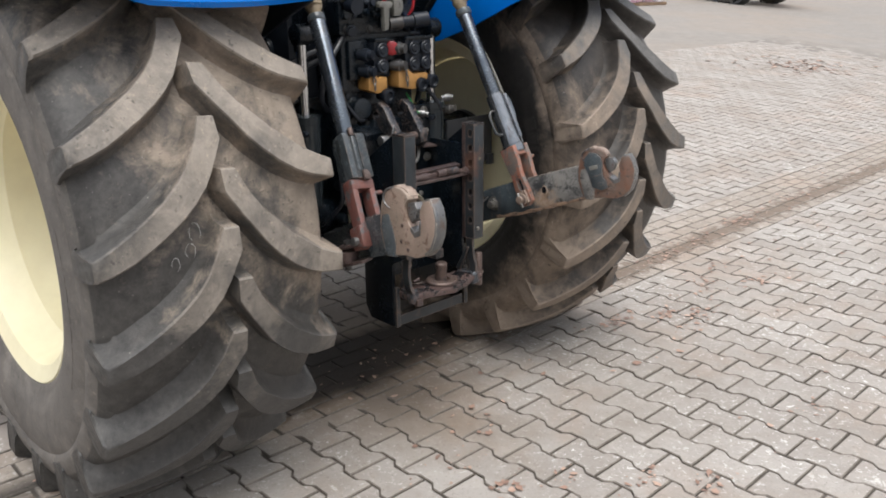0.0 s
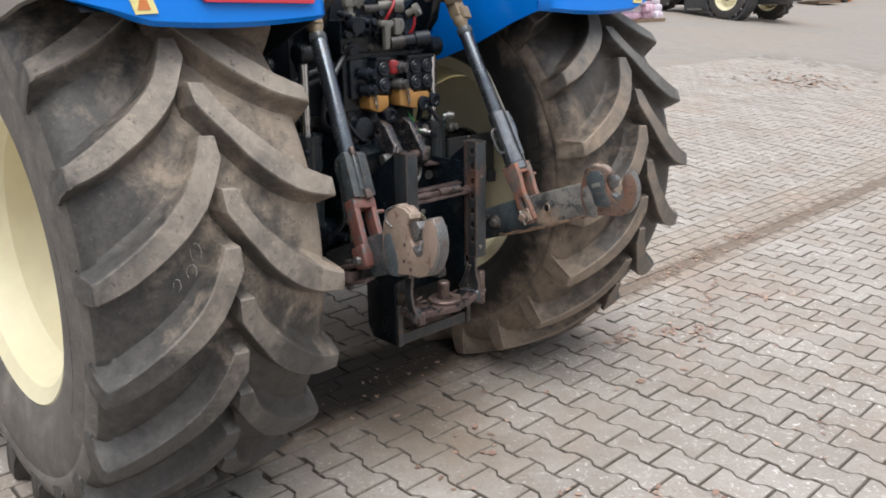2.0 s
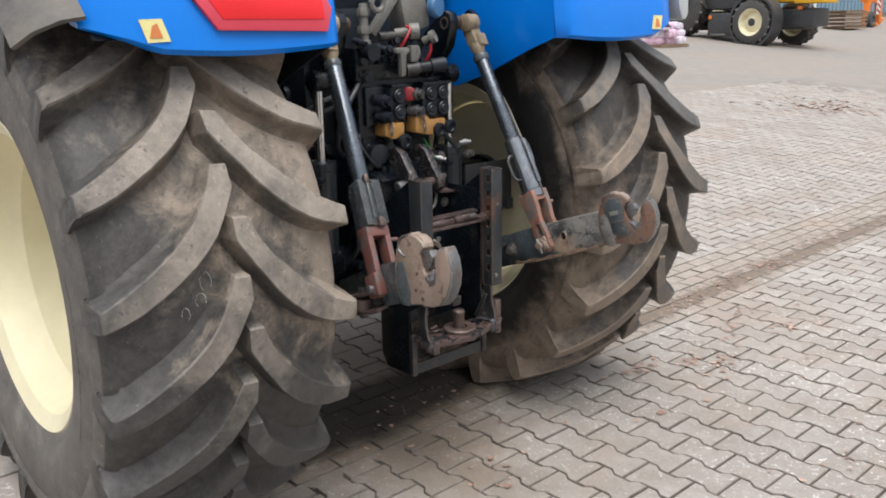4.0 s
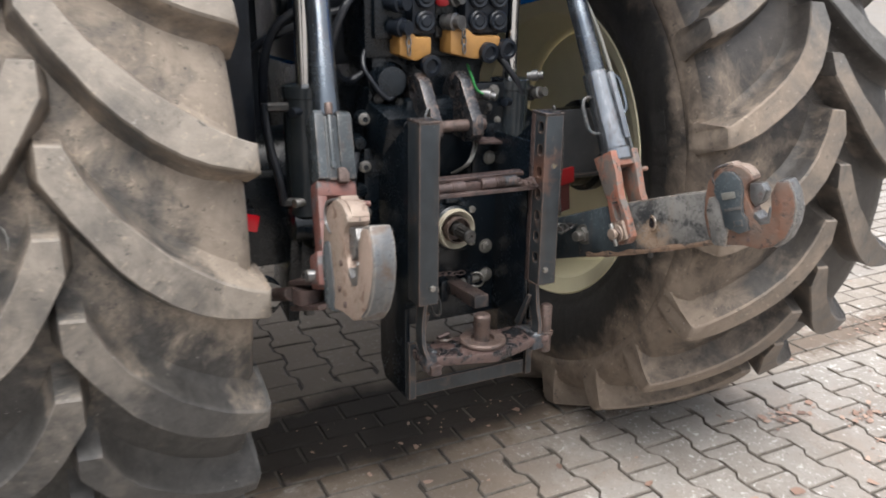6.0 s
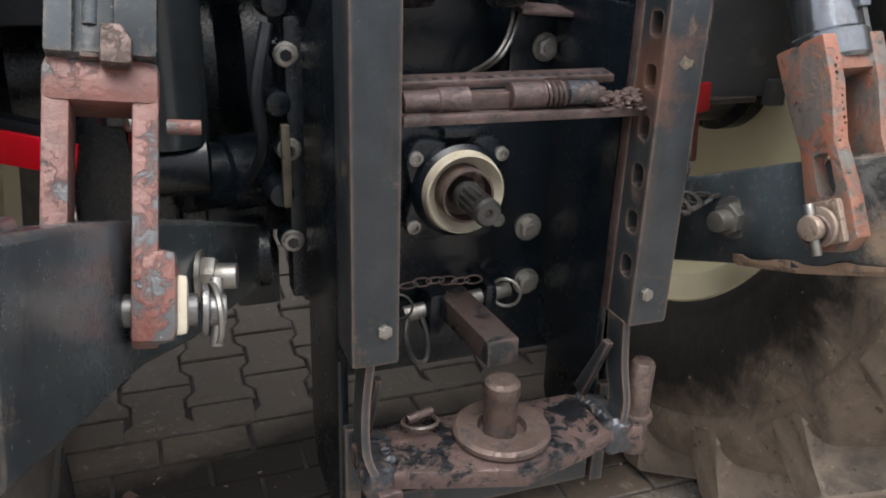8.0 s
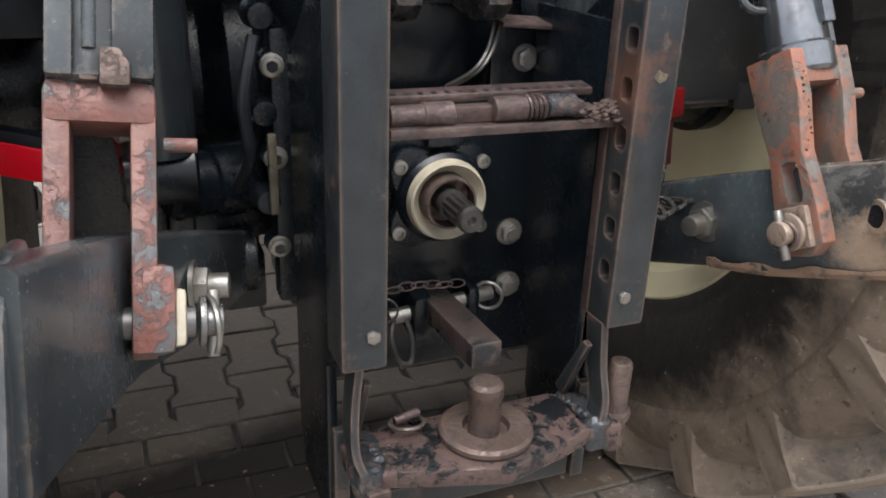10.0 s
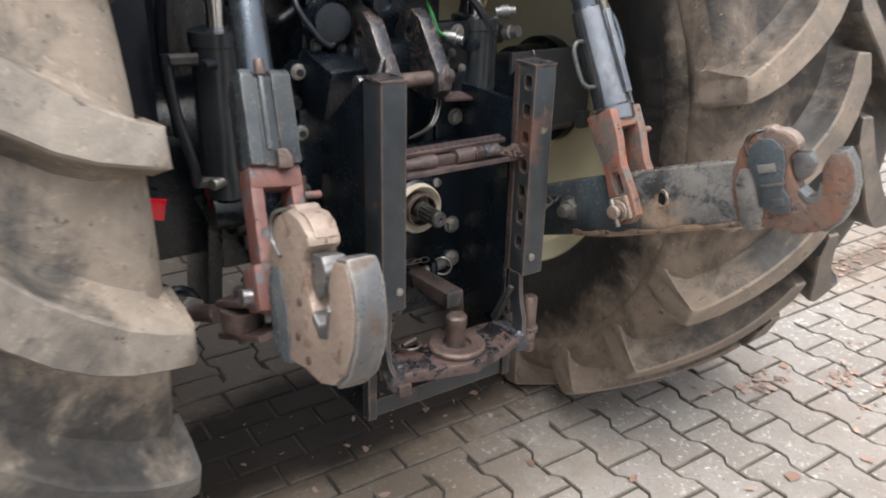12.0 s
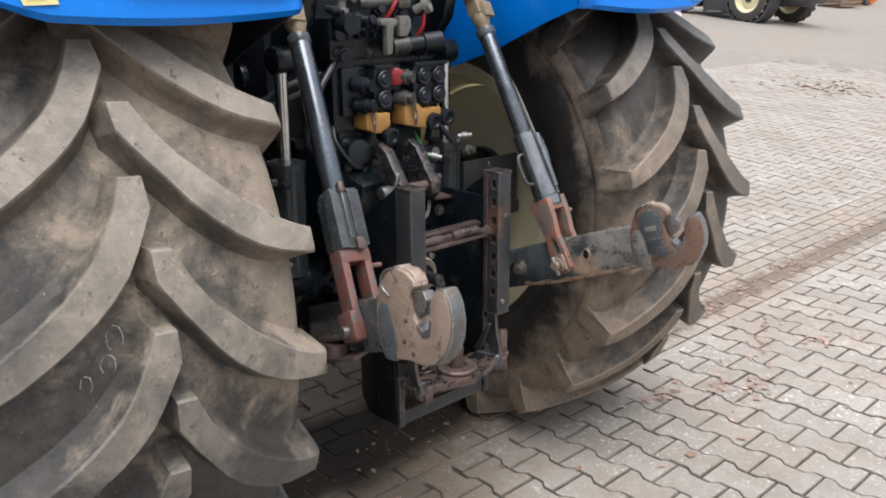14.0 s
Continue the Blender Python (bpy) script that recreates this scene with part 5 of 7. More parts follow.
# lift cylinders
def build_cylinder(x, y, z0, z1, top, label):
    c = part("lift_cylinder", lathe([(0, 0.02), (0.002, 0.053), (0.3, 0.053), (z1 - z0 - 0.03, 0.053), (z1 - z0 - 0.028, 0.056), (z1 - z0 - 0.002, 0.056), (z1 - z0, 0.05), (z1 - z0, 0.02)], (x, y, z0), (0, -0.02, 1), seg=32), CYLBLACK, tractor, label)
    part("piston_rod", rod((x, y - 0.006, z1 - 0.01), (x, y - 0.01, top), 0.0185, seg=24), CHROME, c, "bright chrome rod")
    part("cylinder_foot", lathe([(-0.05, 0.035), (-0.045, 0.045), (0.045, 0.045), (0.05, 0.035)], (x, y, z0 - 0.03), (1, 0, 0), seg=28), BLACK, c)
    part("cylinder_neck", box((x, y, z0 - 0.01), (0.05, 0.06, 0.06), r=0.01), BLACK, c)
    part("rod_eye", lathe([(-0.03, 0.03), (-0.026, 0.038), (0.026, 0.038), (0.03, 0.03)], (x, y - 0.01, top), (1, 0, 0), seg=24), CAST, c)
    part("port", rod((x, y - 0.03, z1 - 0.06), (x - 0.05, y - 0.06, z1 - 0.06), 0.012, r=0.002), DARKPL, c)
    part("port", rod((x, y - 0.03, z0 + 0.04), (x - 0.05, y - 0.05, z0 + 0.04), 0.012, r=0.002), BOLT, c)
    return c


build_cylinder(-0.35, -0.385, 0.905, 1.24, 1.52, "black hydraulic lift cylinder")
build_cylinder(0.255, -0.395, 0.905, 1.235, 1.52, "black hydraulic lift cylinder")


# lift arms and rods, lower links
ARM_TILT = 0.365
PIN_X, PIN_Y, PIN_Z = {1: 0.37, -1: 0.428}, -0.85, 0.891
SPLAY = {1: 0.07, -1: 0.042}


def build_lift_arm(s):
    tip = Vector((0.288 if s > 0 else -0.272, -0.405, 1.71))
    root = Vector((s * 0.262, -0.1, 1.45))
    d = (tip - root)
    length = d.length
    ang = math.atan2(d.z, -d.y)
    outline = [(-0.06, -0.1), (0.12, -0.1), (length - 0.05, -0.075), (length + 0.03, -0.02), (length + 0.042, 0.01), (length + 0.03, 0.035), (length, 0.045), (0.1, 0.06), (-0.06, 0.06)]
    mm = Matrix.Translation(root) @ Matrix(((0, 1, 0, 0), (-math.cos(ang), 0, math.sin(ang), 0), (math.sin(ang), 0, math.cos(ang), 0), (0, 0, 0, 1)))
    a = part("lift_arm", slab(outline, 0.045, mm, r=0.008), BLACK, tractor, "black lift arm")
    part("arm_pin", lathe([(-0.045, 0.02), (-0.043, 0.026), (0.04, 0.026), (0.043, 0.02)], tip, (s, 0, 0), seg=24), FRAMERUST, a, "rusty pin end")
    ear = [(0.038 * math.cos(t), 0.038 * math.sin(t)) for t in [math.pi * (0.5 + j / 10) for j in range(11)]]
    ear = [(length + x * 0.9, z) for x, z in ear] + [(length + 0.04, -0.034), (length + 0.052, 0.0), (length + 0.04, 0.034)]
    part("outer_ear", slab(ear, 0.024, mm @ Matrix.Translation((0, s * 0.108, 0)), r=0.005), BLACK, a)
    part("pin_ring", lathe([(0, 0.024), (0.004, 0.024), (0.004, 0.016), (0, 0.016)], tip + Vector((-s * 0.047, 0, 0)), (-s, 0, 0), seg=22, closed=True), PIN, a)
    part("rockshaft", rod((s * 0.05, -0.1, 1.45), (s * 0.33, -0.1, 1.45), 0.055, r=0.006), CAST, a)
    return a


def build_lift_rod(s):
    top = Vector((0.351 if s > 0 else -0.335, -0.44, 1.675))
    low = Vector((s * PIN_X[s], PIN_Y, PIN_Z))
    d = (low - top).normalized()
    length = (low - top).length
    rodo = part("lift_rod", rod(top + d * 0.1, top + d * (length - 0.27), 0.0265 if s > 0 else 0.029, seg=24, r=0.003), ROD, tractor, "dark steel lift rod with a worn red fork")
    part("rod_thread", rod(top + d * 0.06, top + d * 0.11, 0.02, seg=18), DULLBOLT, rodo)
    # beige upper clevis
    cl = box((0, 0, 0), (0.052, 0.05, 0.088), r=0.01)
    cl.transform(Matrix.Translation(top + d * 0.01) @ d.to_track_quat("-Z", "Y").to_matrix().to_4x4())
    part("upper_clevis", cl, BEIGE, rodo, "beige painted upper clevis")
    part("clevis_boss", lathe([(-0.03, 0.026), (-0.026, 0.033), (0.026, 0.033), (0.03, 0.026)], top + Vector((-s * 0.012, 0, 0.035)), (s, 0, 0), seg=24), BEIGE, rodo)
    block = box((0, 0, 0), (0.05, 0.03, 0.05), (0, 0, 12), r=0.004)
    block.transform(Matrix.Translation(top + d * 0.035 + Vector((s * 0.012, -0.022, 0))) @ d.to_track_quat("-Z", "Y").to_matrix().to_4x4())
    part("clevis_block", block, BEIGE, rodo)
    part("clevis_knuckle", lathe([(0, 0.018), (0.006, 0.026), (0.024, 0.03), (0.04, 0.024), (0.052, 0.02)], top + d * 0.045, d, seg=22), BEIGE, rodo)
    part("rod_collar", rod(top + d * 0.1, top + d * 0.125, 0.031, r=0.004, seg=20), LINK, rodo)
    # lower body and fork in a frame along the rod
    z = -d
    xax = Vector((1, 0, 0))
    xax = (xax - z * xax.dot(z)).normalized()
    yax = z.cross(xax)
    mm = Matrix.Translation(low) @ Matrix((xax, yax, z)).transposed().to_4x4() @ Matrix.Diagonal((1, 1, 0.9, 1))

    def put(bm):
        bm.transform(mm)
        return bm

    if s < 0:
        body = put(lathe([(0.222, 0.036), (0.226, 0.04), (0.38, 0.039), (0.39, 0.03)], (-0.004, 0, 0), (0, 0, 1), seg=28))
        sl = part("adjuster_body", body, ADJUST, rodo, "grey-black adjuster block")
        cheek = [(-0.039, 0.224), (0.035, 0.224), (0.039, 0.24), (0.036, 0.37), (0.02, 0.392), (-0.03, 0.398), (-0.039, 0.385)]
        for off, thick, mat in ((0.026, 0.034, ADJUST), (-0.031, 0.022, LINK)):
            part("adjuster_plate", put(slab(cheek, thick, Matrix(((0, 1, 0, off), (1, 0, 0, -0.002), (0, 0, 1, 0), (0, 0, 0, 1))), r=0.005)), mat, sl)
        part("adjuster_tab", put(slab([(-0.012, 0.214), (0.012, 0.214), (0.012, 0.236), (0.004, 0.25), (-0.012, 0.25)], 0.02, pose(0.012, -0.04, 0), r=0.004)), PIN, sl)
        part("adjuster_rib", put(box((-0.008, -0.03, 0.236), (0.016, 0.018, 0.03), r=0.004)), PIN, sl)
        part("stop_rod", put(rod((-0.008, -0.038, 0.25), (-0.008, -0.04, 0.385), 0.006, seg=14, r=0.001)), LINK, sl, "dark stop rod")
        part("rod_tip", put(rod((-0.008, -0.04, 0.383), (-0.008, -0.041, 0.412), 0.009, seg=14, r=0.002)), PIN, sl)
    else:
        sl = part("adjuster_sleeve", put(lathe([(0.2, 0.04), (0.205, 0.044), (0.235, 0.044), (0.24, 0.0385), (0.3, 0.036), (0.47, 0.034), (0.475, 0.028)], (0, 0, 0), (0, 0, 1), seg=28)), SLEEVE, rodo, "bare grey turning sleeve with wire handles")
        part("sleeve_handle", put(tube([(0.03, 0.0, 0.462), (0.052, 0.0, 0.464), (0.066, -0.004, 0.452), (0.07, -0.005, 0.42), (0.068, -0.005, 0.365), (0.058, 0.0, 0.346), (0.035, 0.0, 0.344)], 0.0058, 8)), ROD, sl)
        part("sleeve_handle", put(tube([(-0.03, 0.0, 0.4), (-0.05, 0.0, 0.4), (-0.06, 0.003, 0.386), (-0.063, 0.004, 0.36), (-0.061, 0.004, 0.31), (-0.052, 0.0, 0.294), (-0.035, 0.0, 0.292)], 0.0052, 8)), ADJUST, sl)
        part("sleeve_rib", put(box((0.02, -0.036, 0.36), (0.018, 0.012, 0.2), r=0.004)), SLEEVE, sl)
        part("sleeve_clip", put(box((0.042, -0.01, 0.24), (0.008, 0.02, 0.07), r=0.002)), LINK, sl)
    # the fork: crown and two legs that straddle the link
    crown_b = put(box((0, 0, 0.205), (0.089 if s < 0 else 0.083, 0.06 if s < 0 else 0.071, 0.042), r=0.01))
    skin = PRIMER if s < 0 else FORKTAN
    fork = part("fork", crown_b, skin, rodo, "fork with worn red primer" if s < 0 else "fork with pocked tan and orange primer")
    rp = random.Random(6)
    dents = bmesh.new()
    for i in range(24):
        u, v, r = rp.uniform(-0.038, 0.004), rp.uniform(0.19, 0.22), rp.uniform(0.0022, 0.0038)
        rod((u, -0.06, v), (u, -0.0315, v), r, r * 0.7, seg=8, bm=dents)
    pits = bmesh.new()
    for i in range(12):
        u, v, r = rp.uniform(-0.037, -0.027), 0.1 + 0.009 * i + rp.uniform(-0.0025, 0.0025), rp.uniform(0.0014, 0.0032)
        rod((u, -0.06, v), (u, -0.0225, v), r, r * 0.7, seg=8, bm=pits)
    if s > 0:
        carve(fork, [part("cutter", put(dents.copy()), skin)])
    for k in (-1, 1):
        if s < 0:
            leg = [(-0.03, -0.028), (0.0, -0.035), (0.028, -0.026), (0.032, 0.02), (0.027, 0.06), (0.027, 0.22), (-0.027, 0.22), (-0.025, 0.06), (-0.032, 0.02)]
        else:
            leg = [(-0.034, -0.02), (-0.012, -0.036), (0.022, -0.032), (0.036, -0.004), (0.031, 0.05), (0.026, 0.1), (0.034, 0.17), (0.037, 0.23), (-0.037, 0.23), (-0.037, 0.17), (-0.027, 0.1), (-0.034, 0.03)]
        m2 = Matrix(((0, 1, 0, k * 0.0335), (1, 0, 0, 0), (0, 0, 1, 0), (0, 0, 0, 1)))
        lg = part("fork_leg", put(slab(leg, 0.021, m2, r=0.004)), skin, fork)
        if s < 0:
            part("leg_boss", put(box((k * 0.044, 0.0, 0.012), (0.03, 0.066, 0.085), r=0.012)), skin, lg)
        if s > 0 and k < 0:
            carve(lg, [part("cutter", put(box((-0.037, -0.004, 0.062), (0.06, 0.026, 0.055), r=0.01)), skin)])
            carve(lg, [part("cutter", put(pits.copy()), skin)])
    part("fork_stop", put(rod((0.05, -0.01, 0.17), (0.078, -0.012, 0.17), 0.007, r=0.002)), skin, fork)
    # pin through the fork
    inner = -s
    reach = 0.083 if s < 0 else 0.062
    pin = part("fork_pin", put(rod((-reach * 0.9, 0, 0), (reach * 0.9, 0, 0), 0.0155, r=0.002)), BRIGHT, fork, "bare steel pin with a locking ring")
    part("pin_plate", put(box((inner * reach * 0.72, 0.002, 0.004), (0.014, 0.05, 0.055), r=0.006)), SHIELD if s < 0 else HOOK, pin)
    part("pin_washer", put(rod((inner * (reach - 0.005), 0, 0), (inner * reach, 0, 0), 0.025, r=0.001)), BRIGHT if s < 0 else HOOK, pin)
    part("pin_end", put(rod((inner * reach, 0, 0), (inner * (reach + 0.015), 0, 0), 0.016, r=0.003)), BRIGHT if s < 0 else HOOK, pin)
    part("lock_ring", put(tube(ring_path((inner * (reach + 0.005), 0.0, -0.004), 0.028 if s < 0 else 0.019, (1, 0.15, 0.1)), 0.0028, 6, n=1)), BOLT if s < 0 else PIN, pin)
    part("lynch_pin", put(rod((inner * (reach + 0.007), 0, -0.035), (inner * (reach + 0.007), 0, 0.03), 0.0055, r=0.001)), BOLT, pin)
    return rodo


def link_frame(p0, p1):
    """Local x runs along the link, z stays up, y is across."""
    p0, p1 = Vector(p0), Vector(p1)
    x = (p1 - p0).normalized()
    y = Vector((0, 0, 1)).cross(x).normalized()
    return Matrix.Translation(p0) @ Matrix((x, y, x.cross(y))).transposed().to_4x4(), (p1 - p0).length


def build_lower_link(s):
    k = ARM_TILT
    zc = PIN_Z + 0.008

    def pz(y):
        return zc - k * (y - PIN_Y)

    a = (s * 0.25, -0.34, pz(-0.34))
    b1 = (s * 0.36, -0.68, pz(-0.68))
    c = (s * PIN_X[s], PIN_Y, pz(PIN_Y))
    e = (s * (PIN_X[s] + SPLAY[s] * 1.12), -1.115, pz(-1.115))
    bm = bmesh.new()
    secs = [(a, 0.045, 0.045), (((a[0] + b1[0]) / 2, -0.51, pz(-0.51)), 0.054, 0.038), (b1, 0.062, 0.036), ((s * (PIN_X[s] - 0.02), -0.78, pz(-0.78)), 0.065, 0.036), (c, 0.066, 0.036), ((s * (PIN_X[s] + SPLAY[s] * 0.55), -0.98, pz(-0.98)), 0.065, 0.036), (e, 0.062, 0.038)]
    rows = []
    for i, (p, h, w) in enumerate(secs):
        q0, q1 = secs[max(0, i - 1)][0], secs[min(len(secs) - 1, i + 1)][0]
        fr, _ = link_frame(q0, q1)
        yv, zv = fr.col[1].xyz, fr.col[2].xyz
        P = Vector(p)
        rows.append([bm.verts.new(P + yv * w / 2 * sy + zv * h * sz) for sy, sz in ((-1, -0.92), (-0.8, -1), (0.8, -1), (1, -0.92), (1, 0.92), (0.8, 1), (-0.8, 1), (-1, 0.92))])
    for r0, r1 in zip(rows, rows[1:]):
        for j in range(8):
            f = bm.faces.new((r0[j], r0[(j + 1) % 8], r1[(j + 1) % 8], r1[j]))
            f.material_index = 1 if r0 in rows[4:] else 0
    bm.faces.new(rows[0]), bm.faces.new(rows[-1])
    bmesh.ops.recalc_face_normals(bm, faces=bm.faces)
    ln = part("lower_link", bm, [LINK, LINKDUST if s > 0 else LINK], tractor, "black lower link arm with a worn claw hook")
    if s > 0:
        # paint rubbed to brown along the lower inner edge
        eb = bmesh.new()
        er = []
        worn_rnd = random.Random(8)
        for i in range(2, len(secs) - 1):
            fr, _ = link_frame(secs[i][0], secs[i + 1][0])
            yv, zv = fr.col[1].xyz, fr.col[2].xyz
            for f in (0.0, 0.17, 0.33, 0.5, 0.67, 0.83):
                q, h, w = Vector(secs[i][0]).lerp(Vector(secs[i + 1][0]), f), secs[i][1] + (secs[i + 1][1] - secs[i][1]) * f, secs[i][2]
                rise_by = 0.006 * (1 + 0.5 * math.sin(7 * (i + f)) + 0.2 * worn_rnd.uniform(-1, 1))
                er.append([eb.verts.new(q - s * yv * (w / 2 + 0.0015) + zv * (-h * 0.92 + dz)) for dz in (0.0, rise_by)] + [eb.verts.new(q - s * yv * (w / 2 - 0.004) - zv * h * 1.015)])
        for r0, r1 in zip(er, er[1:]):
            eb.faces.new((r0[0], r1[0], r1[1], r0[1]))
            eb.faces.new((r0[0], r0[2], r1[2], r1[0]))
        bmesh.ops.recalc_face_normals(eb, faces=eb.faces)
        bmesh.ops.solidify(eb, geom=eb.faces[:], thickness=0.002)
        part("rubbed_edge", eb, RUBBED, ln)
    part("link_ball", lathe([(-0.03, 0.035), (-0.025, 0.05), (0.025, 0.05), (0.03, 0.035)], a, (1, 0, 0), seg=28), CAST, ln)
    # bolt on the inner face
    fr, _ = link_frame(b1, c)
    pb = Vector((b1[0] - s * 0.02, b1[1], b1[2]))
    bb = hexbolt(pb, (-s, -0.25, 0), 0.022)
    rod(pb, pb + Vector((-s, -0.25, 0)).normalized() * 0.038, 0.014, r=0.003, bm=bb)
    part("link_bolt", bb, BOLT, ln)
    if s > 0:
        spot = Vector((0.3685, -0.915, pz(-0.915) + 0.004))
        part("link_boss", lathe([(0, 0.02), (0.003, 0.019), (0.003, 0.0135), (0.0, 0.013)], spot, (-1, 0.22, 0), seg=20, closed=True), LINKDUST, ln)
        # A flat black disc paints the darkness of the recessed hole.
        part("link_hole_shade", rod(spot, spot + Vector((-0.0012, 0, 0)), 0.0135, seg=18), BLACK, ln)
    if s > 0:
        part("wear_strip", box((0.4, -0.87, pz(-0.87) - 0.068), (0.03, 0.26, 0.006), (math.degrees(math.atan(-k)), 0, math.degrees(math.atan(0.28))), r=0.002), FRAMERUST, ln)
    # claw hook
    mm, _ = link_frame(c, e)
    if s < 0:
        # this claw is set straight back, turned in from the bar's splay
        mm = mm @ Matrix.Translation((0.32, -0.016, -0.01)) @ Matrix.Rotation(radians(11), 4, "Z") @ Matrix.Translation((-0.317, 0, 0)) @ Matrix.Diagonal((0.92, 1.0, 1.14, 1))
    else:
        mm = mm @ Matrix.Translation((0.052, 0, -0.014)) @ Matrix.Diagonal((0.81, 1.0, 1.05, 1))
    hook_out = [(0.198, -0.03), (0.222, -0.05), (0.3, -0.058), (0.345, -0.07), (0.385, -0.067), (0.425, -0.051), (0.453, -0.022), (0.468, 0.009), (0.47, 0.041), (0.461, 0.066), (0.429, 0.068), (0.406, 0.044), (0.401, 0.016), (0.386, -0.01), (0.366, -0.012), (0.352, 0.006), (0.341, 0.036), (0.337, 0.062), (0.35, 0.074), (0.366, 0.08), (0.362, 0.094), (0.342, 0.111), (0.309, 0.122), (0.262, 0.116), (0.232, 0.094), (0.212, 0.06), (0.198, 0.02)]
    hk = part("claw_hook", slab(hook_out, 0.046, mm, r=0.012), HOOK if s < 0 else HOOKRUST, ln, "worn bare claw hook with patches of rust")
    # cast swelling where the claw is welded to the bar
    part("weld_collar", slab([(0.205, -0.05), (0.25, -0.06), (0.27, -0.02), (0.262, 0.06), (0.225, 0.062), (0.208, 0.03)], 0.056, mm, r=0.012), LINK if s < 0 else LINKDUST, hk)
    if s < 0:
        cheek = [(0.15, -0.04), (0.2, -0.044), (0.26, -0.048), (0.3, -0.054), (0.345, -0.06), (0.366, -0.04), (0.346, -0.004), (0.33, 0.04), (0.3, 0.062), (0.25, 0.068), (0.15, 0.072)]
        part("hook_cheek", slab(cheek, 0.012, mm @ Matrix.Translation((0, 0.029, 0)), r=0.005), LINK, hk, "black painted cheek plate")
    else:
        house = [(0.262, -0.012), (0.3, -0.03), (0.33, -0.026), (0.332, 0.0), (0.322, 0.014), (0.328, 0.04), (0.336, 0.06), (0.336, 0.084), (0.316, 0.106), (0.288, 0.11), (0.262, 0.096), (0.25, 0.07), (0.26, 0.04)]
        part("head_housing", slab(house, 0.012, mm @ Matrix.Translation((0, -s * 0.026, 0)), r=0.003), LINK, hk, "dark latch housing")
    jaw = [(0.402, 0.02), (0.412, 0.046), (0.433, 0.071), (0.463, 0.07), (0.474, 0.041), (0.472, 0.005), (0.457, -0.026), (0.428, -0.055), (0.39, -0.072), (0.38, -0.06), (0.415, -0.04), (0.438, -0.01), (0.444, 0.02)]
    part("jaw_tip", slab(jaw, 0.042, mm, r=0.011), JAW, hk, "dark steel jaw tip with rubbed edges")
    part("latch_cover", slab([(0.256, 0.1), (0.27, 0.116), (0.29, 0.126), (0.312, 0.126), (0.318, 0.12), (0.34, 0.116), (0.358, 0.104), (0.366, 0.088), (0.352, 0.084), (0.34, 0.094), (0.31, 0.108), (0.278, 0.104)], 0.034, mm @ Matrix.Translation((0, 0.004 if s < 0 else 0.0, 0)), r=0.005), HOOK, hk, "bare steel latch cover")
    part("latch", slab([(0.35, 0.074), (0.384, 0.07), (0.392, 0.05), (0.376, 0.03), (0.352, 0.022), (0.342, 0.04)], 0.032, mm, r=0.004), BRIGHT, hk)
    part("mouth_seat", slab([(0.352, 0.012), (0.366, -0.004), (0.386, -0.002), (0.398, 0.02), (0.404, 0.014), (0.39, -0.016), (0.362, -0.018), (0.346, 0.002)], 0.047, mm, r=0.002), BRIGHT, hk, "bright worn mouth")
    loop_y = 0.025
    part("latch_loop", tube([mm @ Vector(p) for p in ((0.272, -loop_y, 0.07), (0.252, -loop_y, 0.088), (0.254, -loop_y, 0.108), (0.274, -loop_y, 0.12), (0.3, -loop_y * 0.6, 0.122))], 0.003, 8), BRIGHT if s < 0 else LUGSTEEL, hk)
    for u, v in ((0.315, 0.02), (0.295, -0.02), (0.32, -0.045)):
        part("hook_rivet", _placed(rod((u, -0.026, v), (u, 0.026, v), 0.005, seg=10), mm), FRAMERUST, hk)
    if s > 0:
        part("name_plate", _placed(box((0.293, -0.0325, 0.056), (0.04, 0.004, 0.015), r=0.001), mm), GREYPL, hk, "small cast plate with unreadable lettering")
        part("name_plate", _placed(box((0.306, -0.0325, -0.006), (0.026, 0.004, 0.014), r=0.001), mm), LINK, hk)
        part("housing_rib", _placed(box((0.298, -0.0325, 0.026), (0.05, 0.004, 0.006), r=0.001), mm), LINK, hk)
    return ln


def _placed(bm, mm):
    bm.transform(mm)
    return bm


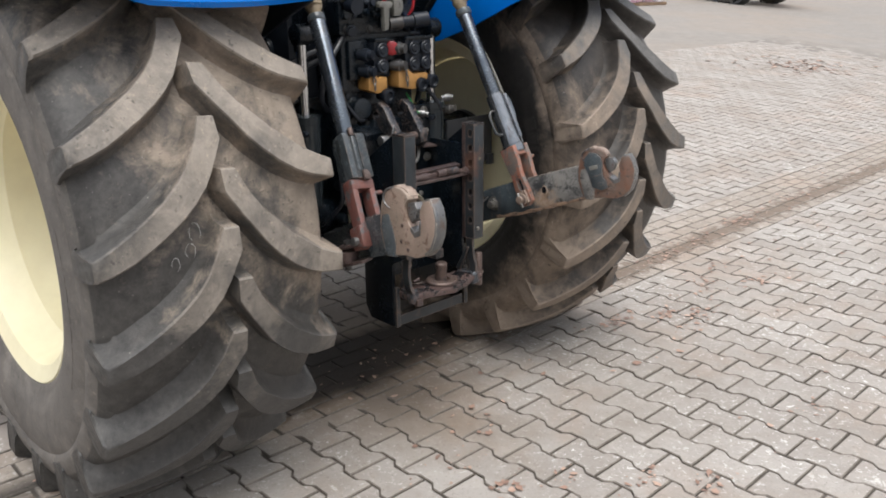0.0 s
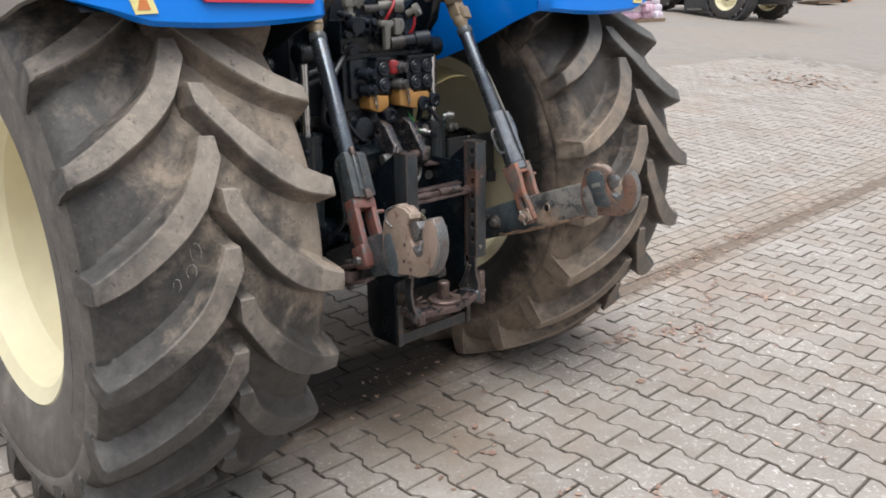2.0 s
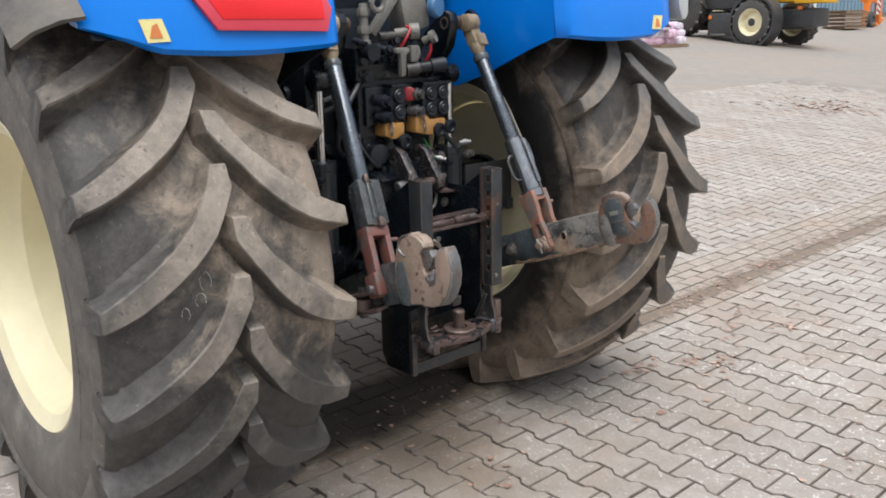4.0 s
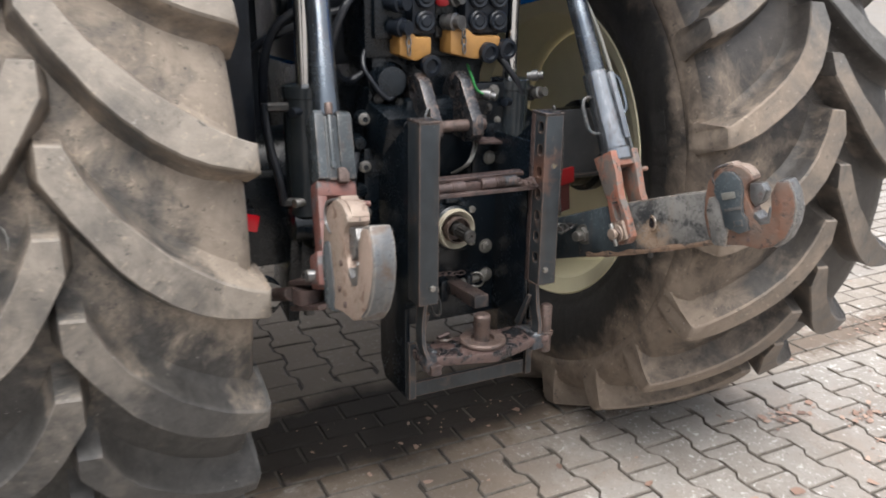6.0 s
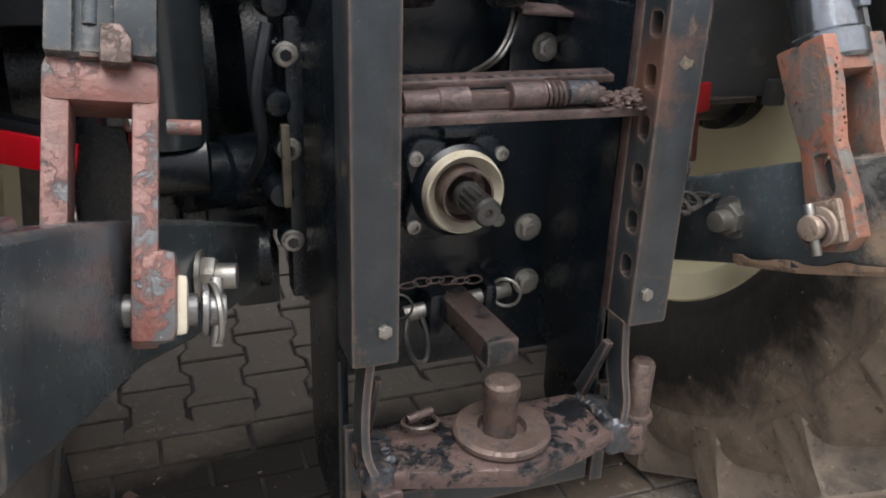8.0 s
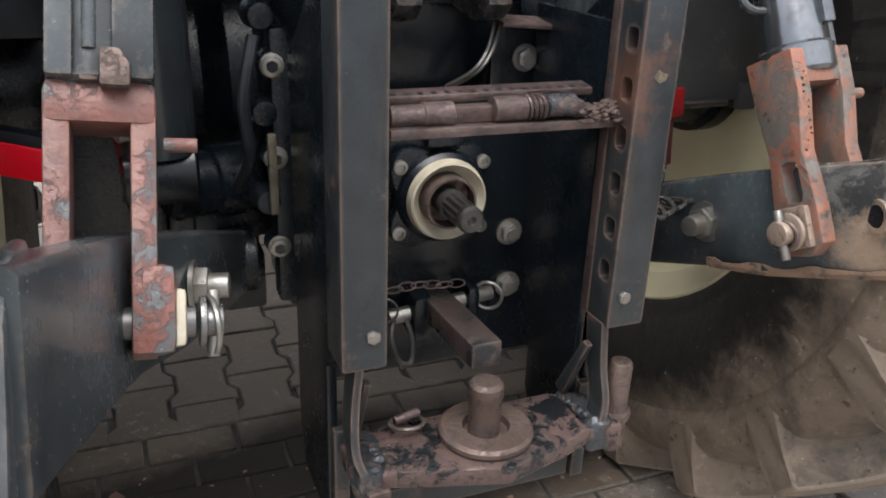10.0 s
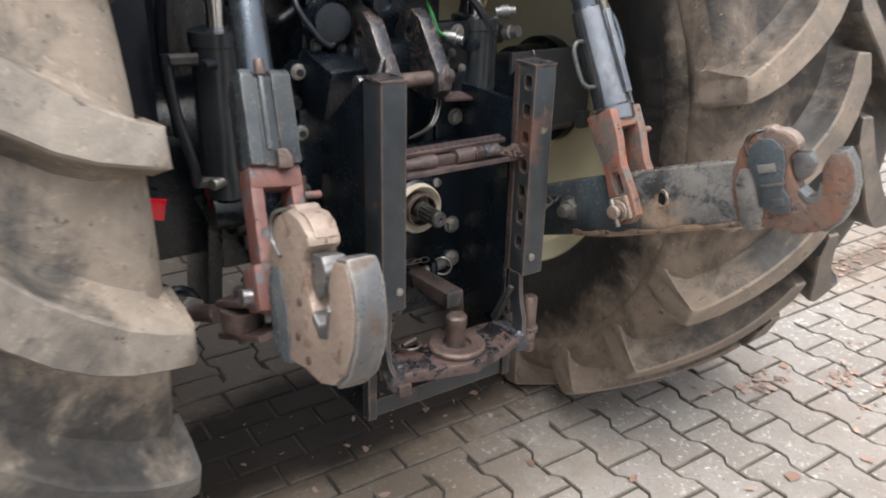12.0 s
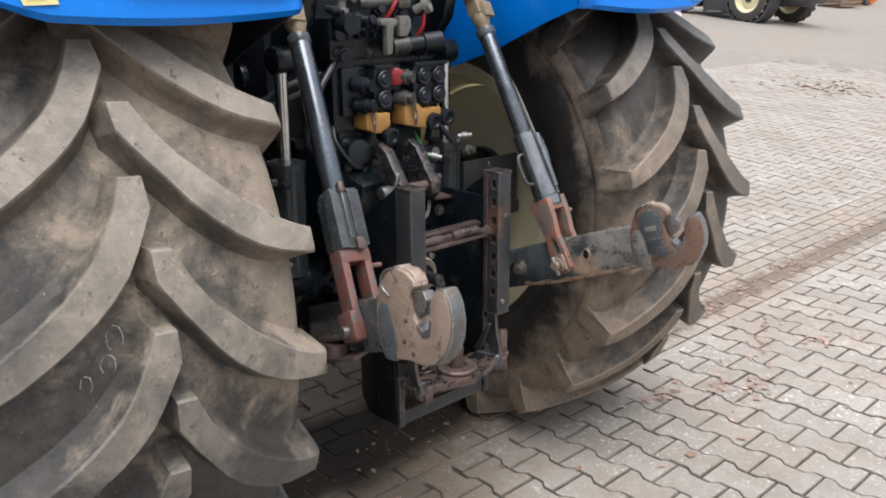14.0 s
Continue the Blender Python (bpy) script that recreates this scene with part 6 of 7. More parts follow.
def build_stabiliser(s):
    p0, p1 = Vector((s * 0.47, -0.83, 0.85)), Vector((s * 0.6, -0.38, 0.7))
    d = (p1 - p0).normalized()
    st = part("stabiliser", rod(p0 + d * 0.12, p0 + d * 0.22, 0.016, r=0.002), FRAMERUST, tractor, "rusty stabiliser link with a black rubber boot")
    part("stabiliser_nut", rod(p0 + d * 0.2, p0 + d * 0.235, 0.03, seg=6, r=0.003), BOLT, st)
    part("stabiliser_boot", lathe([(0.0, 0.028), (0.01, 0.04), (0.05, 0.042), (0.06, 0.034), (0.12, 0.034), (0.125, 0.042), (0.3, 0.036), (0.31, 0.02)], p0 + d * 0.235, d, seg=24), CAST, st)
    part("stabiliser_collar", tube(ring_path(p0 + d * 0.245, 0.04, d), 0.009, 8, n=1), BLACK, st)
    part("stabiliser_eye", lathe([(-0.02, 0.018), (-0.018, 0.036), (0.018, 0.036), (0.02, 0.018)], p0 + d * 0.045, (0, 0, 1), seg=24), FRAMERUST, st)
    for dz in (-0.03, 0.03):
        b2 = box((0, 0, 0), (0.06, 0.12, 0.012), r=0.005)
        b2.transform(Matrix.Translation(p0 + d * 0.02 + Vector((0, 0, dz))) @ d.to_track_quat("Y", "Z").to_matrix().to_4x4())
        part("stabiliser_fork", b2, FRAMERUST, st)
    part("stabiliser_bolt", rod(p0 + d * 0.045 + Vector((0, 0, -0.05)), p0 + d * 0.045 + Vector((0, 0, 0.05)), 0.012, r=0.002), DULLBOLT, st)
    return st


for s in (-1, 1):
    build_lift_arm(s)
    build_lift_rod(s)
    build_lower_link(s)
    build_stabiliser(s)


# hydraulic valves and couplers
def build_valves():
    vb = part("valve_block", box((-0.02, -0.33, 1.45), (0.34, 0.16, 0.3), r=0.015), CAST, tractor, "black hydraulic valve block with couplers")
    def coupler_bank(x, cols, y):
        bank = part("coupler_bank", box((x, y, 1.425), (0.066 * cols, 0.06, 0.125), r=0.006), DARKPL, vb)
        for i in range(cols):
            for j in range(2):
                c = (x + (i - (cols - 1) / 2) * 0.06, y - 0.03, 1.395 + 0.058 * j)
                part("dust_cap", lathe([(0, 0.027), (0.012, 0.027), (0.016, 0.023), (0.014, 0.016), (0.018, 0.012), (0.018, 0.0)], c, (0, -1, 0), seg=24), DARKPL, bank)
        part("bank_lid", box((x, y - 0.01, 1.49), (0.068 * cols, 0.06, 0.012), r=0.003), BLACK, bank)
        return bank
    coupler_bank(-0.045, 1, -0.43)
    coupler_bank(0.14, 2, -0.43)
    part("side_block", box((-0.125, -0.4, 1.42), (0.09, 0.06, 0.14), r=0.008), CAST, vb)
    part("side_block", box((0.04, -0.4, 1.42), (0.07, 0.05, 0.14), r=0.008), CAST, vb)
    for x, z in ((-0.105, 1.38), (-0.11, 1.44), (0.045, 1.455), (0.045, 1.392)):
        part("coupling", lathe([(0, 0.02), (0.02, 0.02), (0.022, 0.024), (0.04, 0.024), (0.042, 0.018), (0.06, 0.018)], (x - 0.02, -0.435, z), (0.45, -1, 0), seg=20), BRIGHT if x > 0 else DARKPL, vb)
    part("coupling_cap", lathe([(0, 0.02), (0.003, 0.026), (0.018, 0.026), (0.022, 0.02)], (0.018, -0.445, 1.457), (-0.7, -1, 0), seg=24), REDFIT, vb, "red dust cap")
    # ochre covers
    for x, w in ((-0.075, 0.09), (0.1, 0.15)):
        o = [(-w / 2, 0.03), (-w / 2, -0.032), (-w * 0.1, -0.046), (w * 0.05, -0.048), (w / 2, -0.03), (w / 2, 0.012), (0.0, 0.012), (-w * 0.15, 0.03)]
        cv = part("lower_cover", slab(o, 0.07, pose(x, -0.44, 1.345), r=0.007), AMBER, vb, "ochre plastic cover")
        bm = bmesh.new()
        for k in range(4):
            c = Vector((x - w * 0.28, -0.482 - 0.002 * k, 1.385 - 0.02 * k))
            tube([c + Vector((0.006 * math.cos(t), 0.004 * (k % 2) * math.cos(t), 0.013 * math.sin(t))) for t in [2 * math.pi * j / 10 for j in range(11)]], 0.0022, 5, bm=bm, n=1)
        part("retaining_chain", bm, BRIGHT, cv)
    for x, z in ((-0.04, 1.29), (0.132, 1.318), (0.188, 1.326)):
        part("lower_coupler", lathe([(0, 0.022), (0.03, 0.022), (0.034, 0.027), (0.05, 0.027), (0.052, 0.018), (0.044, 0.014), (0.044, 0.0)], (x, -0.44, z), (0.1, -1, -0.1), seg=24), DARKPL, vb)
    # fittings above
    up = part("valve_manifold", box((-0.02, -0.36, 1.57), (0.36, 0.12, 0.12), r=0.012), CAST, vb)
    rr = random.Random(8)
    for k in range(16):
        x, z = -0.19 + 0.022 * k + rr.uniform(-0.01, 0.01), rr.uniform(1.5, 1.66)
        r = rr.uniform(0.012, 0.024)
        dd = (rr.uniform(-0.6, 0.6), -1, rr.uniform(-0.3, 0.3))
        part("fitting", lathe([(0, r * 0.8), (0.015, r * 0.8), (0.016, r), (0.035, r), (0.037, r * 0.75), (0.055, r * 0.75)], (x, -0.41, z), dd, seg=14), rr.choice([DARKPL, DARKPL, CAST, BLACK]), up)
    for k in range(10):
        part("valve_nut", hexbolt((-0.17 + 0.035 * k, -0.42, 1.53 + 0.05 * (k % 3)), (0, -1, 0.1), 0.012), rr.choice([DULLBOLT, DARKPL]), up)
    part("elbow_fitting", rod((-0.165, -0.43, 1.6), (-0.165, -0.43, 1.78), 0.016, r=0.003), GREYPL, up)
    for z in (1.64, 1.69, 1.75):
        part("elbow_nut", rod((-0.165, -0.43, z - 0.014), (-0.165, -0.43, z + 0.014), 0.024, seg=6, r=0.002), GREYPL, up)
    part("elbow_fitting", lathe([(0, 0.028), (0.02, 0.03), (0.045, 0.028)], (-0.165, -0.44, 1.615), (0, -1, -0.1), seg=20), DARKPL, up)
    part("eye_fitting", tube(ring_path((-0.125, -0.46, 1.78), 0.026, (0, 1, 0)), 0.011, 8, n=1), GREYPL, up)
    part("grey_lever", slab([(-0.028, 0.016), (0.034, 0.016), (0.038, 0.0), (0.02, -0.012), (0.016, -0.084), (-0.006, -0.09), (-0.008, -0.006), (-0.028, -0.004)], 0.026, pose(-0.035, -0.47, 1.61), r=0.008), GREYPL, up, "grey plastic lever")
    part("grey_lever", slab([(-0.012, 0.03), (0.03, 0.03), (0.036, 0.0), (0.02, -0.03), (-0.012, -0.03)], 0.03, pose(0.02, -0.465, 1.602), r=0.008), GREYPL, up)
    part("grey_coupling", lathe([(0, 0.026), (0.03, 0.026), (0.035, 0.022), (0.09, 0.022), (0.092, 0.028), (0.15, 0.028)], (0.02, -0.44, 1.545), (1, -0.35, 0.1), seg=24), DARKPL, up)
    part("grey_coupling", lathe([(0, 0.024), (0.05, 0.024), (0.055, 0.02)], (0.0, -0.455, 1.545), (1, -0.35, 0.1), seg=24), DULLBOLT, up)
    part("grey_pipe", lathe([(0, 0.018), (0.05, 0.018), (0.055, 0.03), (0.09, 0.03), (0.09, 0.018), (0.07, 0.017)], (-0.02, -0.42, 1.675), (1, -0.6, 0.1), seg=24), GREYPL, up)
    part("grey_pipe", lathe([(0, 0.016), (0.06, 0.016), (0.062, 0.012)], (-0.1, -0.43, 1.665), (1, -0.2, 0.05), seg=20), DULLBOLT, up)
    part("red_lever", tube([(-0.03, -0.46, 1.62), (-0.02, -0.48, 1.65), (0.005, -0.48, 1.69), (0.0, -0.46, 1.7)], 0.0055, 8), REDFIT, up, "red lever")
    part("red_lever", tube([(0.1, -0.44, 1.56), (0.115, -0.46, 1.6), (0.12, -0.46, 1.64)], 0.0055, 8), REDFIT, up)
    part("red_coupling", lathe([(0, 0.015), (0.03, 0.015), (0.032, 0.024), (0.05, 0.024), (0.05, 0.012), (0.04, 0.0)], (0.11, -0.43, 1.645), (0.5, -0.8, 0.4), seg=20), GREYPL, up)
    part("grey_housing", box((0.08, -0.38, 1.75), (0.13, 0.1, 0.14), (0, -12, 0), r=0.03), GREYPL, up, "grey plastic socket housing")
    part("blue_cap", lathe([(0, 0.04), (0.02, 0.042), (0.03, 0.036), (0.034, 0.0)], (0.15, -0.44, 1.77), (0.3, -1, 0), seg=28), BLUECAP, up, "blue socket cap")
    part("bracket_arm", box((-0.05, -0.4, 1.75), (0.03, 0.03, 0.2), (0, 40, 0), r=0.004), GREYPL, up)
    part("grease_line", tube([(0.1, -0.43, 1.28), (0.098, -0.46, 1.25), (0.11, -0.47, 1.215), (0.14, -0.475, 1.2)], 0.004, 6), GREEN, vb, "green wire")
    part("quick_coupling", lathe([(0, 0.012), (0.012, 0.012), (0.013, 0.016), (0.03, 0.016), (0.031, 0.011), (0.045, 0.011)], (0.128, -0.46, 1.205), (0.7, -0.8, -0.2), seg=18), BRIGHT, vb)
    part("quick_coupling", lathe([(0, 0.012), (0.012, 0.012), (0.013, 0.016), (0.03, 0.016), (0.031, 0.011), (0.045, 0.011)], (0.3, -0.42, 1.24), (0.7, -0.6, 0.1), seg=18), BRIGHT, vb)


build_valves()


def build_hoses():
    runs = [
        ([(-0.16, -0.4, 1.52), (-0.25, -0.42, 1.42), (-0.28, -0.4, 1.3), (-0.22, -0.36, 1.24), (-0.15, -0.36, 1.28)], 0.011),
        ([(-0.19, -0.36, 1.47), (-0.3, -0.34, 1.44), (-0.4, -0.3, 1.36), (-0.42, -0.26, 1.2), (-0.4, -0.25, 1.0)], 0.012),
        ([(-0.2, -0.3, 1.42), (-0.33, -0.3, 1.38), (-0.45, -0.24, 1.3), (-0.47, -0.2, 1.1)], 0.012),
        ([(-0.17, -0.38, 1.34), (-0.2, -0.43, 1.28), (-0.14, -0.45, 1.2), (-0.1, -0.42, 1.25)], 0.007),
        ([(-0.455, -0.4, 1.2), (-0.45, -0.41, 1.1), (-0.43, -0.42, 1.0), (-0.42, -0.41, 0.94)], 0.011),
        ([(0.2, -0.42, 1.3), (0.24, -0.45, 1.24), (0.27, -0.44, 1.18), (0.29, -0.4, 1.1)], 0.009),
        ([(0.18, -0.36, 1.5), (0.27, -0.36, 1.48), (0.33, -0.28, 1.38), (0.36, -0.2, 1.2)], 0.012),
        ([(-0.22, -0.42, 1.06), (-0.24, -0.44, 0.98), (-0.235, -0.43, 0.9), (-0.25, -0.38, 0.84)], 0.009),
    ]
    for pts, r in runs:
        part("hydraulic_hose", tube(pts, r, 10), HOSE, tractor)
    for p in ((-0.45, -0.41, 1.19), (-0.42, -0.412, 0.945)):
        part("hose_end", rod(p, Vector(p) + Vector((0.05, -0.01, 0)), 0.012, seg=6), DULLBOLT, tractor)


build_hoses()


def build_reflectors():
    r = part("reflector", box((-0.528, -0.315, 0.884), (0.125, 0.012, 0.046), (0, 13, -10), r=0.004), REDPL, tractor, "red plastic reflector strip")
    part("reflector_bracket", box((-0.54, -0.29, 0.9), (0.13, 0.03, 0.05), (0, 13, -10), r=0.004), DARKPL, r)
    q = part("reflector", box((0.49, -0.366, 0.92), (0.07, 0.012, 0.05), (0, -6, 10), r=0.004), REDSHADED, tractor, "red plastic reflector strip")
    part("reflector_bracket", box((0.485, -0.355, 0.86), (0.06, 0.02, 0.11), (0, -6, 10), r=0.004), MAROON, q)
    bm = bmesh.new()
    for k in range(14):
        c = Vector((0.3, -0.56, 1.16 - 0.021 * k))
        pts = [c + Vector((0.006 * math.cos(t) * (k % 2), 0.006 * math.cos(t) * ((k + 1) % 2), 0.014 * math.sin(t))) for t in [2 * math.pi * j / 8 for j in range(9)]]
        tube(pts, 0.0022, 5, bm=bm, n=1)
    part("hanging_chain", bm, DULLBOLT, tractor, "thin rusty hanging chain")
    rr = random.Random(5)
    for k in range(5):
        p = Vector((0.27 + 0.02 * k, -0.66 + rr.uniform(-0.03, 0.03), 0.845))
        part("chain_link", tube([p + Vector((0.012 * math.cos(t), 0.02 * math.sin(t), 0.006 * math.sin(t + k) + 0.008)) for t in [2 * math.pi * j / 10 for j in range(11)]], 0.0038, 6, n=1), DULLBOLT, tractor)


build_reflectors()


def build_rod_cable():
    part("rod_cable", tube([(0.36, -0.46, 1.6), (0.375, -0.52, 1.5), (0.4, -0.58, 1.4), (0.415, -0.63, 1.3), (0.42, -0.67, 1.22), (0.425, -0.7, 1.12)], 0.006, 8), GREYPL, tractor, "pale cable beside the lift rod")
    for k in range(7):
        p = Vector((0.41, -0.72, 1.12 - 0.017 * k))
        part("rod_chain_link", tube([p + Vector((0.005 * math.cos(t) * (k % 2), 0.005 * math.cos(t) * ((k + 1) % 2), 0.012 * math.sin(t))) for t in [2 * math.pi * j / 8 for j in range(9)]], 0.002, 5, n=1), DULLBOLT, tractor)


build_rod_cable()


# ---- far things in the yard ----
def far_wheel(name, parent, c, r, w, rim_r, mat, axis=(0, 1, 0)):
    ax = Vector(axis).normalized()
    bm = lathe([(-w / 2, rim_r), (-w / 2, r * 0.86), (-w * 0.42, r * 0.95), (w * 0.42, r * 0.95), (w / 2, r * 0.86), (w / 2, rim_r)], c, ax, seg=40, closed=True)
    q = ax.to_track_quat("Z", "Y").to_matrix().to_4x4()
    for k in range(18):
        a = 2 * math.pi * k / 18
        for sd in (-1, 1):
            a2 = a + (0.17 if sd > 0 else 0)
            mm = Matrix.Translation(c) @ q @ Matrix.Rotation(a2, 4, "Z") @ Matrix.Translation((r * 0.955, 0, sd * w * 0.25)) @ Matrix.Rotation(sd * 0.7, 4, "X")
            b2 = bmesh.new()
            bmesh.ops.create_cube(b2, size=1, matrix=mm @ Matrix.Diagonal((r * 0.1, r * 0.09, w * 0.55, 1)))
            joined(bm, b2)
    wh = part(name, bm, FARTYRE, parent)
    part("rim", lathe([(-w * 0.3, 0.0), (-w * 0.3, rim_r * 0.35), (-w * 0.12, rim_r * 0.7), (-w * 0.47, rim_r * 0.92), (-w * 0.5, rim_r), (w * 0.5, rim_r), (w * 0.47, rim_r * 0.9), (w * 0.12, rim_r * 0.7), (w * 0.3, rim_r * 0.35), (w * 0.3, 0.0)], c, ax, seg=36), mat, wh)
    part("hub", lathe([(0, rim_r * 0.3), (w * 0.36, rim_r * 0.28), (w * 0.4, 0.0)], c, -ax, seg=16), FARGREY, wh)
    return wh


def build_far_tractor():
    ft = new("parked_tractor")
    tagged(ft, "dark grey tractor with cream wheels and yellow front panels", "tractor")
    # built along x, rear to front, then turned so that the front looks out over the yard
    hinge, turn = Vector((22.75, 10.3, 0)), Matrix.Rotation(radians(-96), 4, "Z")
    ft.matrix_basis = Matrix.Translation(hinge) @ turn @ Matrix.Translation(-hinge)
    z = rise(10.2)
    # The first rear rim is dark grey instead of cream: shade put into its colour.
    for name, x, y, r, w, rim_r, skin in (("front_wheel", 22.75, 10.3, 0.68, 0.46, 0.41, CREAM), ("front_wheel", 23.0, 12.2, 0.68, 0.46, 0.41, CREAM), ("rear_wheel", 19.9, 10.5, 0.95, 0.6, 0.5, FARGREY), ("rear_wheel", 20.35, 12.4, 0.95, 0.6, 0.5, CREAM)):
        stands = ft.matrix_basis @ Vector((x, y, 0))
        far_wheel(name, ft, (x, y, rise(stands.y) + r), r, w, rim_r, skin)
    part("chassis", box((21.9, 11.3, z + 0.75), (4.2, 0.7, 0.6), r=0.06), FARGREY, ft)
    part("step_box", box((21.5, 10.45, z + 0.62), (0.9, 0.35, 0.75), r=0.05), FARGREY, ft)
    part("cab_side", box((21.4, 11.2, z + 1.6), (1.7, 1.5, 1.0), r=0.1), FARGREY, ft)
    part("front_fender", lathe([(-0.24, 0.72), (-0.24, 0.8), (0.24, 0.8), (0.24, 0.72)], (22.75, 10.35, z + 0.72), (0, 1, 0), seg=30, closed=True), FARGREY, ft)
    part("front_weight", box((24.05, 11.2, z + 0.8), (0.7, 0.9, 0.55), r=0.08), FARGREY, ft, "dark front weight block")
    part("hood", box((23.5, 11.3, z + 1.65), (2.2, 1.0, 0.8), r=0.12), YELLOW, ft, "yellow hood panel")
    part("hood_side", box((24.3, 11.0, z + 1.35), (0.9, 0.9, 0.3), r=0.06), YELLOW, ft)
    part("amber_lamp", box((24.0, 10.7, z + 1.08), (0.16, 0.08, 0.1), r=0.02), ORANGE, ft)
    part("amber_lamp", box((21.15, 10.25, z + 0.86), (0.12, 0.05, 0.12), r=0.03), ORANGE, ft)
    part("step", box((21.5, 10.25, z + 0.32), (0.55, 0.05, 0.06), r=0.01), GREYPL, ft)
    return ft


build_far_tractor()


def build_pallets():
    g = rise(13.3)
    for k in range(5):
        p = new("wooden_pallet")
        tagged(p, "weathered wooden pallet in a stack", "pallet", "pallet stack")
        z = g + 0.16 * k
        for j in range(6):
            part("board", box((36.3, 12.9 + 0.17 * j, z + 0.145), (2.2, 0.12, 0.022)), WOOD, p)
        for j in range(3):
            part("bearer", box((35.4 + 0.9 * j, 13.3, z + 0.075), (0.15, 1.0, 0.1)), WOOD, p)
        part("front_board", box((36.3, 12.78, z + 0.07), (2.3, 0.03, 0.09)), WOOD, p)


build_pallets()


def build_orange_machine():
    g = rise(13.6)
    o = new("orange_implement")
    tagged(o, "orange farm implement with a striped warning board", "farm implement")
    part("beam", box((40.5, 13.9, g + 1.3), (1.6, 0.35, 0.35), r=0.03), ORANGE, o)
    part("upright", box((39.8, 13.8, g + 0.8), (0.25, 0.25, 1.4), (0, 8, 0), r=0.02), ORANGE, o)
    part("upright", box((41.2, 13.8, g + 0.7), (0.3, 0.25, 1.1), (0, -10, 0), r=0.02), ORANGE, o)
    part("foot", box((41.4, 13.8, g + 0.25), (0.9, 0.15, 0.12), (0, -20, 0), r=0.02), ORANGE, o)
    far_wheel("support_wheel", o, (39.9, 13.6, g + 0.35), 0.35, 0.25, 0.2, FARGREY)
    wb = part("warning_board", box((40.4, 13.5, g + 1.1), (0.4, 0.03, 1.0), r=0.01), WHITE, o)
    for k in range(4):
        part("red_stripe", box((40.4, 13.48, g + 0.75 + 0.25 * k), (0.42, 0.01, 0.1), (0, 25, 0)), REDFIT, wb)
    return o


build_orange_machine()


def build_shed():
    g = rise(16)
    sh = new("shed")
    tagged(sh, "blue-grey sheet metal shed with ribbed walls", "shed")
    part("wall", box((52, 19.2, g + 2.4), (30, 0.2, 6)), SHED, sh)
    for k in range(60):
        part("wall_rib", box((37.3 + 0.5 * k, 19.08, g + 2.4), (0.12, 0.05, 6)), SHED, sh)
    part("end_wall", box((37, 24.2, g + 2.4), (0.2, 10, 6)), SHED, sh)
    part("roof", box((52, 24, g + 5.6), (31, 11, 0.25), (4, 0, 0)), FARGREY, sh)
    part("concrete_plinth", box((52, 19.0, g + 0.2), (30, 0.3, 0.7)), GREYPL, sh)
    part("light_door", box((44.6, 19.03, g + 1.6), (2.6, 0.1, 3.6)), WHITE, sh)
    return sh


build_shed()


def build_bags():
    g = rise(10.7)
    pl = new("wrapped_pallet")
    tagged(pl, "pallet of white and pink wrapped bags", "pallet load")
    rr = random.Random(2)
    for k in range(9):
        c = (18.4 + 0.42 * (k % 3) + rr.uniform(-0.05, 0.05), 10.9 + rr.uniform(-0.1, 0.1), g + 0.17 + 0.2 * (k // 3))
        part("bag", box(c, (0.46, 0.55, 0.22), (rr.uniform(-6, 6), rr.uniform(-6, 6), rr.uniform(-10, 10)), r=0.09), WRAPPINK if k % 3 == 1 or k < 2 else WRAP, pl)
    part("pallet_base", box((18.85, 10.9, g + 0.04), (1.4, 0.7, 0.08)), WOOD, pl)


build_bags()


def build_tree_line():
    """Plain dark distance behind the yard."""
    bm = bmesh.new()
    for x, y, w, h in ((-40, 90, 120, 7), (70, 95, 100, 8)):
        box((x, y, rise(60) + h / 2), (w, 2, h), bm=bm)
    ob = part("backdrop", bm, FARGREY)
    tagged(ob, "dark distant building line behind the yard", "backdrop", kind="structure")


build_tree_line()


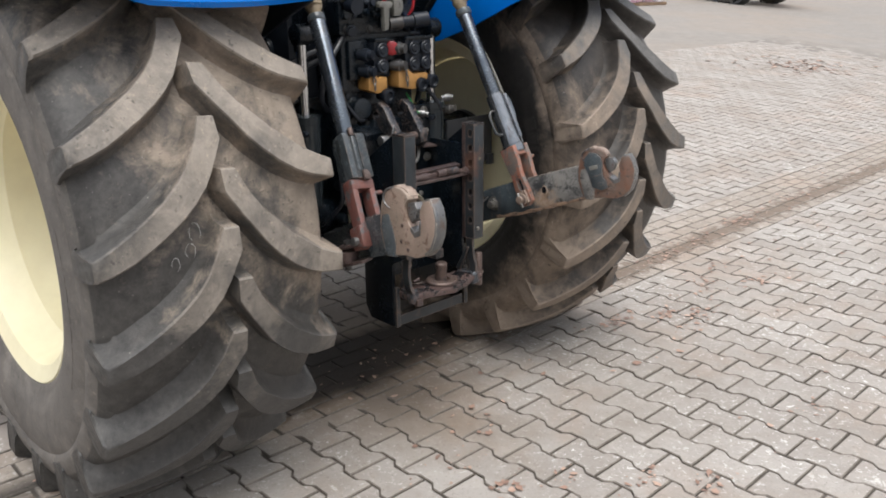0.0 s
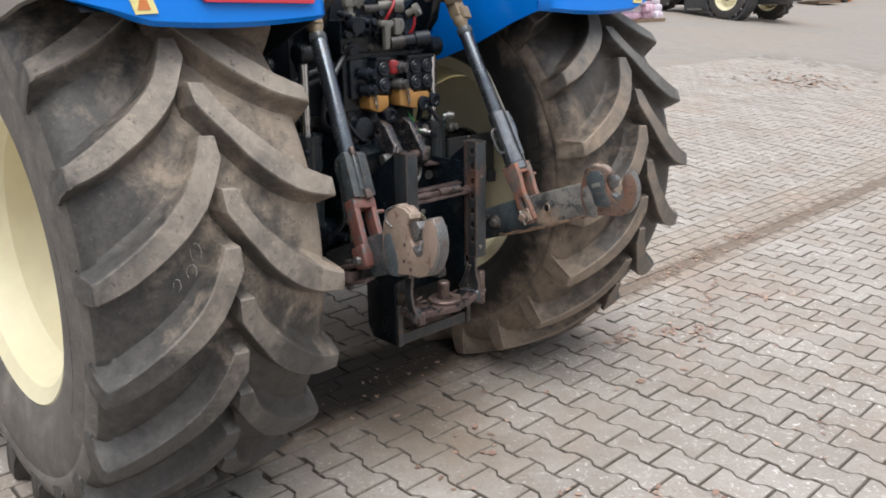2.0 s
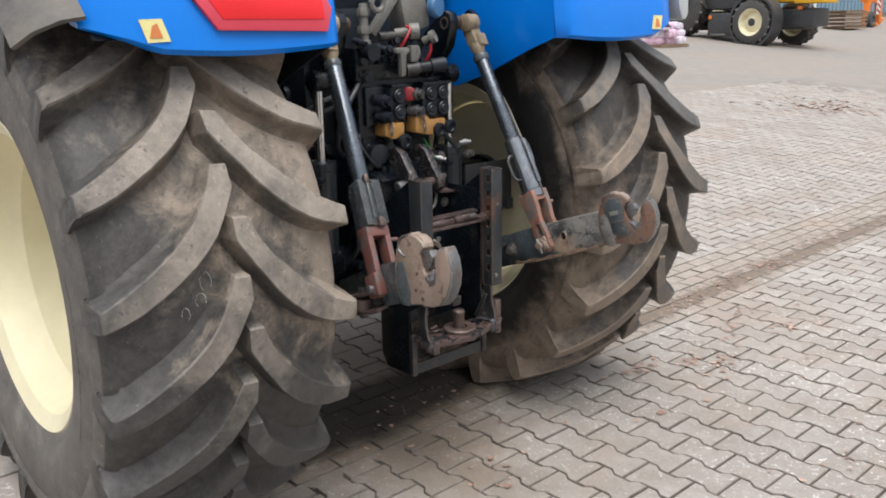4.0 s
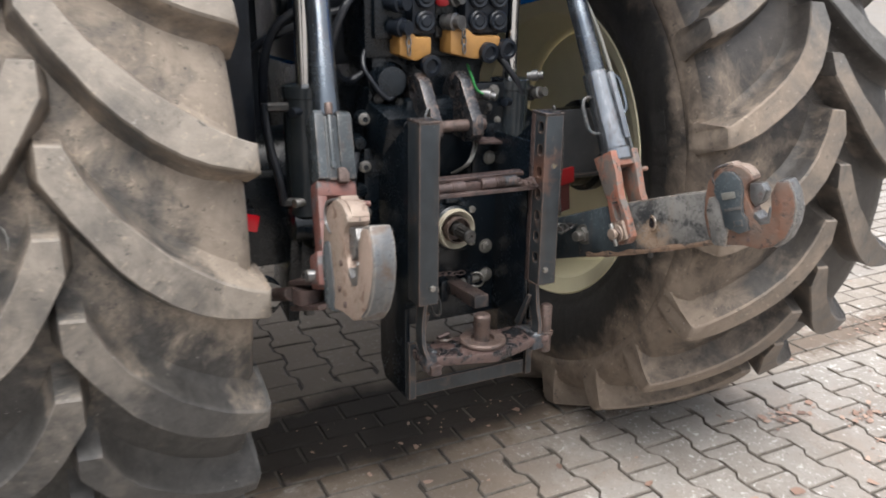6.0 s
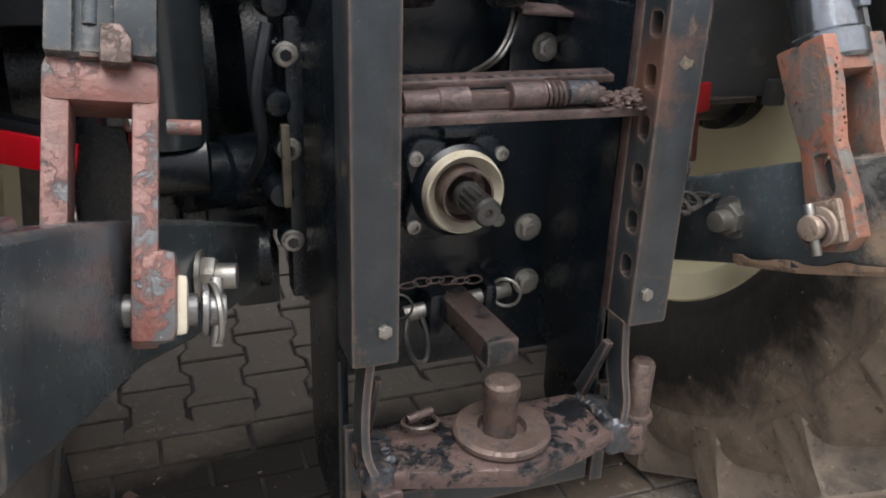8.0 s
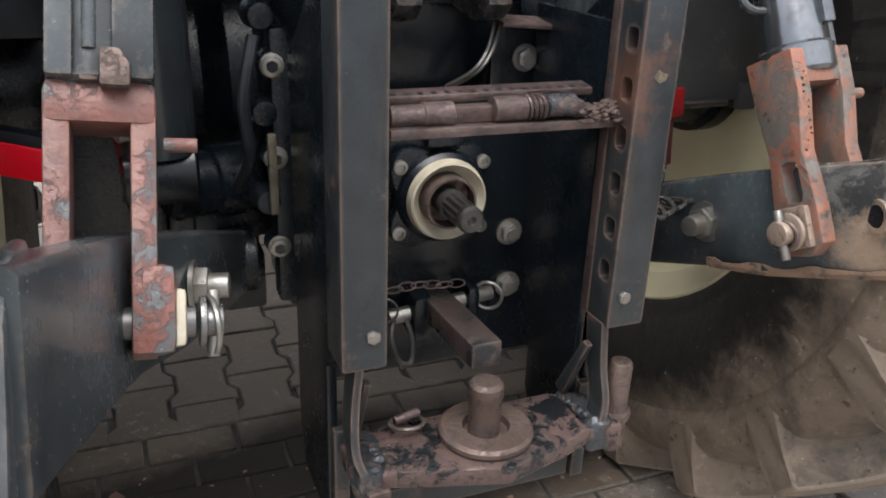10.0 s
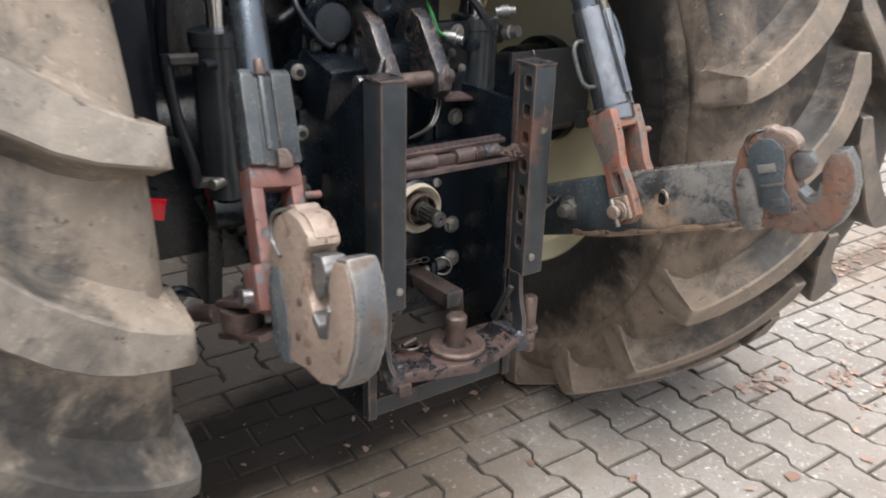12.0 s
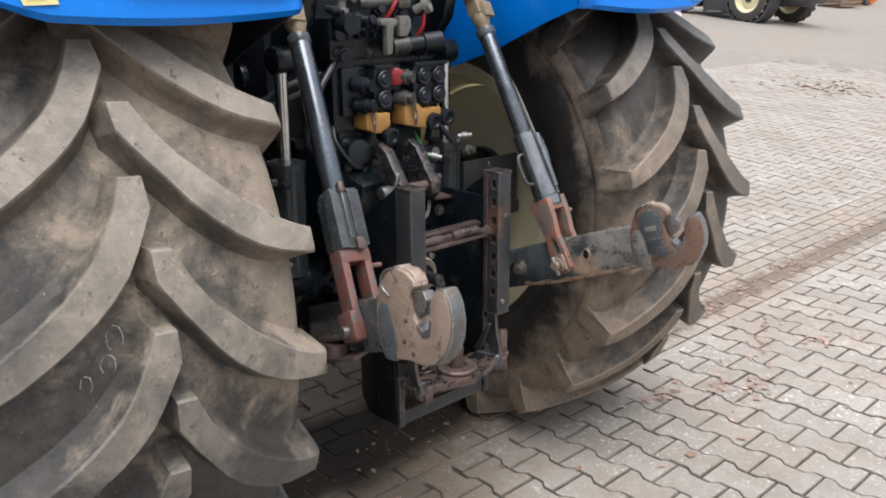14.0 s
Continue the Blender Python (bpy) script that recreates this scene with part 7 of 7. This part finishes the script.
# ---- leaves ----
def build_leaves():
    rr = random.Random(11)
    bm = bmesh.new()

    def leaf(x, y, size):
        a = rr.uniform(0, 6.28)
        n = rr.choice((5, 6, 7))
        z = max(0.004, rise(y) + 0.003)
        long = rr.uniform(0.45, 0.85)
        ring = []
        for k in range(n):
            t = 2 * math.pi * (k + rr.uniform(-0.3, 0.3)) / n
            r = size * rr.uniform(0.55, 1.15)
            px, py = r * math.cos(t), long * r * math.sin(t)
            ring.append(bm.verts.new((x + px * math.cos(a) - py * math.sin(a), y + px * math.sin(a) + py * math.cos(a), z + 0.001 + rr.uniform(0, 0.22) * size)))
        mid = bm.verts.new((x, y, z + 0.0015))
        for k in range(n):
            bm.faces.new((mid, ring[k], ring[(k + 1) % n]))

    for x, y, s in ((0.995, -0.981, 0.028), (0.158, -0.734, 0.03), (0.603, -0.747, 0.026), (1.25, -1.05, 0.025), (0.85, -0.95, 0.02)):
        leaf(x, y, s)
    # crumbled drifts, then lone leaves
    for cx, cy, spread, n in ((1.35, -0.62, 0.05, 34), (1.62, -0.75, 0.05, 30), (1.75, -0.88, 0.06, 34), (1.5, -0.95, 0.05, 14), (-0.12, -1.21, 0.04, 9), (0.01, -1.32, 0.04, 9), (0.24, -1.52, 0.05, 12), (0.37, -1.71, 0.05, 10), (1.16, -1.72, 0.05, 10), (2.2, -0.65, 0.06, 22), (2.45, -0.85, 0.07, 18), (2.0, -0.75, 0.08, 16), (3.556, -0.154, 0.2, 60), (4.6, -0.12, 0.25, 60), (2.8, -0.18, 0.16, 40), (2.3, -0.2, 0.16, 30), (5.8, -0.1, 0.4, 40), (0.05, -0.85, 0.1, 12), (-0.2, -0.95, 0.1, 12), (0.1, -0.1, 0.25, 12), (-0.35, 0.05, 0.2, 6), (0.5, -0.15, 0.2, 9), (3.3, -1.2, 0.3, 24), (2.6, -0.6, 0.2, 22)):
        for _ in range(n * 2):
            leaf(rr.gauss(cx, spread * 1.2), rr.gauss(cy, spread * (0.3 if spread > 0.15 and cy > -0.3 else 0.6)), rr.uniform(0.003, 0.008) if rr.random() < 0.7 else rr.uniform(0.009, 0.022))
    for _ in range(150):
        leaf(rr.gauss(12.1, 0.6), rr.gauss(3.3, 0.42), rr.uniform(0.02, 0.075))
    for _ in range(70):
        leaf(rr.uniform(-1.5, 5), rr.uniform(-2.2, 0.3), rr.uniform(0.006, 0.02))
    for _ in range(160):
        leaf(rr.uniform(-1.5, 4), rr.uniform(-2.2, 0.3), rr.uniform(0.002, 0.005))
    bmesh.ops.recalc_face_normals(bm, faces=bm.faces)
    ob = part("fallen_leaves", bm, LEAF)
    tagged(ob, "dry brown fallen leaves scattered over the pavers", "leaves", kind="stuff")


build_leaves()


# ---- pavers, last ----
PW, PL = 0.155, 0.2065
X0, Y0 = 0.745, -0.565


def paver_mesh(gap=0.0038, d=0.0115):
    w, l, h = PW / 2 - gap, PL / 2 - gap, 0.05
    side = [(w + d, -l), (w + d, -l * 0.64), (w - d, -l * 0.36), (w - d, l * 0.36), (w + d, l * 0.64), (w + d, l)]
    out = side + [(-x, -y) for x, y in side]
    bm = bmesh.new()
    e = 0.0035
    cx = lambda v: v - math.copysign(e, v)
    top = [bm.verts.new((cx(x), cx(y) if abs(y) == l else y, 0)) for x, y in out]
    mid = [bm.verts.new((x, y, -0.0035)) for x, y in out]
    low = [bm.verts.new((x, y, -h * 0.5)) for x, y in out]
    bm.faces.new(top)
    n = len(out)
    for a, c in ((top, mid), (mid, low)):
        for k in range(n):
            f = bm.faces.new((a[k], c[k], c[(k + 1) % n], a[(k + 1) % n]))
            f.material_index = 1
    bmesh.ops.recalc_face_normals(bm, faces=bm.faces)
    for f in bm.faces:
        if f.normal.z < -0.5:
            f.normal_flip()
    return mesh_of("paver", bm, [PAVER, JOINT], 20)


def half_mesh():
    bm = box((0, 0, -0.0125), (0.15, 0.0975, 0.025))
    rounded(bm, 0.0035, 1)
    bm.normal_update()
    for f in bm.faces:
        f.material_index = 0 if f.normal.z > 0.95 else 1
    return mesh_of("half_paver", bm, [PAVER, JOINT], 20)


def brick_mesh():
    bm = box((0, 0, -0.0125), (0.2, 0.098, 0.025))
    rounded(bm, 0.0035, 1)
    bm.normal_update()
    for f in bm.faces:
        f.material_index = 0 if f.normal.z > 0.95 else 1
    return mesh_of("brick", bm, [BRICK, JOINT], 20)


def build_pavement():
    pave = new("pavement")
    tagged(pave, "grey interlocking concrete pavers with a brick drain strip", "pavement", kind="structure")
    rr = random.Random(21)
    pm, bmsh, hm = paver_mesh(), brick_mesh(), half_mesh()
    pv = np.array([v.co[:] for v in pm.vertices])
    faces = [tuple(p.vertices) for p in pm.polygons]
    bv = np.array([v.co[:] for v in bmsh.vertices])
    bfaces = [tuple(p.vertices) for p in bmsh.polygons]
    hv = np.array([v.co[:] for v in hm.vertices])
    hfaces = [tuple(p.vertices) for p in hm.polygons]
    far = {"p": ([], []), "b": ([], []), "h": ([], [])}
    singles = 0

    def lay(x, y, kind):
        nonlocal singles
        slope = (rise(y + 0.05) - rise(y - 0.05)) / 0.1
        z = rise(y) + rr.uniform(-0.0022, 0.0022)
        tx, ty = rr.uniform(-0.006, 0.006), slope + rr.uniform(-0.006, 0.006)
        near = -0.35 < x < 2.05 and -1.35 < y < -0.2 if kind == "p" else kind == "b" and -0.7 < x < 1.6
        if near and singles < 300:
            singles += 1
            ob = new("paver" if kind == "p" else "brick", pm if kind == "p" else bmsh)
            ob.parent = pave
            ob.matrix_basis = Matrix.Translation((x, y, z)) @ Euler((math.atan(ty), -tx, rr.uniform(-0.006, 0.006))).to_matrix().to_4x4()
        else:
            vs, fs = far[kind]
            base = len(vs)
            src, sf = {"p": (pv, faces), "b": (bv, bfaces), "h": (hv, hfaces)}[kind]
            for vx, vy, vz in src:
                vs.append((x + vx, y + vy, z + vz + tx * vx + ty * vy))
            fs.extend(tuple(i + base for i in f) for f in sf)

    for i in range(-44, 99):
        x = X0 + PW * (i + 0.5)
        for j in range(-27, 30):
            y = Y0 + PL * (j + 0.5 + (0.5 if i % 2 else 0))
            if y < -6 or y > 5.34:
                continue
            if i % 2 and (abs(y + 0.3585) < 0.02 or abs(y - 0.261) < 0.02):
                lay(x, y + (-0.0516 if y < 0 else 0.0516), "h")
                continue
            if -0.36 < y < 0.262:
                continue
            lay(x, y, "p")
    for j, y in enumerate([-0.307 + 0.1033 * k for k in range(6)]):
        for i in range(-30, 76):
            lay(0.21 * i + (0.105 if j % 2 else 0), y, "b")
    for kind, name, mat, lab in (("h", "half_paver_row", PAVER, "grey half pavers along the drain"), ("p", "paver_field", PAVER, "grey interlocking concrete pavers"), ("b", "brick_row", BRICK, "brown brick drain rows")):
        me = bpy.data.meshes.new(name)
        me.from_pydata(far[kind][0], [], far[kind][1])
        me.materials.append(mat)
        me.materials.append(JOINT)
        slots = [q.material_index for q in {"p": pm, "b": bmsh, "h": hm}[kind].polygons]
        me.polygons.foreach_set("material_index", slots * (len(me.polygons) // len(slots)))
        ob = new(name, me)
        ob.parent = pave
        tagged(ob, lab, kind="stuff")


build_pavement()
